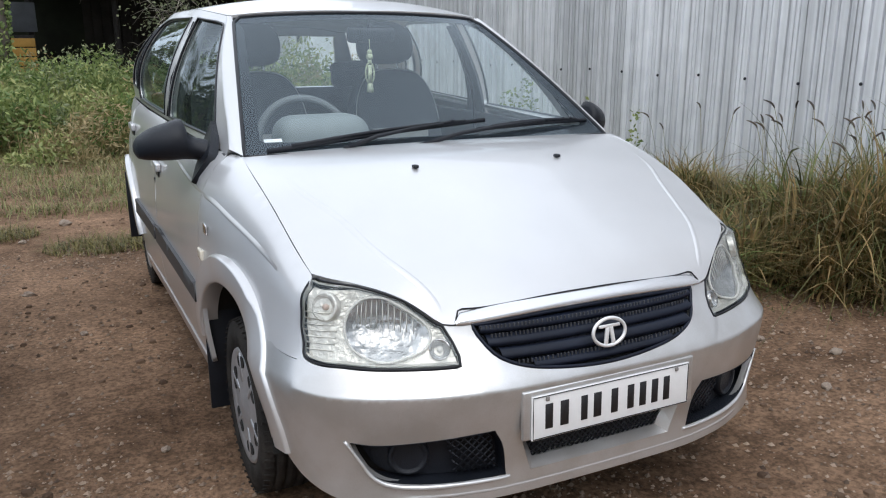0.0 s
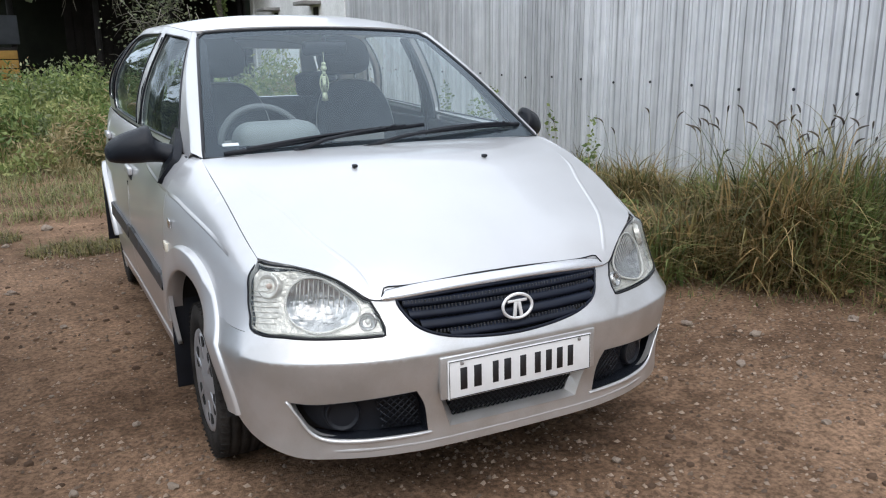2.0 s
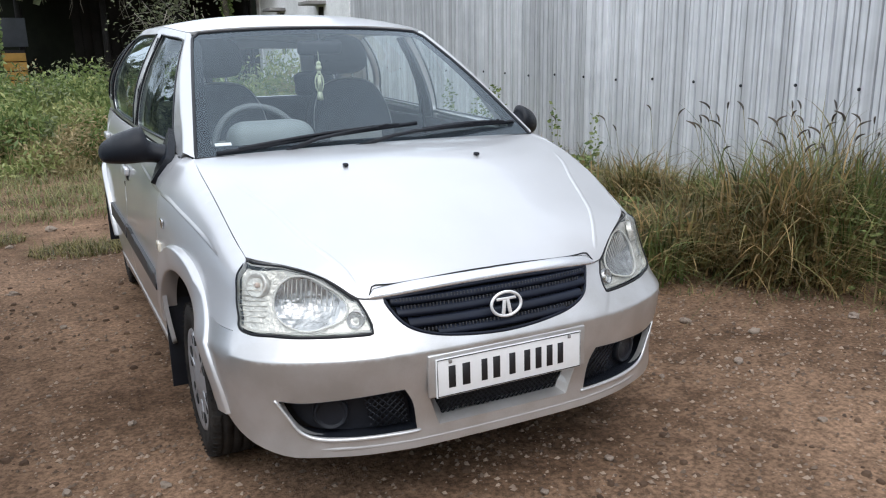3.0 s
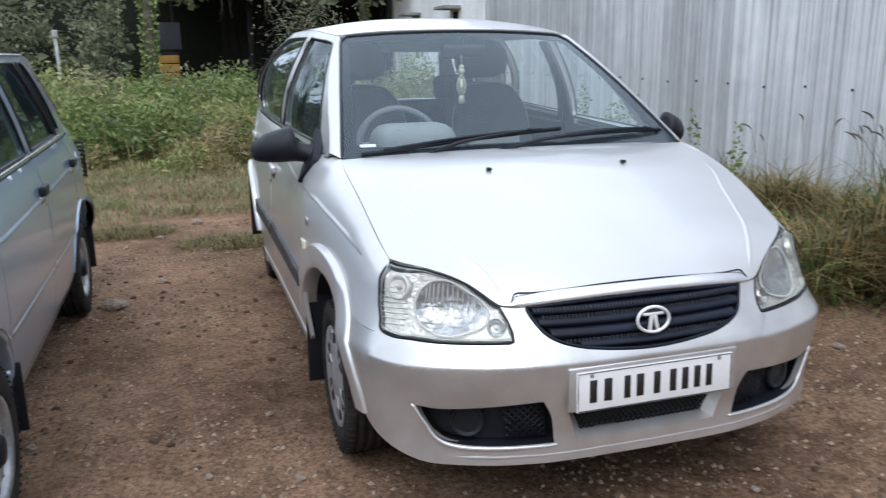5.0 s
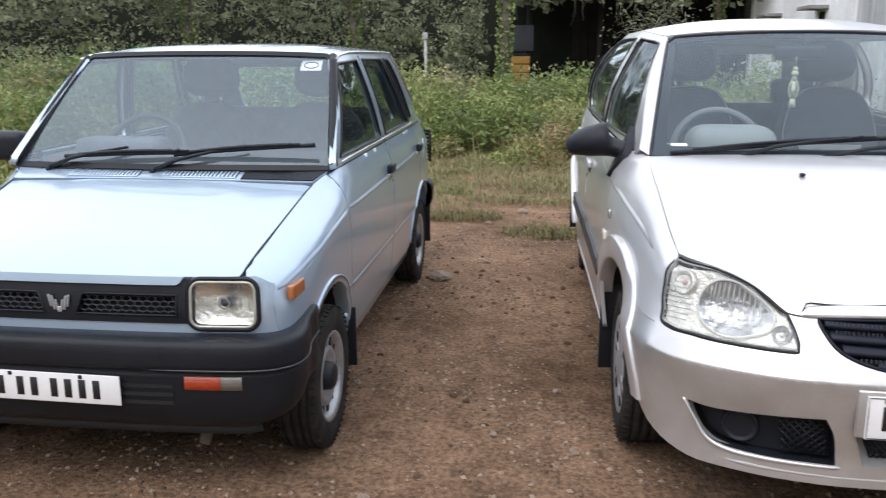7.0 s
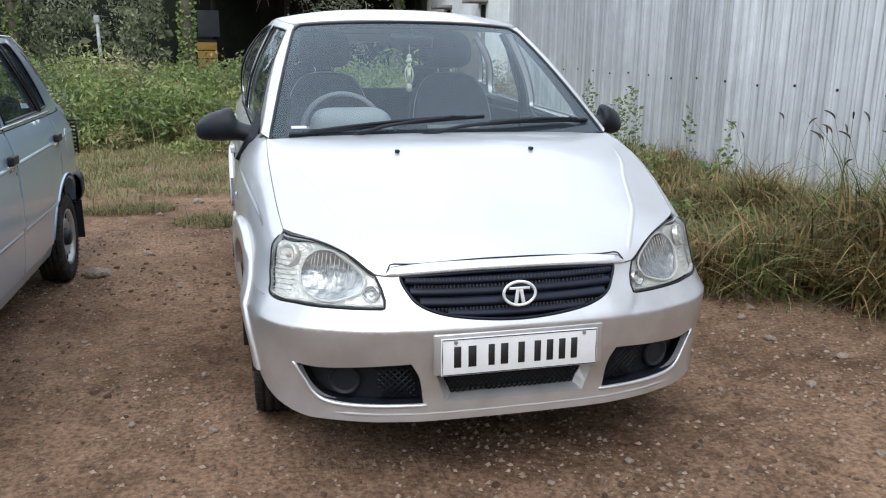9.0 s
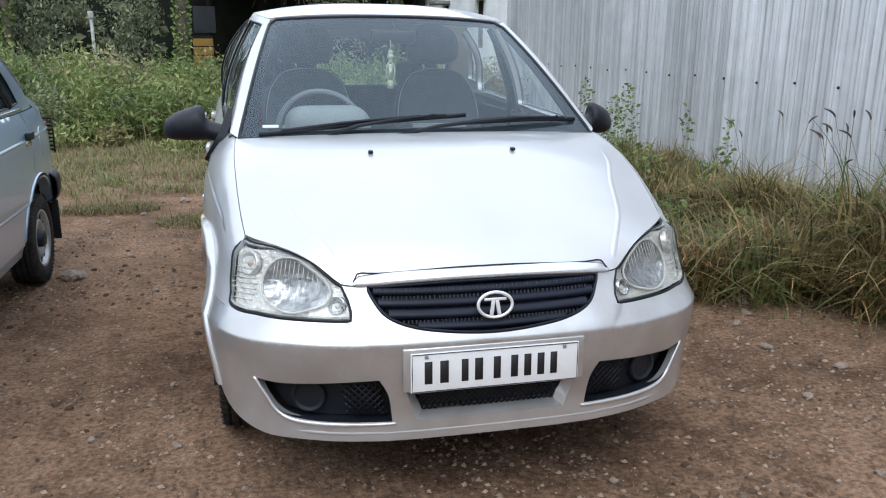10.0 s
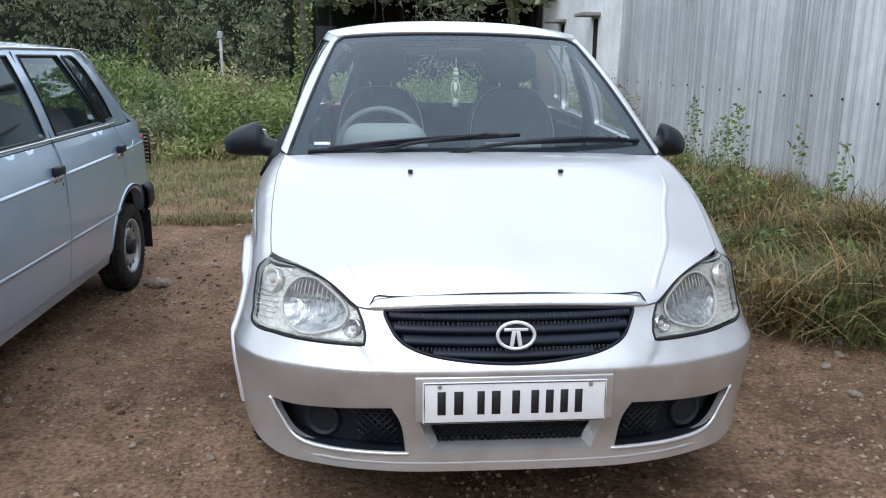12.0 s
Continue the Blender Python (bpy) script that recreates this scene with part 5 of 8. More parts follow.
# the middle of the nose stands a little proud of the lamps' panels
I.fold = lambda a, z: 0.007 * (1 - smooth(FOLD(z) - 0.014, FOLD(z) + 0.012, a)) * smooth(0.535, 0.565, z) * (1 - smooth(0.60, 0.66, z))
WY, WZ, RY = 0.765, 0.272, 3.165
inner_s = I.way(0.392, 0.11, 0.69)
outer_s = I.way(0.679, 0.338, 0.782)
# bonnet
edge_pts = [(x, FRONT_Y(abs(x))) for x in np.linspace(-0.674, 0.674, 71)]
back_pts = [(I.edge_x(y), y) for y in np.linspace(0.35, 0.985, 17)]
rear = [(x, 0.985 + 0.0 * (1 - (x / 0.69) ** 2)) for x in np.linspace(0.66, -0.66, 23)]
right = back_pts
outline = edge_pts + right + rear + [(-x, y) for x, y in right[::-1]]


crease_lines = [[(q * (CREASE(y) + d), y) for y in np.linspace(0.14, 0.94, 90)] for q in (-1, 1) for d in (-0.024, -0.004, 0.004, 0.024)]
bonnet = part("bonnet", sheet(shrink(outline, 0.0018), hood, 0.026, (), 0.015, lines=crease_lines), SILVER, indica, "silver bonnet")
for sg in (-1, 1):
    rows = []
    for y in np.linspace(0.135, 0.80, 60):
        c = CREASE(y)
        end = min(1, (y - 0.135) / 0.03, (0.80 - y) / 0.2)
        rows.append([Vector(hood(sg * (c + d), y)) + Vector((0, 0, o * end - 0.0012)) for d, o in ((-0.013, 0.0), (-0.007, 0.0028), (0.0, 0.0045), (0.006, 0.0022), (0.013, 0.0))])
    bm = strip(rows)
    bmesh.ops.recalc_face_normals(bm, faces=bm.faces)
    part("bonnet_crease", bm, SILVER, bonnet)
# trim strip on the bonnet's front edge
zs = [(s, 0.691 - 0.0115 * (abs(s) / inner_s) ** 2.2) for s in np.linspace(-inner_s, inner_s, 41)]
rows = []
for dz, o, back in ((-0.002, -0.012, 0), (-0.001, 0.004, 0), (0.004, 0.009, 0), (0.014, 0.008, 0.0), (0.023, 0.004, 0.004), (0.028, 0.0, 0.014), (0.029, 0.0, 0.030), (0.018, 0.0, 0.036)):
    row = []
    for s, z in zs:
        k = max(0, abs(s) / inner_s - 0.972) / 0.028
        x, y, zz = I.nose(s, z + 0.010 + (dz - 0.010) * math.sqrt(1 - 0.8 * k * k) - 0.003 * k)
        row.append((x, y - o + back, zz))
    rows.append(row)
bm = strip(rows)
bmesh.ops.recalc_face_normals(bm, faces=bm.faces)
part("bonnet_trim", bm, TRIM, indica, "bright trim strip along the bonnet edge")
gap = [(x, FRONT_Y(abs(x)) + 0.026 - 0.02 * smooth(0.372, 0.389, abs(x))) for x in np.linspace(-0.389, 0.389, 61)]
part("bonnet_gap", tube([Vector(hood(x, y)) + Vector((0, -0.001, 0.0028)) for x, y in gap], 0.0022, 5), SEAL, indica)


# bumper with its openings
def sz(*pts):
    """Places on the skin as (s, z)."""
    return [(I.way(x, y, z), z) + tuple(k) for x, y, z, *k in pts]


GRILLE = [(I.way(x, y, z), z) + tuple(k) for x, y, z, *k in ((0.352, 0.10, 0.682, 1), (0.345, 0.09, 0.655), (0.30, 0.06, 0.605), (0.2, 0.05, 0.572), (0.0, 0.05, 0.556), (-0.2, 0.05, 0.572), (-0.30, 0.06, 0.605), (-0.345, 0.09, 0.655), (-0.352, 0.10, 0.682, 1))]
grille_line = np.array(list(ring(GRILLE, 0.015, False)) + [(s, I.bonnet_edge(s) - 0.004) for s in np.linspace(-I.way(0.33, 0.1, 0.69), I.way(0.33, 0.1, 0.69), 25)])
LAMP = {}
for sg in (-1, 1):
    lo = ring(sz((0.403, 0.073, 0.598), (0.411, 0.075, 0.5955), (0.425, 0.078, 0.5945), (0.521, 0.111, 0.594), (0.599, 0.146, 0.595), (0.661, 0.191, 0.598), (0.706, 0.232, 0.600), (0.727, 0.260, 0.612), (0.733, 0.275, 0.640), (0.733, 0.288, 0.676), (0.729, 0.301, 0.708), (0.719, 0.312, 0.738), (0.702, 0.320, 0.764), (0.680, 0.338, 0.780, 1)), 0.012, False)
    top = [(s, I.bonnet_edge(s) - 0.004) for s in np.linspace(outer_s - 0.02, I.way(0.424, 0.127, 0.679), 26)]
    tail = [(I.way(0.411, 0.101, 0.645), 0.645), (I.way(0.405, 0.084, 0.618), 0.618)]
    line = np.array(list(lo) + top + tail)
    LAMP[sg] = line * np.array([sg, 1.0])
FOG = {}
for sg in (-1, 1):
    FOG[sg] = ring([(sg * s, z, *k) for s, z, *k in sz((0.678, 0.136, 0.418, 1), (0.60, 0.09, 0.412), (0.45, 0.03, 0.424), (0.335, 0.0, 0.432, 1), (0.315, 0.0, 0.38), (0.292, 0.02, 0.298, 1), (0.42, 0.03, 0.297), (0.56, 0.08, 0.302), (0.615, 0.11, 0.325), (0.65, 0.12, 0.37))], 0.015)
LOW = ring(sz((-0.262, 0.01, 0.405, 1), (-0.228, 0.02, 0.297, 1), (0.228, 0.02, 0.297, 1), (0.262, 0.01, 0.405, 1)), 0.03)
LOW_IN = np.array([(u * (0.916 if v > 0.35 else 0.90), 0.405 - (0.405 - v) * 0.86) for u, v in LOW])
end_s = I.way(0.80, 0.475, 0.622)


def bumper_top(s):
    """The bumper's upper edge: under the lamps, and up to the trim between them."""
    a = abs(s)
    s0, s1 = I.way(0.445, 0.11, 0.66), I.way(0.735, 0.27, 0.61)
    if a >= s1:
        return 0.6005 + 0.020 * smooth(s1 + 0.08, I.way(0.80, 0.475, 0.622), a)
    if a <= s0:
        return I.bonnet_edge(s) - 0.003
    return 0.622


arch_pts = []
for a in np.linspace(118, 205, 16):
    y, z = WY + 0.40 * math.cos(radians(a)), WZ + 0.40 * math.sin(radians(a))
    if z < 0.62 and z > 0.335:
        arch_pts.append((I.way(0.83, y, z), z))
LOWER = curve((0, 0.238), (0.64, 0.240), (0.77, 0.262), (0.85, 0.288), (0.93, 0.335))
bottom = [(s, LOWER(abs(s))) for s in np.linspace(arch_pts[-1][0], -arch_pts[-1][0], 61)]
ss = np.linspace(-end_s, end_s, 121)
outline = [(s, bumper_top(s)) for s in ss] + arch_pts + bottom + [(-s, z) for s, z in arch_pts[::-1]]
clip = [LAMP[-1], LAMP[1]]
holes = [shrink(grille_line, 0.0), FOG[-1], FOG[1], LOW]
part("front_bumper", sheet(np.array(outline), I.nose, 0.022, holes + [shrink(l, -0.004) for l in clip], 0.02, lines=[[(q * (FOLD(z) + d), z) for z in np.linspace(0.545, 0.60, 8)] for q in (-1, 1) for d in (-0.016, 0.0, 0.014)] + [[(s, z) for s in np.linspace(-0.85, 0.85, 120)] for z in (0.526, 0.538, 0.544, 0.558)]), SILVER_DUSTY, indica, "silver front bumper, dusty and scuffed")
# splitter plate and dark depth behind the openings
part("bumper_backing", strip([[(x, y + 0.085, z) for x, y, z in (I.nose(s, zz) for s in np.linspace(-0.80, 0.80, 41))] for zz in (0.30, 0.33, 0.45, 0.56, 0.66)]), UNDER, indica)


def lattice(poly, surf, pitch, r, lift, slant=0.6, flip=False):
    """A net of thin crossing bars cut to an outline."""
    bm = bmesh.new()
    poly = np.asarray(poly)
    lo, hi = poly.min(0), poly.max(0)
    for d in (1, -1):
        for c in np.arange(lo[0] - (hi[1] - lo[1]) / slant, hi[0] + (hi[1] - lo[1]) / slant, pitch):
            zz = np.linspace(lo[1], hi[1], 24)
            pts = np.stack([c + d * (zz - lo[1]) / slant, zz], 1)
            ok = inside(pts, poly)
            run = []
            for p, o in zip(pts, list(ok[:-1]) + [False]):
                if o:
                    run.append(p)
                elif len(run) > 1:
                    q = [Vector(surf(u, v)) + Vector(lift) for u, v in (run[0], run[-1])]
                    join(bm, tube(q, r, 4))
                    run = []
                else:
                    run = []
    return bm


# front grille: a dark shell with broad slats and a net between them
grille = part("grille", sheet(shrink(grille_line, 0.004), I.nose, 0.03, (), 0.03, -0.018), UNDER, indica, "dark blue-black front grille")
glo, ghi = grille_line.min(0), grille_line.max(0)
for zc, hw in ((0.668, 0.011), (0.640, 0.012), (0.612, 0.012), (0.583, 0.010)):
    row = [s for s in np.linspace(glo[0], ghi[0], 90) if inside(np.array([[s, zc - 0.012 + 0.012]]), shrink(grille_line, 0.006))[0]]
    if len(row) > 3:
        a, b = row[0], row[-1]
        rows = []
        for dz, o in ((-hw, -0.014), (-hw * 0.9, 0.002), (0.0, 0.010), (hw * 0.9, 0.004), (hw, -0.014)):
            line = []
            for s in np.linspace(a, b, 40):
                z = zc + dz - 0.006 * (1 - (s / b) ** 2)
                p = I.nose(s, z)
                line.append((p[0], p[1] - o, z))
            rows.append(line)
        bm = strip(rows)
        bmesh.ops.recalc_face_normals(bm, faces=bm.faces)
        part("slat", bm, NAVY, grille)
part("net", lattice(shrink(grille_line, 0.006), I.nose, 0.011, 0.0012, (0, 0.008, 0), 1.2), GREY_PLASTIC, grille)
teeth = bmesh.new()
for zc, span in ((0.674, 0.33), (0.655, 0.31), (0.597, 0.26)):
    for x in np.arange(-span, span, 0.0085):
        sx = math.copysign(I.way(abs(x), 0.09, zc), x)
        z = zc - 0.006 * (1 - (x / 0.36) ** 2)
        p = I.nose(sx, z)
        box(0.0032, 0.004, 0.009, (p[0], p[1] - 0.0085, z), 0, bm=teeth)
tagged(part("comb", teeth, COMB_PALE, grille), "rows of fine grey teeth", kind="stuff")
rimline = shrink(grille_line, 0.002)
part("frame", tube([Vector(I.nose(u, v)) + Vector((0, -0.001, 0)) for u, v in rimline], 0.005, 6, True), NAVY, grille)
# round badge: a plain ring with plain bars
badge = part("badge", tube([(0.0505 * math.cos(a), 0, 0.036 * math.sin(a)) for a in np.linspace(0, 2 * math.pi, 41)[:-1]], 0.0048, 8, True), BADGE, indica, "oval chrome ring badge", pose(0.003, 0.022, 0.632, -8))
part("badge_bar", box(0.066, 0.006, 0.008, (0, 0, 0.016), 0.002), BADGE, badge)
for k in (-1, 1):
    part("badge_bar", box(0.011, 0.006, 0.046, (0.009 * k, 0, -0.010), 0.002, rot=Matrix.Rotation(radians(-9 * k), 4, "Y")), BADGE, badge)

# plate
plate = part("number_plate", box(0.50, 0.006, 0.118, (0, 0, 0), 0.003), PLATE, indica, "white number plate with dark characters", pose(0, -0.0135, 0.457, -2))
bars(plate, "character_bar", 0.435, 0.066, ((0.036, 0.008), (0.04, 0.024), (0.032, 0.006), (0.038, 0.018), (0.034, 0.018), (0.034, 0.006), (0.034, 0.006), (0.034, 0.006), (0.033, 0)), -0.0035)
part("plate_rim", tube([(0.246 * a, -0.004, 0.055 * b) for a, b in ((-1, -1), (0, -1), (1, -1), (1, 0), (1, 1), (0, 1), (-1, 1), (-1, 0))], 0.0014, 4, True), INK, plate)
for x in (-0.205, 0.205):
    part("bolt", box(0.011, 0.006, 0.011, (x, -0.004, 0.047), 0.003), CONCRETE, plate)
part("plate_holder", box(0.540, 0.014, 0.128, (0, 0, 0), 0.004), SILVER_DUSTY, indica, "silver number plate holder", pose(0, -0.0025, 0.463, -2))

# fog lamp bays and the middle air opening
for sg in (-1, 1):
    bay = part("fog_bay", sheet(shrink(FOG[sg], 0.003), I.nose, 0.03, (), 0.01, -0.045), BLACK, indica, "black fog lamp bay")
    wall = [[Vector(I.nose(u, v)) + Vector((0, o, 0)) for u, v in list(shrink(FOG[sg], 0.001)) + [shrink(FOG[sg], 0.001)[0]]] for o in (-0.002, 0.06)]
    part("bay_wall", strip(wall), BLACK, bay)
    cs = sg * I.way(0.525, 0.06, 0.36)
    c = Vector(I.nose(cs, 0.362))
    part("fog_blank", turned([(-0.004, 0.0), (-0.002, 0.034), (-0.002, 0.040), (-0.008, 0.043), (-0.008, 0.048), (0.0, 0.051), (0.04, 0.053)], 28), BLACK, bay, m=Matrix.Translation(c + Vector((0, 0.036, 0))) @ Matrix.Rotation(radians(90 - 24 * sg * 0), 4, "Z") @ Matrix.Rotation(radians(20 * sg), 4, "Z"))
    netp = ring([(sg * s, z, 1) for s, z, *k in sz((0.455, 0.03, 0.418), (0.337, 0.0, 0.424), (0.312, 0.02, 0.308), (0.43, 0.03, 0.31))], 0.03)
    part("net", lattice(netp, I.nose, 0.022, 0.0028, (0, 0.022, 0), 1.0), BLACK, bay)
    # bright lip below and outside the bay
    lip = ring([(sg * s, z) for s, z, *k in sz((0.288, 0.02, 0.291), (0.42, 0.03, 0.290), (0.56, 0.08, 0.294), (0.622, 0.11, 0.318), (0.66, 0.12, 0.368), (0.682, 0.136, 0.420))], 0.015, False)
    part("bay_lip", tube([Vector(I.nose(u, v)) + Vector((0, -0.001, 0)) for u, v in lip], 0.0075, 8, taper=lambda t: 0.35 + 0.65 * math.sin(math.pi * (0.08 + 0.84 * t))), SILVER, bay, "silver lip round the bay")
mid = part("air_opening", sheet(shrink(LOW_IN, -0.004), I.nose, 0.05, (), 0.01, -0.058), UNDER, indica, "black lower air opening")
part("net", lattice(LOW_IN, I.nose, 0.017, 0.0024, (0, 0.034, 0), 1.0), BLACK, mid)
wall = [[Vector(I.nose(u, v)) + Vector((0, o, 0)) for u, v in list(l) + [l[0]]] for l, o in ((LOW, -0.001), (LOW_IN, 0.030), (LOW_IN, 0.06))]
part("opening_wall", strip(wall, False), SILVER_DUSTY, mid)
lipz = [(s, LOWER(abs(s)) + 0.026) for s in np.linspace(-0.74, 0.74, 51)]
part("bumper_lip", tube([Vector(I.nose(u, v)) + Vector((0, 0.012, 0)) for u, v in lipz], 0.015, 8, flat=0.7, taper=lambda t: min(1, 0.2 + 6 * min(t, 1 - t))), SILVER, indica, "raised lower lip of the bumper")

# headlamps
BOWL = ((0.641, 0.234, 0.68), (0.62, 0.238, 0.718), (0.589, 0.228, 0.742), (0.548, 0.208, 0.744), (0.503, 0.179, 0.722), (0.474, 0.154, 0.694), (0.457, 0.129, 0.665), (0.477, 0.118, 0.635), (0.516, 0.124, 0.618), (0.563, 0.135, 0.608), (0.609, 0.165, 0.615), (0.634, 0.199, 0.64))
for sg in (-1, 1):
    lamp = part("headlamp", sheet(shrink(LAMP[sg], 0.004), I.nose, 0.03, (), 0.03, 0.001), LAMP_GLASS, indica, "clear headlamp with a slightly yellowed lens")
    lamp.visible_shadow = False
    part("seal", tube([Vector(I.nose(u, v)) for u, v in shrink(LAMP[sg], 0.0)], 0.003, 6, True), SEAL, lamp)
    bl = ring([(sg * u, v) for u, v in sz(*BOWL)], 0.012)
    part("housing", sheet(shrink(LAMP[sg], 0.006), I.nose, 0.03, [shrink(bl, 0.002)], 0.02, -0.017), HOUSING, lamp, "ribbed bright lamp housing")
    rimw = [[Vector(I.nose(u, v)) + (Vector((-0.4 * sg, 0.9, 0)).normalized() * o) for u, v in list(shrink(LAMP[sg], 0.006)) + [shrink(LAMP[sg], 0.006)[0]]] for o in (0.002, 0.018)]
    part("housing_wall", strip(rimw), HOUSING, lamp)
    out = Vector((0.42 * sg, -0.85, 0.32)).normalized()
    bc = bl.mean(0)
    half = np.abs(bl - bc).max(0)

    def bowl(u, v):
        x, y, z = I.nose(u, v)
        q = min(1, ((u - bc[0]) / half[0]) ** 2 + ((v - bc[1]) / half[1]) ** 2)
        o = 0.012 + 0.028 * (1 - q)
        return (x - 0.35 * sg * o, y + 0.9 * o, z - 0.2 * o)

    part("reflector", sheet(bl, bowl, 0.012, (), 0.01), REFLECTOR, lamp, "bright reflector bowl")
    part("bowl_ring", tube([Vector(I.nose(u, v)) + Vector((-0.003 * sg, 0.007, 0)) for u, v in shrink(bl, -0.002)], 0.0034, 6, True), LAMP_WHITE, lamp)
    for k in range(-5, 6):
        u = bc[0] + k * 0.0165
        ends = [v for v in np.linspace(bc[1] - half[1], bc[1] + half[1], 40) if inside(np.array([[u, v]]), shrink(bl, 0.004))[0]]
        if len(ends) > 3:
            part("flute", tube([Vector(I.nose(u, v)) + Vector((-0.004 * sg, 0.012, 0)) for v in (ends[len(ends) // 2], ends[-1])], 0.0012, 4), HOUSING, lamp)
    # moulded ribs beside the bowl
    for k in range(7):
        zz = 0.625 + 0.014 * k
        part("rib", tube([Vector(I.nose(sg * I.way(x, y, zz), zz)) + Vector((-0.006 * sg, 0.014, 0)) for x, y in ((0.722 - 0.0006 * k, 0.30), (0.70, 0.27), (0.668, 0.225))], 0.0015, 4), HOUSING, lamp)
    # small round lamp at the inner corner
    c2 = Vector(I.nose(sg * I.way(0.442, 0.09, 0.63), 0.632))
    m2 = Matrix.Translation(c2 - out * 0.003) @ out.to_track_quat("X", "Z").to_matrix().to_4x4()
    part("side_lamp", turned([(-0.018, 0.0), (-0.013, 0.014), (0.0, 0.022), (0.003, 0.025), (-0.02, 0.027)], 24), REFLECTOR, lamp, m=m2)
    part("side_bulb", turned([(-0.03, 0.008), (-0.008, 0.008), (-0.004, 0.0)], 12), LAMP_WHITE, lamp, m=m2)
    # turn lamp at the upper outer corner
    c3 = Vector(I.nose(sg * I.way(0.672, 0.28, 0.735), 0.728))
    o3 = Vector((0.75 * sg, -0.6, 0.3)).normalized()
    m3 = Matrix.Translation(c3 - o3 * 0.006) @ o3.to_track_quat("X", "Z").to_matrix().to_4x4()
    part("turn_lamp", turned([(-0.02, 0.0), (-0.015, 0.02), (-0.002, 0.033), (-0.004, 0.036), (-0.02, 0.037)], 24), HOUSING, lamp, m=m3)
    part("turn_bulb", turned([(-0.02, 0.008), (-0.006, 0.008), (0.0, 0.0)], 14), PALE_AMBER, lamp, "faded amber bulb", m3)

# sides: wings, doors, quarters
for sg in (-1, 1):
    side = I.flank(sg)

    def skin(outline, name, holes=(), label="", material=SILVER, cell=0.045, lift=0.0, thick=0.015):
        return part(name, sheet(outline, side, cell, holes, thick, lift, flip=(sg < 0)), material, indica, label)

    q = I.way(0.715, 0.245, 0.602)
    lamp_edge = [(0.500, 0.622, 1), (0.46, 0.613), (0.41, 0.604), (0.34, 0.602), (0.262, 0.602, 1)] + [(I.nose(s, z)[1] + 0.004, z, 1) for s, z in LAMP[1] if z > 0.608 and s > q and z < 0.772] + [(0.336, 0.784, 1)]
    topl = [(y, I.edge_z(y) - 0.001, 1) for y in np.linspace(0.345, 1.0, 15)] + [(1.075, 1.0, 1)]
    wing = [(p[0], p[1], 1) for p in lamp_edge[::1]] + topl + [(1.078, 0.6, 1), (1.082, 0.30, 1)] + [p for p in arc(WY, WZ, 0.40, 4, 117, 24) if p[1] > 0.30 and not (p[0] < 0.55 and p[1] < 0.628)]
    wg = skin(ring(wing, 0.02), "wing", label="silver front wing", cell=0.025)

    def shoulder(y):
        return 0.015 + I.edge_z(y) - I.edge_h(y)

    ridge(side, sg, wg, 0.45, 1.076, shoulder, 0.008, SILVER, 0.12)
    door = [(1.086, 0.30, 1), (1.082, 0.65, 1), (1.082, 0.99, 1)] + [(y, I.edge_z(y) - 0.001, 1) for y in np.linspace(1.12, 2.06, 14)] + [(2.075, 0.6, 1), (2.075, 0.30, 1)]
    fd = skin(ring(door, 0.04), "front_door", label="silver front door")
    ridge(side, sg, fd, 1.086, 1.75, shoulder, 0.007, SILVER, 0.25)
    door = [(2.083, 0.30, 1), (2.083, 0.6, 1)] + [(y, I.edge_z(y) - 0.001, 1) for y in np.linspace(2.09, 2.93, 12)] + [(2.92, 0.72, 1)] + [p for p in arc(RY, WZ, 0.42, 118, 176, 14)] + [(2.74, 0.30, 1)]
    rd = skin(ring(door, 0.04), "rear_door", label="silver rear door")
    quarter = [(2.935, 0.73, 1)] + [(y, I.edge_z(y) - 0.001, 1) for y in np.linspace(2.945, 3.55, 10)] + [(3.60, 0.65, 1), (3.60, 0.30, 1)] + [p for p in arc(RY, WZ, 0.42, 2, 116, 24) if p[1] > 0.28]
    skin(ring(quarter, 0.04), "quarter_panel", label="silver rear quarter panel")
    sill = [(1.13, 0.20, 1), (1.12, 0.292, 1), (2.76, 0.292, 1), (2.76, 0.20, 1)]
    skin(ring(sill, 0.06), "sill", label="silver door sill", lift=0.004)
    for a, b, d in ((1.13, 2.06, fd), (2.10, 2.74, rd)):
        mo = [(a, 0.505, 1), (a, 0.565, 1), (b, 0.575, 1), (b, 0.505, 1)]
        part("side_moulding", sheet(ring(mo, 0.05), side, 0.05, (), 0.014, 0.014, sg < 0), mat("grey_moulding", (0.045, 0.045, 0.048), 0.5, 0.1, 0.1) if "grey_moulding" not in bpy.data.materials else bpy.data.materials["grey_moulding"], d, "dark grey rubbing strip")
    for y, d, z in ((2.0, fd, 0.835), (2.88, rd, 0.915)):
        p = Vector(side(y, z))
        part("door_handle", box(0.022, 0.16, 0.035, (p.x + sg * 0.009, y, z + 0.01), 0.009, 3), SILVER, d, "silver pull handle")
        part("handle_cup", box(0.012, 0.10, 0.05, (p.x + sg * 0.001, y, z - 0.01), 0.005, 2), BLACK, d)
        if d is fd:
            part("lock", turned([(0.0, 0.012), (0.004, 0.011), (0.005, 0.0)], 12), BLACK, d, m=Matrix.Translation((side(y + 0.09, 0.77)[0] + sg * 0.001, y + 0.09, 0.77)))
    flare(side, sg, WY, WZ, 0.385, 0.470, 16, 172, 0.010, SILVER, indica, lambda y, z: 0.70 + (0.096 + 0.034 * smooth(0.5, 0.9, y)) * smooth(0.34, 0.56, y) * smooth(0.40, 0.58, z))
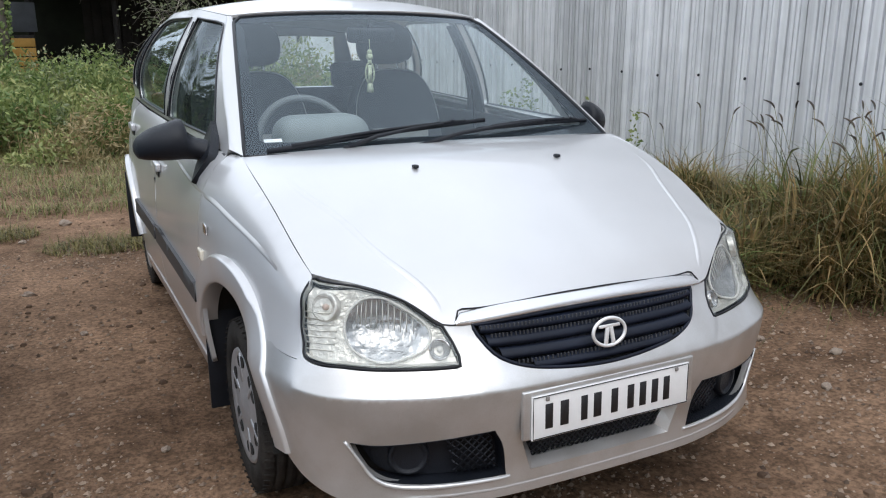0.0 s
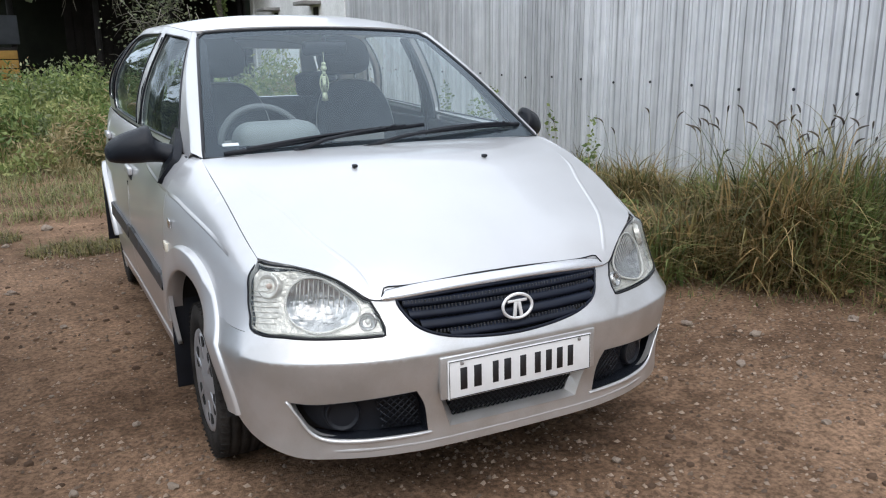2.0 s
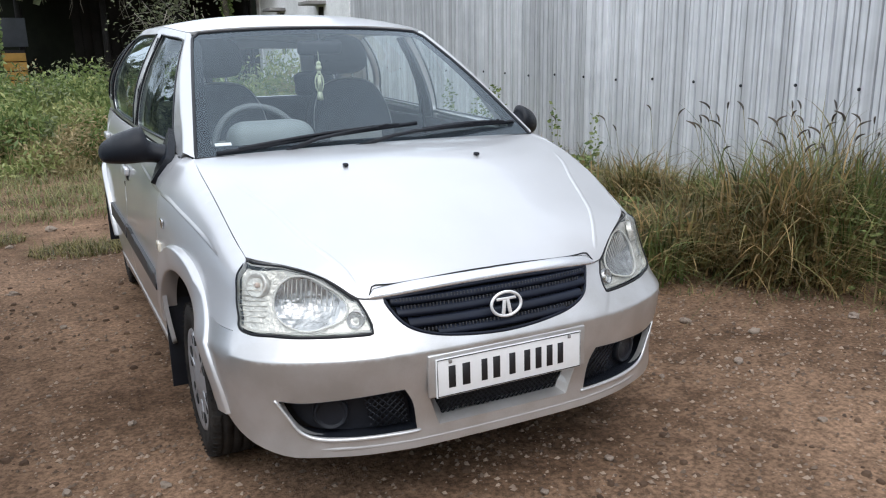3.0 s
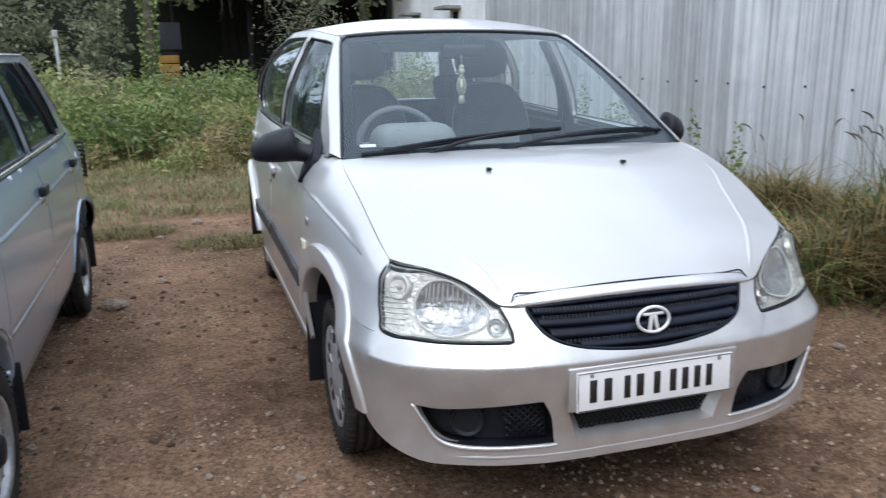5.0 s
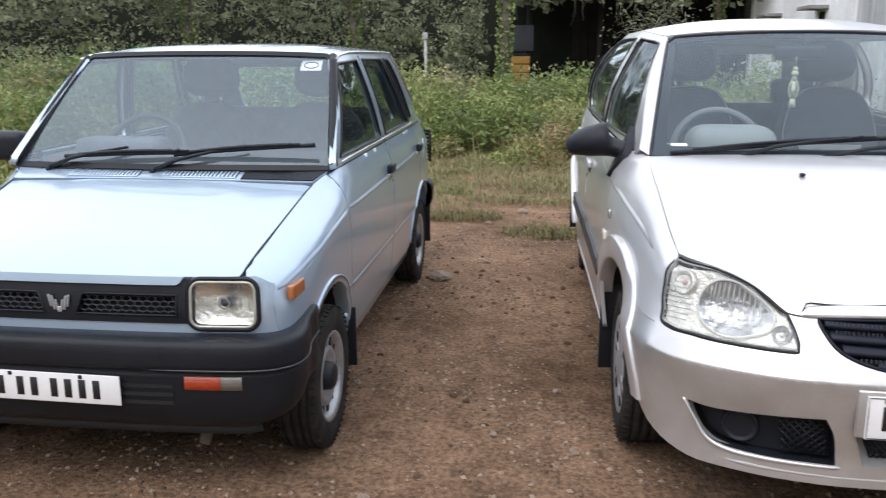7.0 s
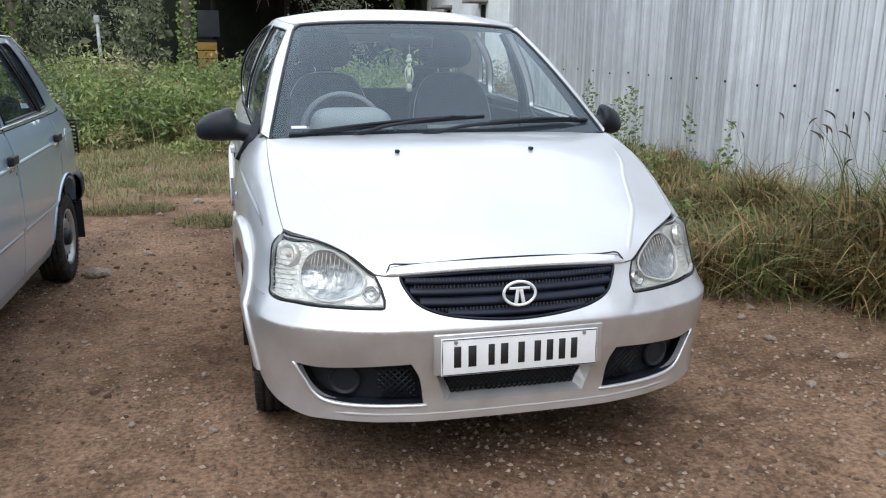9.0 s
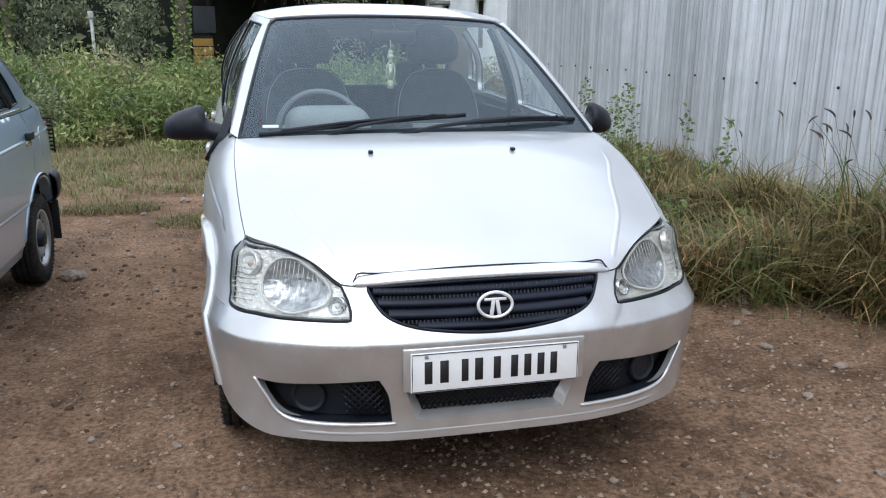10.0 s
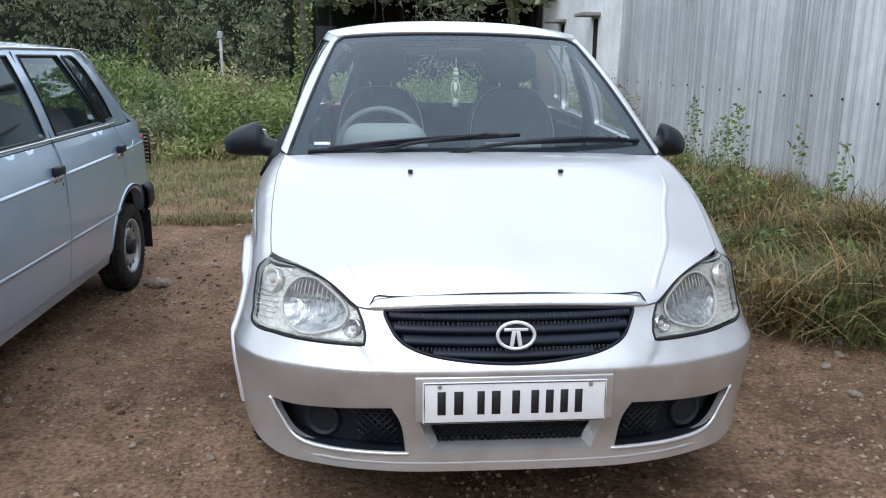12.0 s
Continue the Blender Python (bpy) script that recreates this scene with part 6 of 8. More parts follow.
    flare(side, sg, RY, WZ, 0.395, 0.470, -10, 165, 0.022, SILVER, indica)
    wheel_well(indica, sg, WY, WZ, 0.40, 0.50, 0.80)
    wheel_well(indica, sg, RY, WZ, 0.40, 0.50, 0.82)
    wheel(indica, sg * 0.715, WY, 0.272, sg, 0.165, 0.178, cover_indica, "worn black tyre, dusty")
    wheel(indica, sg * 0.735, RY, 0.272, sg, 0.165, 0.178, cover_indica, "worn black tyre, dusty")
    for y, x, z in ((WY + 0.352, 0.752, 0.315), (RY + 0.36, 0.785, 0.395)):
        part("mud_flap", box(0.17, 0.012, 0.40, (sg * x, y, z), 0.005), BLACK, indica, "black rubber mud flap")
    # small things on the wing
    p = Vector(side(0.99, 0.785))
    part("wing_badge", box(0.006, 0.05, 0.032, (p.x + sg * 0.003, 0.99, 0.785), 0.002), CHROME, indica, "small chrome badge")
    p = Vector(side(1.045, 0.692))
    part("side_repeater", box(0.014, 0.06, 0.034, (p.x + sg * 0.001, 1.045, 0.692), 0.006, 3), PALE_LENS, indica, "white oval side repeater lamp")
    # mirror
    mp = [Vector((sg * (x if sg < 0 else 0.735 + 0.82 * (x - 0.735)), y, z)) for x, y, z in ((0.988, 1.35, 1.004), (0.975, 1.34, 1.006), (0.935, 1.315, 1.018), (0.88, 1.29, 1.028), (0.835, 1.28, 1.034), (0.820, 1.275, 1.010), (0.79, 1.265, 1.000), (0.755, 1.25, 0.982), (0.73, 1.24, 0.96))]
    bm = bmesh.new()
    rings = []
    for c, ry, rz in zip(mp, (0.014, 0.044, 0.063, 0.069, 0.066, 0.055, 0.046, 0.05, 0.05), (0.012, 0.036, 0.054, 0.064, 0.068, 0.044, 0.038, 0.048, 0.05)):
        rings.append([bm.verts.new(c + Vector((0, ry * math.cos(a) * (1.0 if math.cos(a) < 0 else 0.75), rz * math.sin(a)))) for a in np.linspace(0, 2 * math.pi, 17)[:-1]])
    for a, b in zip(rings, rings[1:]):
        for i in range(16):
            bm.faces.new([a[i], a[(i + 1) % 16], b[(i + 1) % 16], b[i]]).smooth = True
    bm.faces.new(rings[0])
    bm.faces.new(rings[-1])
    bmesh.ops.recalc_face_normals(bm, faces=bm.faces)
    bmesh.ops.subdivide_edges(bm, edges=bm.edges, cuts=1, smooth=0.35, use_grid_fill=True)
    for f in bm.faces:
        f.smooth = True
    mir = part("door_mirror", bm, BLACK, indica, "black plastic door mirror")
    part("mirror_foot", sheet(ring([(1.145, 0.985, 1), (1.22, 1.04), (1.305, 1.085, 1), (1.315, 1.01, 1), (1.25, 0.94, 1), (1.19, 0.895, 1)], 0.02), lambda y, z: (sg * (0.758 - 0.42 * max(0, z - 1.0) + 0.03 * (z < 1.0) * (1.0 - z) / 0.05), y, z), 0.03, (), 0.03, 0.012, sg < 0), BLACK, mir)
    part("mirror_glass", box(0.10, 0.004, 0.075, (sg * 0.868, 1.335, 1.03), 0.002), CHROME, mir)

# windscreen, roof, pillars
TOPY = 1.77


def screen(u, t):
    """The windscreen: u across from -1 to 1, t up from 0 to 1."""
    k = 1 - u * u
    x = u * (0.695 + (0.54 - 0.695) * t)
    y = 0.985 + (TOPY - 0.985) * t - (0.0 + 0.045 * t) * k * 1.0 - 0.05 * k * (1 - t) * 0.6
    z = 1.004 + (1.442 - 1.004) * t + 0.018 * k * t + 0.018 * math.sin(math.pi * t)
    return (x, y, z)




def wsurf(a, b):
    return screen(a / 0.62, b / 0.85)


full = ring([(-0.615, 0.0, 1), (0.615, 0.0, 1), (0.612, 0.80), (0.585, 0.843), (0, 0.85), (-0.585, 0.843), (-0.612, 0.80)], 0.04)
clear = ring([(-0.570, 0.075), (-0.555, 0.062), (-0.2, 0.055), (0.2, 0.055), (0.555, 0.062), (0.570, 0.075), (0.576, 0.74), (0.545, 0.800), (0, 0.812), (-0.545, 0.800), (-0.576, 0.74)], 0.04)
ws = part("windscreen", sheet(full, wsurf, 0.05, (), 0.004), SCREEN, indica, "clear windscreen with a dark border")
ws.visible_shadow = False
part("dark_border", sheet(full, wsurf, 0.04, [clear], 0.003, -0.006), FRIT, ws, "black screen-printed border")
part("seal", tube([Vector(wsurf(*p)) for p in shrink(full, -0.004)], 0.007, 6, True), SEAL, ws)
part("scuttle", sheet(ring([(-0.67, 0.90, 1), (0.67, 0.90, 1), (0.68, 1.01, 1), (0.0, 0.985), (-0.68, 1.01, 1)], 0.04), lambda x, y: (x, y, 0.978 + 0.006 * (1 - (x / 0.7) ** 2) + 0.05 * (y - 0.95)), 0.05, (), 0.02), BLACK, indica, "black scuttle panel below the windscreen")

roof_half = curve((1.6, 0.535), (1.77, 0.550), (1.95, 0.587), (2.2, 0.607), (2.8, 0.607), (3.1, 0.595), (3.3, 0.57), (3.5, 0.53))
roof_edge = curve((1.70, 1.435), (1.77, 1.448), (2.2, 1.484), (2.7, 1.486), (3.0, 1.474), (3.2, 1.45), (3.45, 1.39))
roof_mid = curve((1.68, 1.462), (1.85, 1.495), (2.2, 1.538), (2.6, 1.538), (3.0, 1.515), (3.45, 1.455))


def roof(x, y):
    h = roof_half(y)
    k = min(1.2, abs(x) / h)
    return (x, y, roof_mid(y) - (roof_mid(y) - roof_edge(y)) * k**2.6)


# how strongly the upper sides curve, from the windscreen to the tail
LEAN = curve((1.35, 1.05), (2.0, 1.45), (2.6, 2.1), (3.1, 2.9))
front_line = [(x, TOPY + 0.004 - 0.045 * (1 - (x / 0.545) ** 2)) for x in np.linspace(-0.535, 0.535, 21)]
roof_line = front_line + [(roof_half(y), y) for y in np.linspace(1.80, 3.42, 22)] + [(x, 3.45) for x in np.linspace(0.48, -0.48, 13)] + [(-roof_half(y), y) for y in np.linspace(3.42, 1.80, 22)]
part("roof", sheet(np.array(roof_line), roof, 0.06, (), 0.012), SILVER, indica, "silver roof")
for sg in (-1, 1):

    def house(y, z):
        """The upper side from the window sill to the roof's edge."""
        zt, xe = I.edge_z(max(1.2, y)), I.edge_x(max(1.2, y))
        zr, xr = roof_edge(max(1.77, y)), roof_half(max(1.77, y))
        t = (z - zt) / (zr - zt)
        k = max(0, t) ** LEAN(y)
        return (sg * (xe - 0.006 + (xr - xe + 0.006) * k + 0.012 * math.sin(math.pi * min(1, max(0, t)))), y, z)

    w1 = ring([(1.255, 1.030, 1), (1.46, 1.215), (1.72, 1.395), (1.84, 1.428, 1), (2.06, 1.446, 1), (2.055, 1.038, 1)], 0.03)
    w2 = ring([(2.150, 1.042, 1), (2.155, 1.448, 1), (2.66, 1.452), (2.84, 1.430, 1), (2.93, 1.12, 1), (2.90, 1.060, 1)], 0.03)
    w3 = ring([(2.975, 1.11, 1), (2.895, 1.415, 1), (2.99, 1.385), (3.12, 1.24), (3.16, 1.12, 1)], 0.03)
    a_line = [(1.075, 1.03, 1), (1.3, 1.165), (1.55, 1.315), (1.76, 1.44, 1)]
    o = ring([(1.08, 0.998, 1)] + a_line + [(y, roof_edge(y) - 0.003, 1) for y in np.linspace(1.82, 3.4, 16)] + [(3.47, 1.30, 1), (3.53, 1.08, 1)] + [(y, I.edge_z(y) + 0.004, 1) for y in np.linspace(3.5, 1.2, 24)], 0.04)
    up = part("window_frame", sheet(o, house, 0.05, [w1, w2, w3], 0.03, 0, sg < 0), SILVER, indica, "silver window frames and pillars")
    for w in (w1, w2, w3):
        g = part("side_window", sheet(shrink(w, 0.004), house, 0.08, (), 0.004, -0.008, sg < 0), DIMMED_SIDE if sg < 0 else CLEAR_SIDE, indica, "side window, the dark of the cabin put into its tint" if sg < 0 else "clear side window")
        g.visible_shadow = False
        part("seal", tube([Vector(house(*p)) for p in shrink(w, 0.002)], 0.0055, 5, True), SEAL, g)
    part("pillar_gap", tube([Vector(house(2.088, z)) + Vector((sg * 0.002, 0, 0)) for z in (1.04, 1.2, 1.43)], 0.004, 5), SEAL, up)
    part("pillar_trim", sheet(ring([(2.015, 1.0, 1), (2.195, 1.0, 1), (2.165, 1.44, 1), (2.055, 1.44, 1)], 0.04), house, 0.05, (), 0.012, -0.036, sg < 0), SEAT, up, "dark grey inner pillar trim")
    part("seat_belt", tube([Vector(house(2.09, 1.36)) - Vector((sg * 0.06, 0, 0)), Vector(house(2.06, 1.1)) - Vector((sg * 0.075, 0, 0)), Vector(house(2.05, 1.0)) - Vector((sg * 0.07, 0, 0.2))], 0.022, 6, flat=0.25), SEAL, up, "black seat belt")
    rows = []
    for t in np.linspace(0.0, 1.0, 16):
        p = Vector(screen(sg * 0.998, t))
        q = Vector(house(p.y + 0.085 - 0.075 * t, min(1.44, 1.012 + (1.44 - 1.012) * t + 0.006)))
        mid_p = p.lerp(q, 0.5) + Vector((sg * 0.008, -0.008, 0.006))
        rows.append([p, p.lerp(mid_p, 0.5) + Vector((sg * 0.003, -0.003, 0.002)), mid_p, mid_p.lerp(q, 0.5) + Vector((sg * 0.004, 0, 0.003)), q])
    bm = strip(rows)
    bmesh.ops.recalc_face_normals(bm, faces=bm.faces)
    part("windscreen_pillar", bm, SILVER, indica, "silver windscreen pillar")

# tail: hatch, rear bumper, lamps
def tail(x, z):
    t = smooth(0.75, 1.45, z)
    return (x, 3.64 - 0.05 * (abs(x) / 0.7) ** 3 - 0.20 * t + 0.02 * math.sin(z * 6), z)


glass_line = ring([(-0.46, 1.06, 1), (0.46, 1.06, 1), (0.43, 1.34), (0.36, 1.375), (-0.36, 1.375), (-0.43, 1.34)], 0.04)
part("hatch", sheet(ring([(-0.60, 0.58, 1), (0.60, 0.58, 1), (0.62, 1.05, 1), (0.50, 1.40, 1), (0.32, 1.452, 1), (-0.32, 1.452, 1), (-0.50, 1.40, 1), (-0.62, 1.05, 1)], 0.06), tail, 0.07, [glass_line], 0.03, 0, True), SILVER, indica, "silver hatch door")
rg = part("rear_window", sheet(shrink(glass_line, 0.003), tail, 0.1, (), 0.004, 0, True), WINDSCREEN, indica, "clear rear window")
rg.visible_shadow = False
rb = [(I.way(0.80, 3.30, 0.4), 0.25), (I.way(0.80, 3.30, 0.4), 0.62)]
s_end = I.s[-1]
part("rear_bumper", sheet(np.array([(s, 0.22) for s in np.linspace(rb[0][0], s_end, 30)] + [(s, 0.60) for s in np.linspace(s_end, rb[0][0], 30)]), I.nose, 0.06, (), 0.02, 0.01), SILVER, indica, "silver rear bumper")
part("rear_bumper_half", sheet(np.array([(-s, 0.22) for s in np.linspace(s_end, rb[0][0], 30)] + [(-s, 0.60) for s in np.linspace(rb[0][0], s_end, 30)]), I.nose, 0.06, (), 0.02, 0.01), SILVER, indica, "silver rear bumper")
for sg in (-1, 1):
    part("tail_lamp", box(0.12, 0.10, 0.40, (sg * 0.62, 3.55, 0.85), 0.03, 3), RED, indica, "red tail lamp")
part("underbody", box(1.16, 3.3, 0.30, (0, 1.85, 0.36), 0.05), UNDER, indica)

# interior
part("floor_tub", box(1.34, 2.0, 0.10, (0, 2.2, 0.42), 0.03), DASH_DARK, indica)
part("bulkhead", box(1.3, 0.04, 0.55, (0, 1.06, 0.70)), UNDER, indica)
part("dashboard", sheet(ring([(-0.66, 1.02, 1), (0.66, 1.02, 1), (0.66, 1.36), (0.3, 1.42), (-0.3, 1.42), (-0.66, 1.36)], 0.04), lambda x, y: (x, y, 0.965 + 0.02 * smooth(1.0, 1.2, y) - 0.25 * smooth(1.33, 1.45, y)), 0.04, (), 0.30), DASH_DARK, indica, "dark grey dashboard")
part("instrument_hood", box(0.355, 0.22, 0.24, (-0.335, 1.33, 0.972), 0.10, 6), DASH, indica, "pale grey instrument hood")
steering(indica, -0.35, 1.47, 0.965, 0.185, 22, STEER)
seat(indica, -0.345, 1.95, 0.50, SEAT, SEAT_LIGHT, 0.60, 16)
seat(indica, 0.345, 1.95, 0.50, SEAT, SEAT_LIGHT, 0.60, 16)
for x in (-0.38, 0.38):
    part("rear_headrest", pad(ring([(-0.11, 0), (-0.13, 0.08), (-0.11, 0.14), (0.11, 0.14), (0.13, 0.08), (0.11, 0)], 0.02), 0.09, 0.025), SEAT, indica, m=pose(x, 2.93, 1.09, -14))
part("rear_seat", box(1.16, 0.16, 0.55, (0, 2.86, 0.82), 0.05, 3, rot=Matrix.Rotation(radians(-16), 4, "X")), SEAT, indica, "grey rear bench", None)
part("rear_cushion", box(1.16, 0.46, 0.18, (0, 2.62, 0.56), 0.05, 3), SEAT, indica)
part("parcel_shelf", box(1.10, 0.44, 0.02, (0, 3.2, 1.03), 0.004), SEAT, indica)
for sg in (-1, 1):
    part("door_trim", box(0.03, 1.9, 0.52, (sg * 0.72, 2.05, 0.74), 0.01), DASH_DARK, indica)
part("roof_lining", sheet(np.array([(x * 0.93, 1.78 + (y - 1.78) * 0.97) for x, y in roof_line]), lambda x, y: (roof(x, y)[0], y, roof(x, y)[2] - 0.03), 0.15, (), 0.004), SEAT_LIGHT, indica)
mirror = part("rear_view_mirror", box(0.21, 0.03, 0.065, (0, 0, 0), 0.022, 3), BLACK, indica, "black rear-view mirror", pose(0.01, 1.69, 1.375, 10))
part("mirror_arm", tube([(0, 0.0, 0.02), (0, 0.035, 0.055)], 0.008), BLACK, mirror)
GOLD = mat("gilt_charm", (0.40, 0.42, 0.31), 0.35, 0.4, 0.2, 60, 0.5, 200, second=(0.55, 0.6, 0.4))
charm = thing("hanging_charm", "gilt beaded charm hanging from the rear-view mirror", "ornament", Matrix.Translation((-0.012, 1.655, 1.225)) @ Matrix.Scale(0.95, 4))
part("cord", tube([(0, 0, 0.14), (0.002, 0, 0.08)], 0.0015, 4), GOLD, charm)
for z, r in ((0.085, 0.012), (0.065, 0.016), (0.045, 0.010)):
    bm = bmesh.new()
    bmesh.ops.create_icosphere(bm, subdivisions=2, radius=r)
    part("bead", bm, GOLD, charm, m=Matrix.Translation((0, 0, z)))
part("pendant", tube([(0.020 * math.cos(a), 0, -0.005 + 0.045 * math.sin(a)) for a in np.linspace(0, 6.2832, 25)[:-1]], 0.004, 6, True), GOLD, charm)
part("pendant_core", tube([(0, 0, -0.045), (0, 0, 0.03)], 0.011, 8), GOLD, charm)
part("tassel", turned([(-0.09, 0.0), (-0.085, 0.017), (-0.05, 0.012), (-0.045, 0.0)], 10, "z"), GOLD, charm)
part("sticker", box(0.06, 0.002, 0.016, (0, 0, 0), 0.0005), PLATE, indica, "small white sticker on the dashboard", pose(-0.575, 1.09, 1.035, -55))
# washers and wipers
for x in (-0.256, 0.252):
    part("washer_jet", box(0.017, 0.022, 0.011, (x, 0.654, I.bonnet(x, 0.654)[2] + 0.006), 0.005), BLACK, indica, "black washer jet")
wiper(indica, (-0.36, 0.975, 1.012), (0.0, 0.99, 1.062), (-0.62, 0.992, 1.012), (0.17, 1.0, 1.075), (0, -0.006, 0.012))
wiper(indica, (-0.10, 0.955, 1.008), (0.42, 0.998, 1.055), (0.14, 0.985, 1.045), (0.645, 1.045, 1.050), (0, -0.006, 0.012))

# ---- the pale blue small car ----
MX = -2.505
maruti = thing("pale_blue_small_car", "pale blue boxy small car with black bumpers on bare earth", "car", Matrix.Translation((MX, 0, 0)))


class BoxShape(Shape):
    """A boxier car: above its crease the side leans in almost flat."""

    def flank(self, sg):
        def f(y, v):
            zt, xe, h = self.edge_z(y), self.edge_x(y), self.edge_h(y)
            zb = zt - h
            if v <= zb:
                return (sg * self.width(y, v), y, v)
            k = min(1, (v - zb) / h)
            a = k * math.pi / 2
            xs = self.width(y, zb)
            lin = 0.25 + 0.47 * smooth(0.75, 1.0, y)
            c = lin * (1 - k) + (1 - lin) * math.cos(a)
            s = lin * k + (1 - lin) * math.sin(a)
            return (sg * (xe + (xs - xe) * c), y, zb + h * s)

        return f


M = BoxShape(
    plan=[(0, 0.102), (0.15, 0.103), (0.3, 0.105), (0.5, 0.115), (0.61, 0.132), (0.66, 0.165), (0.686, 0.24), (0.698, 0.42), (0.702, 0.8), (0.705, 1.6), (0.703, 2.6), (0.692, 3.0), (0.672, 3.18), (0.6, 3.25), (0.3, 3.28), (0, 3.285)],
    front=curve((0.3, 0.02), (0.5, 0.0), (0.62, 0.0), (0.70, 0.012), (0.76, 0.03), (0.9, 0.09)),
    side=curve((0.22, 0.05), (0.30, 0.028), (0.46, 0.010), (0.495, 0.008), (0.515, 0.0), (0.65, -0.004), (0.80, 0.0), (0.96, 0.03)),
    blend=(0.2, 0.5),
    edge_x=curve((0.1, 0.548), (0.3, 0.560), (0.5, 0.570), (0.78, 0.588), (0.86, 0.618), (0.95, 0.655), (1.05, 0.661), (1.8, 0.664), (2.6, 0.66), (3.0, 0.64), (3.25, 0.6)),
    edge_z=curve((0.1, 0.718), (0.15, 0.740), (0.2, 0.760), (0.3, 0.784), (0.45, 0.824), (0.7, 0.886), (0.8, 0.912), (0.9, 0.946), (1.0, 0.955), (2.6, 0.962), (3.25, 0.962)),
    edge_h=curve((0.1, 0.05), (0.3, 0.065), (0.55, 0.085), (0.8, 0.118), (1.0, 0.15), (2.6, 0.138), (3.25, 0.125)),
    crown=curve((0.0, 0.672), (0.06, 0.700), (0.10, 0.722), (0.2, 0.764), (0.45, 0.832), (0.7, 0.893), (0.82, 0.920), (1.0, 0.95)),
    drop=curve((0.1, 0.005), (0.5, 0.010), (0.9, 0.006)),
    half=0.585)
MW, MR, MZ = 0.575, 2.75, 0.252

# front panel with bonnet, grille and lamps
def up_to(s):
    return M.bonnet_edge(s)


lamp_c, lamp_w, lamp_h = 0.498, 0.196, 0.137


def lamp_line(sg, d=0.0, z0=0.657):
    s0 = sg * M.way(lamp_c, 0.12, z0)
    w, hgt, r = lamp_w / 2 + d, lamp_h / 2 + d, 0.030 + d
    pts = []
    for cx, cz, a0 in ((1, 1, 0), (-1, 1, 90), (-1, -1, 180), (1, -1, 270)):
        for a in range(0, 91, 15):
            pts.append((s0 + cx * (w - r) + r * math.cos(radians(a0 + a)), z0 + cz * (hgt - r) + r * math.sin(radians(a0 + a))))
    return np.array(pts)


g_in = M.way(0.405, 0.11, 0.65)
s_side = M.way(0.655, 0.16, 0.6)
ss = np.linspace(-s_side, s_side, 61)
outline = [(s, 0.50) for s in ss] + [(s, min(up_to(s), 0.742) - 0.03 * smooth(0.585, 0.65, abs(M.nose(s, 0.7)[0]))) for s in ss[::-1]]
hole = np.array([(s, 0.598) for s in np.linspace(-g_in, g_in, 21)] + [(s, 0.745) for s in np.linspace(g_in, -g_in, 21)])
part("front_panel", sheet(np.array(outline), M.nose, 0.03, [hole, lamp_line(-1, 0.003), lamp_line(1, 0.003)], 0.02), BLUE, maruti, "pale blue front panel")
edge = [M.nose(s, M.bonnet_edge(s))[:2] for s in np.linspace(-M.way(0.543, 0.12, 0.72), M.way(0.543, 0.12, 0.72), 31)]
bon = edge + [(M.edge_x(y) - 0.002, y) for y in np.linspace(0.16, 0.775, 14)] + [(x, 0.785) for x in np.linspace(0.55, -0.55, 17)] + [(0.002 - M.edge_x(y), y) for y in np.linspace(0.775, 0.16, 14)]


def bonnet_m(x, y):
    px, py, pz = M.bonnet(x, y)
    return (px, py, pz + 0.004 * (1 - smooth(0.30, 0.36, abs(x))) * smooth(0.12, 0.3, y))


bm_ = part("bonnet", sheet(shrink(np.array(bon), 0.002), bonnet_m, 0.04, (), 0.02), BLUE, maruti, "pale blue bonnet")
# the bonnet's front edge dips between the lamps
lip_s = M.way(0.383, 0.11, 0.70)
lip = [(s, up_to(s) + 0.001) for s in np.linspace(-lip_s, lip_s, 41)] + [(s, up_to(s) - 0.023 * min(1, (1 - (abs(s) / lip_s) ** 2) * 9) ** 0.5) for s in np.linspace(lip_s, -lip_s, 81)[1:-1]]
part("bonnet_lip", sheet(np.array(lip), M.nose, 0.02, (), 0.012, 0.012), BLUE, bm_)
for sg in (-1, 1):
    part("bonnet_gap", tube([(sg * (M.edge_x(y) - 0.001), y, M.bonnet(M.edge_x(y), y)[2] + 0.002) for y in np.linspace(0.14, 0.785, 20)], 0.0028, 5), SEAL, maruti)
# grille
grille = part("grille", sheet(np.array([(s, 0.598) for s in np.linspace(-g_in, g_in, 25)] + [(s, up_to(s) - 0.006) for s in np.linspace(g_in, -g_in, 25)]), M.nose, 0.03, [ring([(sg * a, b, 1) for a, b in ((0.05, 0.622), (0.36, 0.622), (0.36, 0.682), (0.07, 0.682))], 0.03) for sg in (-1, 1)], 0.03, 0.004), GREY_PLASTIC, maruti, "black plastic grille with honeycomb openings")
part("grille_depth", sheet(np.array([(-0.38, 0.61), (0.38, 0.61), (0.38, 0.70), (-0.38, 0.70)]), M.nose, 0.1, (), 0.01, -0.03), UNDER, grille)
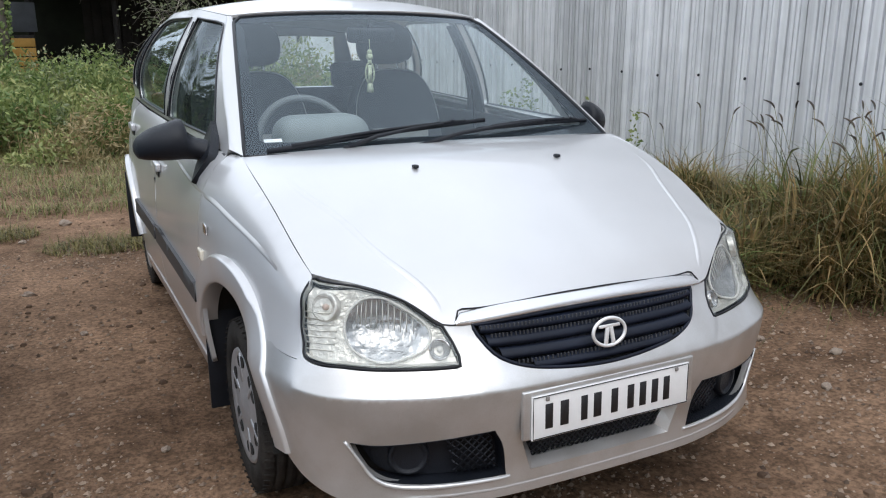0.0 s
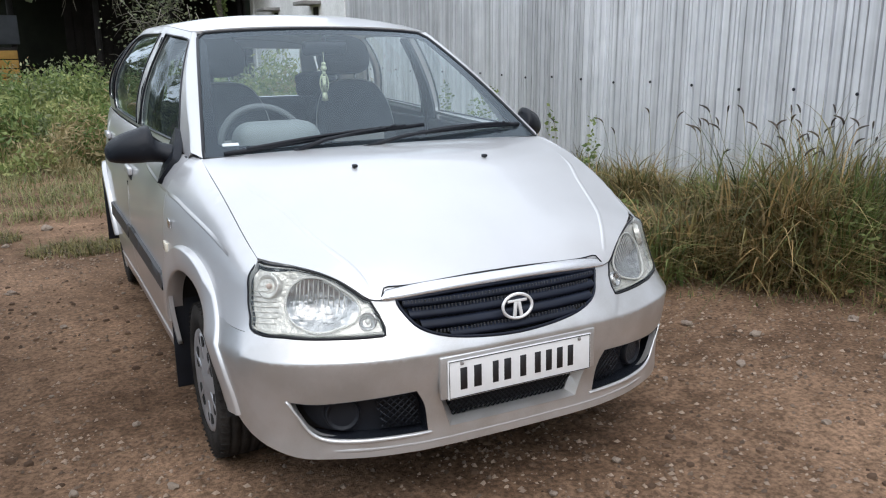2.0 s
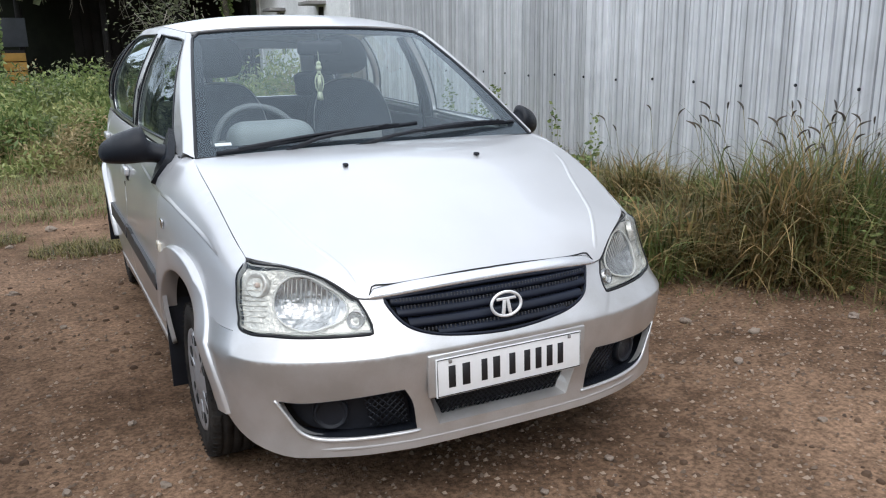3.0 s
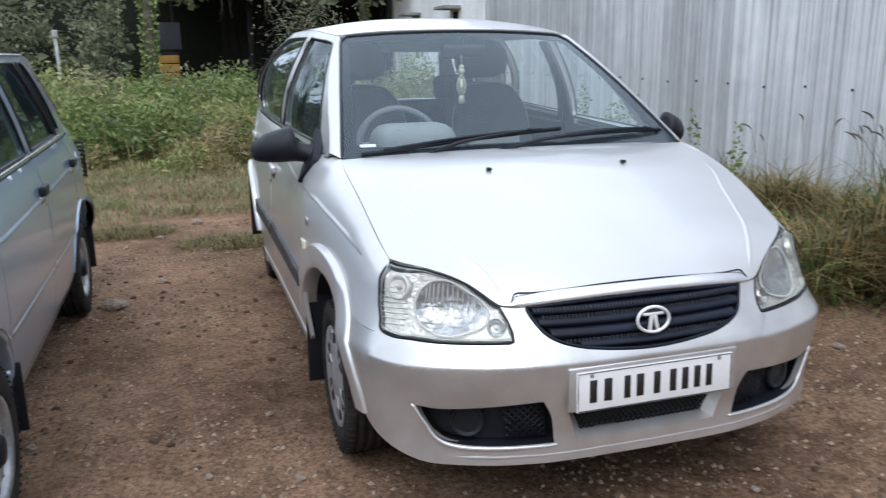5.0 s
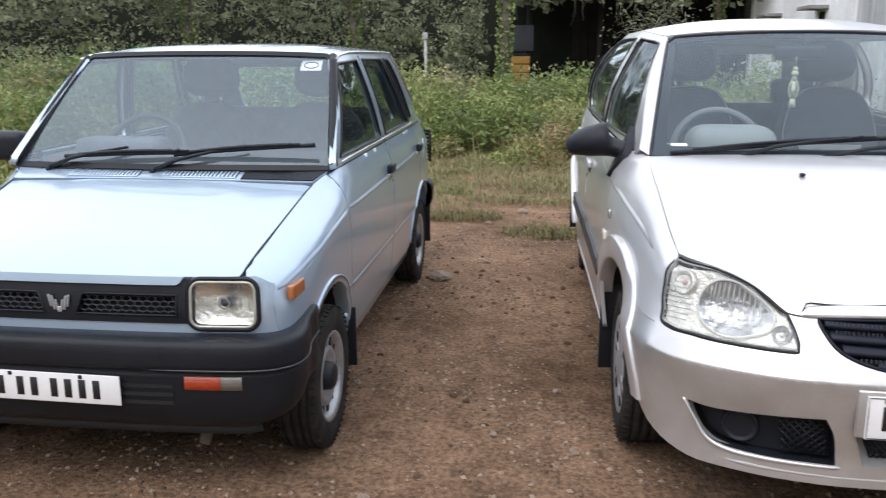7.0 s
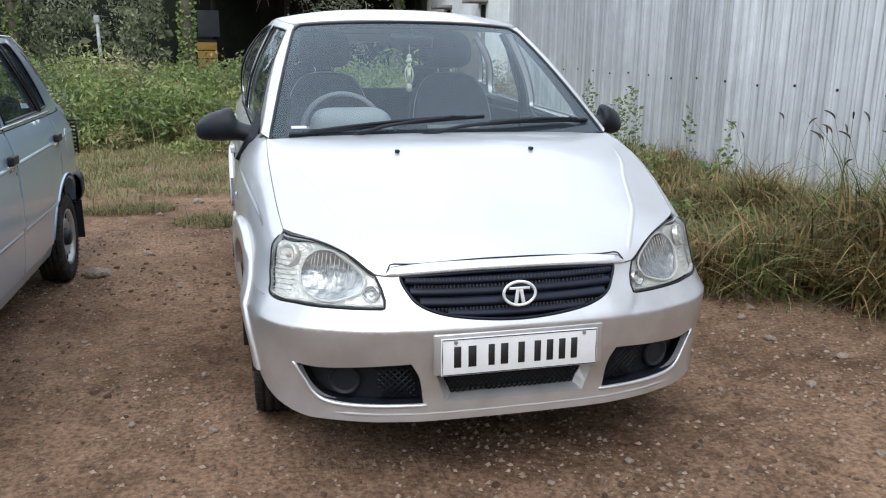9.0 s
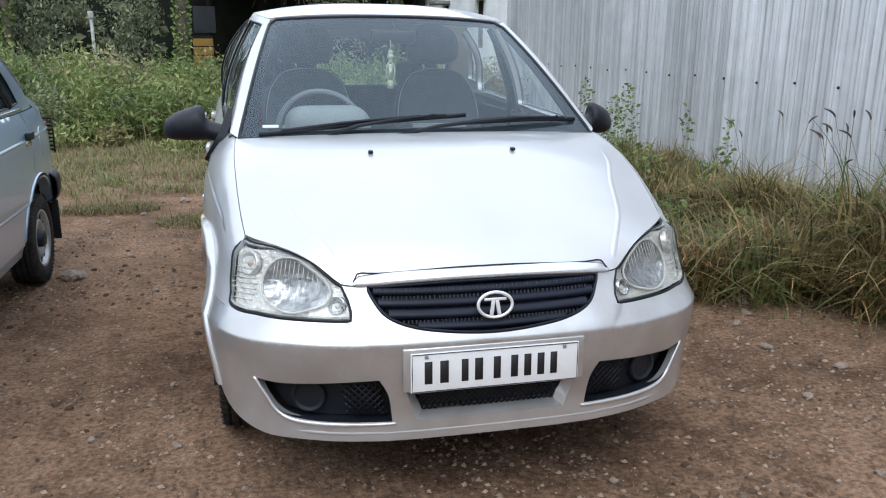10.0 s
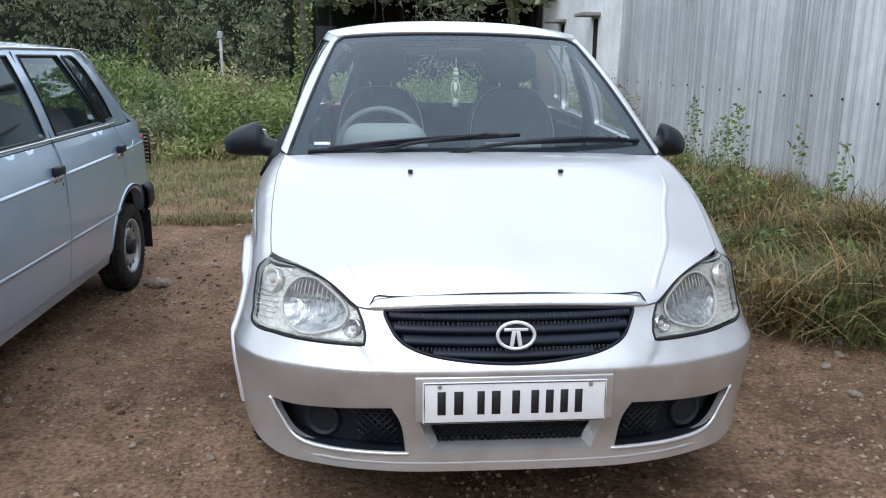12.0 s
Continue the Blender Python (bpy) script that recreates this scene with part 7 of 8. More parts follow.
for sg in (-1, 1):
    zone = ring([(sg * a, b, 1) for a, b in ((0.05, 0.622), (0.36, 0.622), (0.36, 0.682), (0.07, 0.682))], 0.03)
    comb = bmesh.new()
    for j in range(5):
        for i in range(13):
            cx, cz = 0.06 + i * 0.026 + (j % 2) * 0.013, 0.624 + j * 0.0145
            if not inside(np.array([[sg * cx, cz]]), zone)[0]:
                continue
            pts = [Vector(M.nose(sg * cx + 0.0135 * math.cos(a) * 1.0, cz + 0.0088 * math.sin(a))) + Vector((0, 0.004, 0)) for a in np.radians([30, 90, 150, 210, 270, 330])]
            join(comb, tube(pts, 0.002, 4, True))
    part("honeycomb", comb, COMB, grille)
    part("frame", tube([Vector(M.nose(*p)) + Vector((0, -0.004, 0)) for p in zone], 0.004, 5, True), GREY_PLASTIC, grille)
wing_l = part("emblem", box(0.012, 0.006, 0.016, (0, 0, -0.016), 0.002), RIM, grille, "grey winged emblem", pose(0, 0.096, 0.650) @ Matrix.Scale(1.1, 4))
for sg in (-1, 1):
    for k, (dx, hh_) in enumerate(((0.008, 0.030), (0.017, 0.040), (0.026, 0.034))):
        part("emblem_bar", box(0.0055, 0.005, hh_, (sg * dx, 0, -0.004 + 0.006 * k), 0.001, rot=Matrix.Rotation(radians(10 * sg), 4, "Y")), RIM, wing_l)
# headlamps
for sg in (-1, 1):
    lamp = part("headlamp", sheet(lamp_line(sg), M.nose, 0.04, (), 0.02, 0.010), LAMP_GLASS, maruti, "rectangular glass headlamp")
    lamp.visible_shadow = False
    part("bezel", tube([Vector(M.nose(u, v)) + Vector((0, -0.006, 0)) for u, v in lamp_line(sg, 0.006)], 0.007, 6, True), SEAL, lamp, "black lamp bezel")
    part("chrome_rim", tube([Vector(M.nose(u, v)) + Vector((0, -0.010, 0)) for u, v in lamp_line(sg, -0.003)], 0.0045, 6, True), CLEAR_FRAME, lamp, "pale lamp frame")
    s0 = sg * M.way(lamp_c, 0.12, 0.66)

    def bowl(u, v):
        x, y, z = M.nose(u, v)
        q = ((u - s0) / (lamp_w / 2)) ** 2 * 0.5 + ((v - 0.66) / (lamp_h / 2)) ** 2 * 0.5
        return (x, y + 0.04 * (1 - q), z)

    part("reflector", sheet(lamp_line(sg, -0.004), bowl, 0.015, (), 0.01, 0.0), REFLECTOR_WARM, lamp, "bright lamp reflector")
    c = Vector(M.nose(s0, 0.66)) + Vector((0, 0.008, 0))
    part("bulb_shield", turned([(-0.004, 0.0), (-0.004, 0.010), (0.0, 0.013), (0.03, 0.010)], 16), BLACK, lamp, m=Matrix.Translation(c) @ Matrix.Rotation(radians(90), 4, "Z"))
    part("bulb_ring", tube([c + Vector((0.016 * math.cos(a), -0.006, 0.016 * math.sin(a))) for a in np.linspace(0, 6.2832, 21)[:-1]], 0.0018, 4, True), REFLECTOR, lamp)
    fl = bmesh.new()
    for k in range(-7, 8):
        box(0.0018, 0.002, lamp_h * 0.8, (c.x + k * 0.0125, c.y - 0.006 + 0.0006 * k * sg, 0.66), 0.0008, 1, fl)
    part("lens_ribs", fl, LAMP_GLASS, lamp)

# front bumper: thick, with a groove and a deep lower apron
PROF = ((-0.075, 0.545), (-0.05, 0.566), (0.050, 0.572), (0.075, 0.569), (0.085, 0.563), (0.0895, 0.553), (0.0915, 0.530), (0.092, 0.500), (0.090, 0.488), (0.082, 0.482), (0.066, 0.480), (0.064, 0.472), (0.070, 0.468), (0.072, 0.455), (0.068, 0.37), (0.060, 0.318), (0.050, 0.296), (-0.02, 0.285))


def bumper_m(s, o, z):
    a = abs(s)
    x, y = np.interp(a, M.s, M.p[:, 0]), np.interp(a, M.s, M.p[:, 1])
    nx, ny = np.interp(a, M.s, M.n[:, 0]), np.interp(a, M.s, M.n[:, 1])
    o = o * (1 - 0.72 * smooth(0.62, 0.80, a)) if o > 0 else o
    x, y = x + nx * o, y + ny * o
    return (x if s >= 0 else -x, y, z + 0.085 * smooth(0.55, 0.80, a) * (1 - smooth(0.30, 0.45, z)) + 0.03 * smooth(0.66, 0.92, a) * smooth(0.46, 0.49, z))


s_end = M.way(0.70, 0.335, 0.5)
fb = part("front_bumper", strip([[bumper_m(s, o, z) for s in np.linspace(-s_end, s_end, 71)] for o, z in PROF], True, 0.004), GREY_PLASTIC, maruti, "thick black plastic front bumper, dusty")
for sg in (-1, 1):
    part("scuffed_edge", tube([bumper_m(sg * s, 0.0895, 0.4855) for s in np.linspace(0.30, s_end - 0.005, 26)], 0.0032, 5, taper=lambda t: min(1, 0.3 + 3 * t)), COMB_PALE, fb, "scuffed paler edge of the bumper")
for z, o in ((0.428, 0.069), (0.402, 0.068), (0.376, 0.067)):
    for sg in (-1, 1):
        part("slot", strip([[bumper_m(sg * s, o + q, z + dz) for s in np.linspace(0.02, 0.36, 12)] for q, dz in ((0.003, 0.006), (0.0035, -0.006))], False, 0.001), UNDER, fb)
part("apron", strip([[bumper_m(s, o, z) for s in np.linspace(-0.60, 0.60, 41)] for o, z in ((0.045, 0.30), (0.03, 0.265), (0.0, 0.252), (-0.06, 0.25))], True, 0.003), UNDER, fb, "black lower apron")
for sg in (-1, 1):
    s0, s1, s2 = (M.way(v, 0.11, 0.45) for v in (0.392, 0.500, 0.566))
    for a, b, m_, nm in ((s0, s1, ORANGE, "turn_lamp"), (s1 + 0.001, s2, CLEAR_LAMP, "side_lamp")):
        rows = [[bumper_m(sg * s, 0.068 + o, z) for s in np.linspace(a, b, 8)] for o, z in ((0.0, 0.418), (0.006, 0.420), (0.008, 0.440), (0.006, 0.460), (0.0, 0.462))]
        bm = strip(rows)
        bmesh.ops.recalc_face_normals(bm, faces=bm.faces)
        part(nm, bm, m_, fb, "orange turn lamp in the bumper" if m_ is ORANGE else "clear side lamp in the bumper")
plate = part("number_plate", box(0.46, 0.005, 0.092, (0, 0, 0), 0.003), PLATE, maruti, "white number plate with dark characters", pose(-0.020, 0.018, 0.417, 0, 0.8, 0))
bars(plate, "character_bar", 0.41, 0.058, ((0.036, 0.008), (0.036, 0.026), (0.036, 0.008), (0.036, 0.026), (0.036, 0.008), (0.036, 0.008), (0.036, 0.008), (0.036, 0)), -0.003)
for x in (-0.11, 0.11):
    part("bolt", box(0.012, 0.006, 0.012, (x, -0.003, 0.038), 0.003), BLACK, plate)
for x in (-0.33, 0.40):
    part("tow_hook", box(0.035, 0.02, 0.08, (x, 0.16, 0.225), 0.006, rot=Matrix.Rotation(radians(14), 4, "Y")), BARK, maruti, "dirty tow hook under the bumper")

for sg in (-1, 1):
    side = M.flank(sg)

    def shoulder(y):
        return M.edge_z(y) - M.edge_h(y)

    def skin_m(outline, name, label="", lift=0.0, material=BLUE, cell=0.026):
        return part(name, sheet(outline, side, cell, (), 0.015, lift, flip=(sg < 0)), material, maruti, label)

    wing = [(0.165, 0.50, 1), (0.150, 0.60, 1), (0.150, 0.735, 1)] + [(y, M.edge_z(y) - 0.001, 1) for y in np.linspace(0.17, 0.86, 12)] + [(0.868, 0.60, 1), (0.874, 0.30, 1)] + [p for p in arc(MW, MZ + 0.015, 0.325, 5, 148, 22) if p[1] > 0.30]
    wg = skin_m(ring(wing, 0.035), "wing", "pale blue front wing")
    ridge(side, sg, wg, 0.17, 0.868, shoulder, 0.007, BLUE)
    door = [(0.880, 0.295, 1), (0.874, 0.60, 1), (0.868, 0.93, 1)] + [(y, M.edge_z(y) - 0.001, 1) for y in np.linspace(0.92, 1.77, 10)] + [(1.79, 0.6, 1), (1.79, 0.295, 1)]
    fd = skin_m(ring(door, 0.05), "front_door", "pale blue front door")
    ridge(side, sg, fd, 0.876, 1.788, shoulder, 0.007, BLUE)
    ridge(side, sg, fd, 0.885, 1.788, lambda y: 0.505, 0.009, BLUE)
    door = [(1.797, 0.295, 1), (1.797, 0.6, 1)] + [(y, M.edge_z(y) - 0.001, 1) for y in np.linspace(1.80, 2.66, 10)] + [(2.69, 0.85, 1), (2.66, 0.62, 1)] + arc(MR, MZ + 0.015, 0.335, 108, 172, 14) + [(2.40, 0.295, 1)]
    rd = skin_m(ring(door, 0.05), "rear_door", "pale blue rear door")
    ridge(side, sg, rd, 1.80, 2.69, shoulder, 0.007, BLUE)
    ridge(side, sg, rd, 1.80, 2.50, lambda y: 0.505, 0.009, BLUE)
    quarter = [(2.668, 0.61, 1), (2.697, 0.85, 1)] + [(y, M.edge_z(y) - 0.001, 1) for y in np.linspace(2.68, 3.22, 8)] + [(3.235, 0.7, 1), (3.235, 0.45, 1), (3.06, 0.40, 1)] + [p for p in arc(MR, MZ + 0.015, 0.335, 25, 106, 20)]
    qp = skin_m(ring(quarter, 0.05), "quarter_panel", "pale blue rear quarter panel")
    ridge(side, sg, qp, 2.70, 3.22, shoulder, 0.007, BLUE)
    part("sill", sheet(ring([(0.89, 0.235, 1), (0.89, 0.289, 1), (2.40, 0.289, 1), (2.40, 0.235, 1)], 0.06), side, 0.06, (), 0.02, -0.004, sg < 0), BLUE, maruti, "pale blue door sill")
    for y, d in ((1.70, fd), (2.605, rd)):
        p = Vector(side(y, 0.828))
        part("door_handle", box(0.026, 0.105, 0.042, (p.x + sg * 0.012, y, 0.846), 0.008, 2), BLACK, d, "black flap door handle")
        part("handle_cup", box(0.006, 0.098, 0.032, (p.x + sg * 0.002, y, 0.809), 0.002, 1), CHROME, d, "bright handle cup")
        if d is fd:
            part("lock", turned([(0.0, 0.011), (0.004, 0.010), (0.005, 0.0)], 12), BLACK, d, m=Matrix.Translation((p.x + sg * 0.001, y + 0.055, 0.775)))
    flare(side, sg, MW, MZ + 0.015, 0.322, 0.350, 5, 152, 0.007, BLUE, maruti)
    flare(side, sg, MR, MZ + 0.015, 0.328, 0.360, 25, 172, 0.007, BLUE, maruti)
    wheel_well(maruti, sg, MW, MZ, 0.335, 0.42, 0.67)
    wheel_well(maruti, sg, MR, MZ, 0.345, 0.42, 0.67)
    wheel(maruti, sg * 0.628, MW, 0.254, sg, 0.145, 0.158, rim_maruti, "worn black tyre, dusty", 0)
    wheel(maruti, sg * 0.618, MR, 0.254, sg, 0.145, 0.158, rim_maruti, "worn black tyre, dusty", 0)
    for y, x in ((MW + 0.315, 0.635), (MR + 0.34, 0.63)):
        part("mud_flap", box(0.15, 0.012, 0.24, (sg * x, y, 0.29), 0.004), BLACK, maruti, "black rubber mud flap")
    p = Vector(side(0.235, 0.675))
    part("side_repeater", box(0.018, 0.105, 0.042, (p.x + sg * 0.006, 0.235, 0.678), 0.004, 2, rot=Matrix.Rotation(radians(-4 * sg), 4, "Z")), AMBER, maruti, "amber side repeater lamp")
    if sg > 0:
        part("fuel_flap", sheet(ring([(2.86, 0.82), (2.90, 0.855), (3.0, 0.855), (3.04, 0.82), (3.04, 0.74), (3.0, 0.70), (2.90, 0.70), (2.86, 0.74)], 0.03), side, 0.05, (), 0.004, 0.003, False), BLUE, maruti, "pale blue fuel filler flap")

# windscreen
MTOP = 1.325


def screen_m(a, b):
    u, t = a / 0.6, b / 0.6
    k = 1 - u * u
    return (u * (0.632 + (0.54 - 0.632) * t), 0.895 + (MTOP - 0.895) * t - 0.035 * k, 0.952 + (1.362 - 0.952) * t + 0.010 * k * t + 0.012 * math.sin(math.pi * max(0, min(1, t))))


full = ring([(-0.597, 0.0, 1), (0.597, 0.0, 1), (0.596, 0.57), (0.572, 0.597), (0, 0.6), (-0.572, 0.597), (-0.596, 0.57)], 0.04)
ws = part("windscreen", sheet(full, screen_m, 0.05, (), 0.004), HAZED, maruti, "clear windscreen")
ws.visible_shadow = False
part("seal", sheet(shrink(full, -0.014), screen_m, 0.02, [shrink(full, 0.011)], 0.01, 0.006), SEAL, ws, "black rubber windscreen seal")
st = part("sticker", box(0.088, 0.002, 0.058, (0, 0, 0), 0.002), PLATE, ws, "white sticker with a dark ring on the windscreen", pose(0.455, 1.298, 1.325, -46))
part("sticker_ring", tube([(0.030 * math.cos(a), -0.001, 0.017 * math.sin(a)) for a in np.linspace(0, 6.2832, 25)[:-1]], 0.003, 4, True), INK, st)
# scuttle with two vents
def scuttle(x, y):
    return (x, y, 0.918 + (y - 0.79) * 0.30 - 0.004 * (x / 0.6) ** 2)


v_lines = [np.array([(a, 0.805), (b_, 0.805), (b_, 0.872), (a, 0.872)]) for a, b_ in ((-0.375, -0.095), (-0.005, 0.288))]
cow = part("scuttle", sheet(ring([(-0.585, 0.79, 1), (0.585, 0.79, 1), (0.625, 0.90, 1), (0.0, 0.868), (-0.625, 0.90, 1)], 0.04), scuttle, 0.05, v_lines, 0.02), BLUE, maruti, "pale blue scuttle panel with two vents")
part("scuttle_cover", sheet(ring([(0.31, 0.80, 1), (0.583, 0.80, 1), (0.618, 0.893, 1), (0.31, 0.874, 1)], 0.04), scuttle, 0.05, (), 0.01, 0.004), BLACK, cow, "matt black end of the scuttle")
for v in v_lines:
    vent = part("air_vent", sheet(v, scuttle, 0.05, (), 0.01, -0.012), UNDER, cow)
    a, b_ = v[0][0], v[1][0]
    for k in range(19):
        x = a + (b_ - a) * (k + 0.5) / 19
        z = scuttle(x, 0.838)[2]
        part("fin", box(0.0085, 0.060, 0.008, (0, 0, 0), 0.001, 1, rot=Matrix.Translation((x, 0.840, z + 0.002)) @ Matrix.Rotation(radians(16.7), 4, "X")), BLUE, vent)
    for y in (0.808, 0.869):
        part("vent_frame", box(b_ - a, 0.010, 0.007, ((a + b_) / 2, y, scuttle(0.2, y)[2] + 0.001), 0.002), BLUE, vent)
wiper(maruti, (-0.485, 0.862, 0.945), (-0.17, 0.905, 1.012), (-0.42, 0.878, 0.985), (0.135, 0.888, 1.005), (0, -0.008, 0.011))
wiper(maruti, (-0.053, 0.848, 0.944), (0.30, 0.915, 1.022), (0.02, 0.885, 0.995), (0.57, 0.905, 1.035), (0, -0.008, 0.011))

m_half = curve((1.2, 0.535), (1.33, 0.545), (1.8, 0.558), (2.4, 0.552), (2.78, 0.53))
m_edge = curve((1.2, 1.35), (1.33, 1.366), (1.6, 1.382), (2.4, 1.382), (2.78, 1.36))
m_mid = curve((1.28, 1.378), (1.5, 1.412), (1.9, 1.424), (2.4, 1.418), (2.78, 1.392))


def roof_m(x, y):
    k = min(1.2, abs(x) / m_half(y))
    return (x, y, m_mid(y) - (m_mid(y) - m_edge(y)) * k**3.5)


front_line = [(x, MTOP + 0.006 - 0.035 * (1 - (x / 0.545) ** 2)) for x in np.linspace(-0.54, 0.54, 21)]
roof_line = front_line + [(m_half(y), y) for y in np.linspace(1.37, 2.74, 18)] + [(x, 2.775) for x in np.linspace(0.5, -0.5, 13)] + [(-m_half(y), y) for y in np.linspace(2.74, 1.37, 18)]
part("roof", sheet(np.array(roof_line), roof_m, 0.06, (), 0.012), BLUE, maruti, "pale blue roof")
for sg in (-1, 1):

    def house_m(y, z):
        zt, xe = M.edge_z(max(1.0, y)), M.edge_x(max(1.0, y))
        zr, xr = m_edge(max(1.33, y)), m_half(max(1.33, min(2.78, y)))
        t = (z - zt) / (zr - zt)
        return (sg * (xe - 0.004 + (xr - xe + 0.004) * t + 0.012 * math.sin(math.pi * min(1, max(0, t)))), y, z)

    w1 = ring([(0.955, 0.985, 1), (1.285, 1.315), (1.325, 1.335, 1), (1.63, 1.348, 1), (1.735, 0.988, 1)], 0.04)
    w2 = ring([(1.845, 0.990, 1), (1.735, 1.350, 1), (2.18, 1.350, 1), (2.50, 0.998, 1)], 0.04)
    w3 = ring([(2.555, 1.0, 1), (2.255, 1.345, 1), (2.42, 1.335), (2.60, 1.16), (2.70, 1.01, 1)], 0.04)
    o = ring([(0.872, 0.955, 1), (0.885, 0.985, 1), (1.30, 1.358, 1)] + [(y, m_edge(y) - 0.003, 1) for y in np.linspace(1.36, 2.55, 12)] + [(2.66, 1.30, 1), (2.92, 1.08, 1), (3.0, 0.966, 1)] + [(y, M.edge_z(y) + 0.003, 1) for y in np.linspace(2.95, 0.95, 22)], 0.05)
    fr = part("window_frame", sheet(o, house_m, 0.06, [w1, w2, w3], 0.025, 0, sg < 0), BLUE, maruti, "pale blue window frames and pillars")
    for k, w in enumerate((w1, w2, w3)):
        g = part("side_window", sheet(shrink(w, 0.003), house_m, 0.1, (), 0.004, -0.008, sg < 0), DARK_SIDE, maruti, "side window")
        g.visible_shadow = False
        part("seal", tube([Vector(house_m(*p)) for p in shrink(w, 0.002)], 0.007, 5, True), SEAL, g)
    part("window_bar", tube([Vector(house_m(y, z)) + Vector((sg * 0.0, 0, 0)) for y, z in ((2.245, 1.345), (2.38, 1.17), (2.525, 0.998))], 0.012, 6), SEAL, fr)
    part("sill_trim", tube([Vector(house_m(y, M.edge_z(y) + 0.018)) + Vector((sg * 0.004, 0, 0)) for y in np.linspace(0.95, 2.72, 14)], 0.006, 5), TRIM, fr, "bright trim along the window sill")
    part("drip_rail", tube([Vector(house_m(y, z)) + Vector((sg * 0.008, 0, 0.004)) for y, z in ([]) + [(1.29, 1.345), (1.36, 1.362)] + [(y, m_edge(y) - 0.004) for y in np.linspace(1.5, 2.5, 7)] + [(2.64, 1.315), (2.90, 1.09)]], 0.006, 5), TRIM, fr, "bright drip rail")
    part("door_gap", tube([Vector(house_m(y, z)) + Vector((sg * 0.001, 0, 0)) for y, z in ((1.795, 0.965), (1.685, 1.365))], 0.004, 5), SEAL, fr)
    rows = []
    for t in np.linspace(0.0, 1.0, 14):
        p = Vector(screen_m(sg * 0.597, t * 0.598))
        q = Vector(house_m(0.885 + (1.315 - 0.885) * t, 0.97 + (1.362 - 0.97) * t))
        c = p.lerp(q, 0.5) + Vector((sg * 0.004, -0.003, 0.002))
        rows.append([p, c, q])
    bm = strip(rows)
    bmesh.ops.recalc_face_normals(bm, faces=bm.faces)
    pl = part("windscreen_pillar", bm, BLUE, maruti, "pale blue windscreen pillar")
    part("seal", tube([r[0].lerp(r[1], 0.6) for r in rows], 0.018 if sg > 0 else 0.011, 8), SEAL, pl)


# tail
TAIL_Y = curve((0.45, 3.275), (0.90, 3.262), (0.95, 3.235), (1.0, 3.08), (1.08, 2.97), (1.30, 2.735), (1.4, 2.66))


def tail_m(x, z):
    return (x, TAIL_Y(z) - 0.02 * (abs(x) / 0.6) ** 3, z)


g_line = ring([(-0.48, 1.0, 1), (0.48, 1.0, 1), (0.43, 1.32, 1), (-0.43, 1.32, 1)], 0.06)
part("hatch", sheet(ring([(-0.62, 0.5, 1), (0.62, 0.5, 1), (0.63, 0.95, 1), (0.53, 1.375, 1), (-0.53, 1.375, 1), (-0.63, 0.95, 1)], 0.08), tail_m, 0.08, [g_line], 0.03, 0, True), BLUE, maruti, "pale blue hatch door")
rg = part("rear_window", sheet(shrink(g_line, 0.003), tail_m, 0.1, (), 0.004, 0, True), WINDSCREEN, maruti, "clear rear window")
rg.visible_shadow = False
for sg in (-1, 1):
    tl = part("tail_lamp", box(0.15, 0.05, 0.18, (sg * 0.585, 3.225, 0.78), 0.02, 2), RED, maruti, "red tail lamp behind a black guard")
    for k in range(9):
        part("guard_bar", tube([(sg * 0.50, 3.275, 0.69 + k * 0.024), (sg * 0.68, 3.27, 0.69 + k * 0.024), (sg * 0.695, 3.21, 0.69 + k * 0.024)], 0.007, 5), BLACK, tl)
    for x, y in ((0.68, 3.27), (0.695, 3.21)):
        part("guard_bar", tube([(sg * x, y, 0.68), (sg * x, y, 0.89)], 0.005, 4), BLACK, tl)
rows = []
for o, z in ((-0.03, 0.585), (0.014, 0.583), (0.034, 0.560), (0.040, 0.535), (0.040, 0.47), (0.026, 0.43), (-0.03, 0.41)):
    row = []
    for s in np.linspace(M.way(0.69, 2.985, 0.5), M.s[-1], 16):
        x, y = np.interp(s, M.s, M.p[:, 0]), np.interp(s, M.s, M.p[:, 1])
        nx, ny = np.interp(s, M.s, M.n[:, 0]), np.interp(s, M.s, M.n[:, 1])
        row.append((x + nx * o, y + ny * o, z))
    rows.append(row + [(-x, y, z) for x, y, z in row[-2::-1]])
part("rear_bumper", strip(rows, True, 0.004), GREY_PLASTIC, maruti, "black plastic rear bumper")
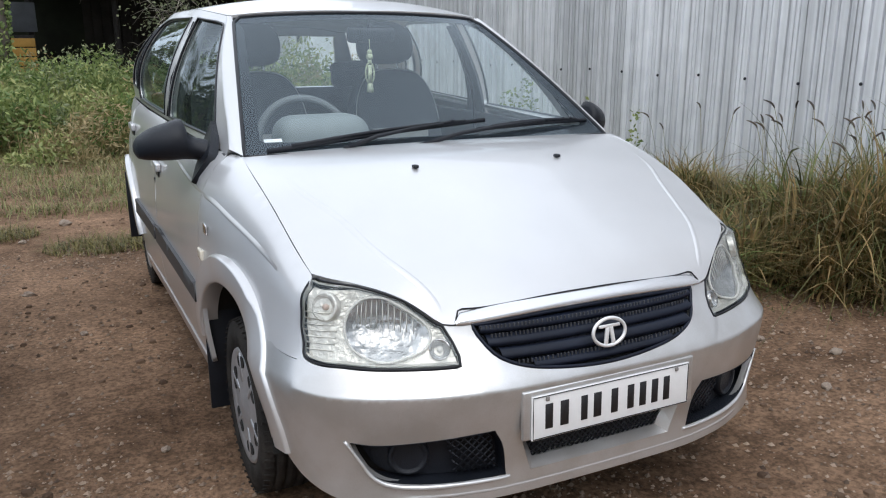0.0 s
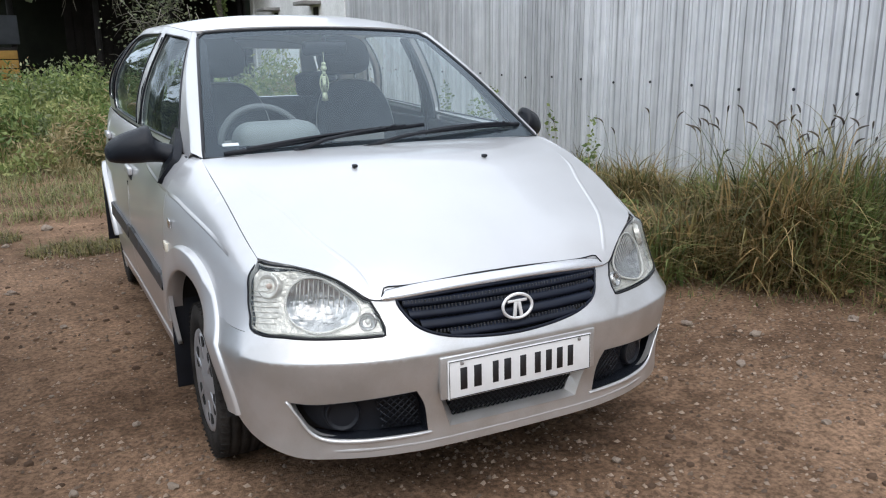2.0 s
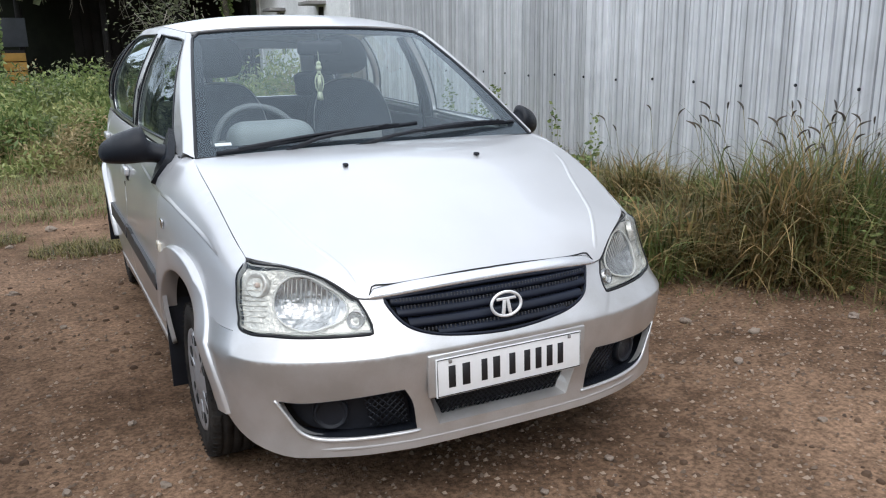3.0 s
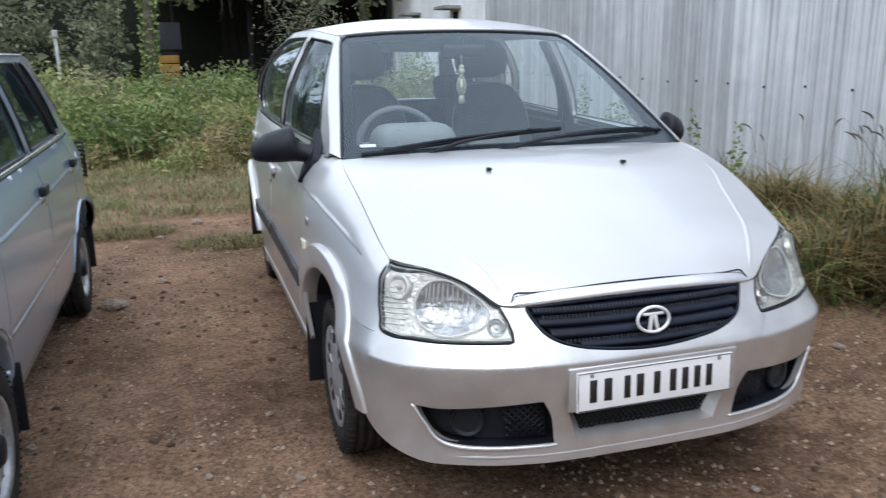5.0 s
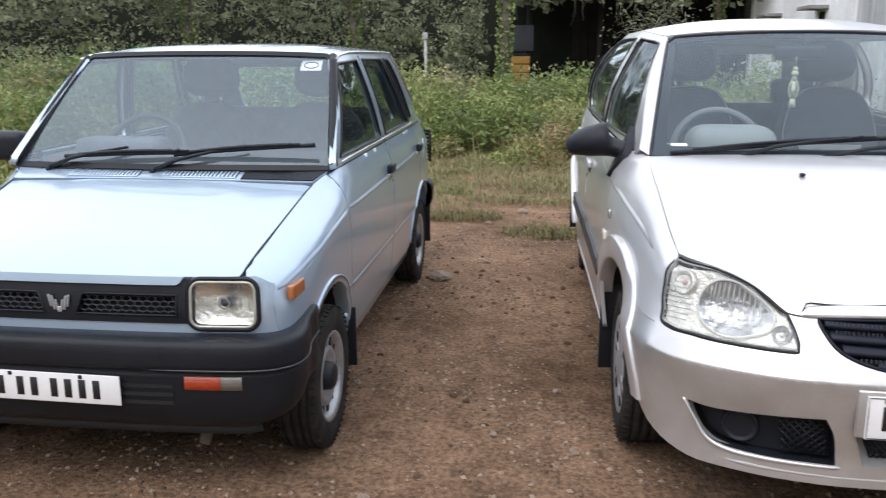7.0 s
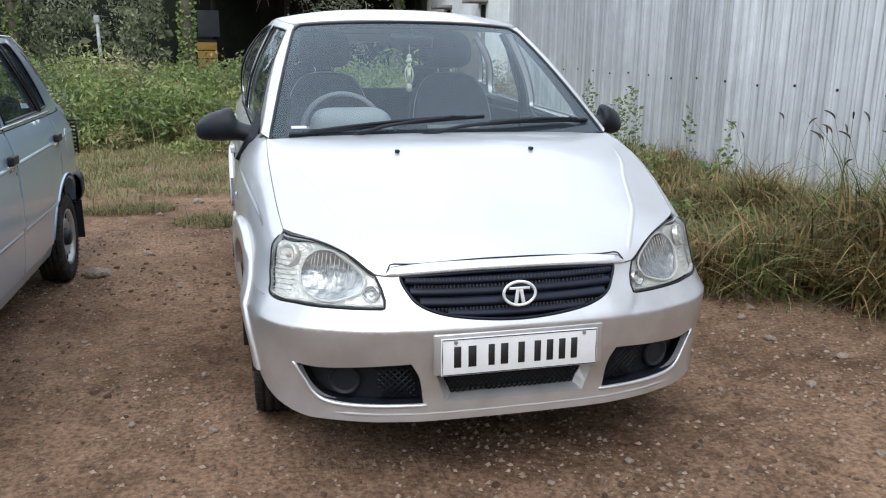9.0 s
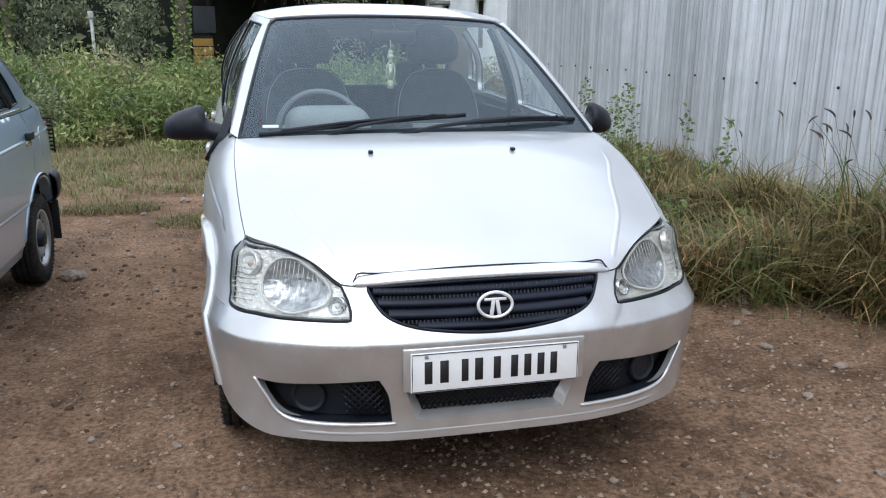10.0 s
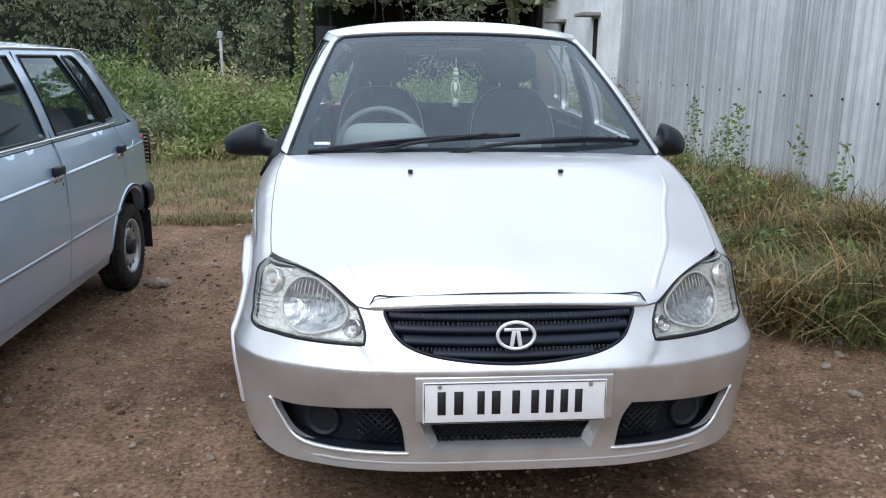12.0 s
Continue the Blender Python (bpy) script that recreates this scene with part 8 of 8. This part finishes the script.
part("underbody", box(0.92, 2.9, 0.26, (0, 1.72, 0.35), 0.04), UNDER, maruti)
# mirror on the driver's side only
dm = part("door_mirror", box(0.16, 0.08, 0.12, (-0.75, 1.02, 1.01), 0.039, 5), BLACK, maruti, "black door mirror")
part("mirror_arm", tube([(-0.69, 1.03, 0.985), (-0.63, 1.04, 0.975)], 0.02), BLACK, dm)
part("mirror_glass", box(0.12, 0.004, 0.09, (-0.75, 1.058, 1.01), 0.001), CHROME, dm)
# interior
BLUE_SEAT = mat("dark_blue_grey_cloth", (0.10, 0.11, 0.125), 0.9, 0, 0.25, 14, 0.3, 400)
part("floor_tub", box(1.16, 1.9, 0.10, (0, 1.9, 0.40), 0.03), DASH_DARK, maruti)
part("bulkhead", box(1.1, 0.04, 0.5, (0, 0.93, 0.68)), UNDER, maruti)
part("dashboard", box(1.16, 0.34, 0.16, (0, 1.10, 0.90), 0.04, 3), DASH_DARK, maruti, "dark dashboard")
part("instrument_hood", box(0.36, 0.16, 0.10, (-0.33, 1.16, 0.985), 0.035, 3), BLUE_SEAT, maruti, "grey instrument hood")
steering(maruti, -0.33, 1.33, 0.945, 0.185, 30, DASH_DARK, "dark steering wheel")
seat(maruti, -0.30, 1.66, 0.46, BLUE_SEAT, BLUE_SEAT, 0.56, 14)
seat(maruti, 0.30, 1.66, 0.46, BLUE_SEAT, BLUE_SEAT, 0.56, 14)
part("rear_seat", box(1.10, 0.15, 0.56, (0, 2.50, 0.80), 0.06, 4, rot=Matrix.Rotation(radians(-14), 4, "X")), BLUE_SEAT, maruti, "dark rear bench")
part("rear_cushion", box(1.10, 0.44, 0.16, (0, 2.28, 0.52), 0.05, 3), BLUE_SEAT, maruti)
for sg in (-1, 1):
    part("door_trim", box(0.025, 1.7, 0.5, (sg * 0.625, 1.80, 0.70), 0.01), DASH_DARK, maruti)
part("roof_lining", sheet(np.array([(x * 0.93, 1.38 + (y - 1.38) * 0.96) for x, y in roof_line]), lambda x, y: (x, y, roof_m(x, y)[2] - 0.025), 0.15, (), 0.004), SEAT_LIGHT, maruti)
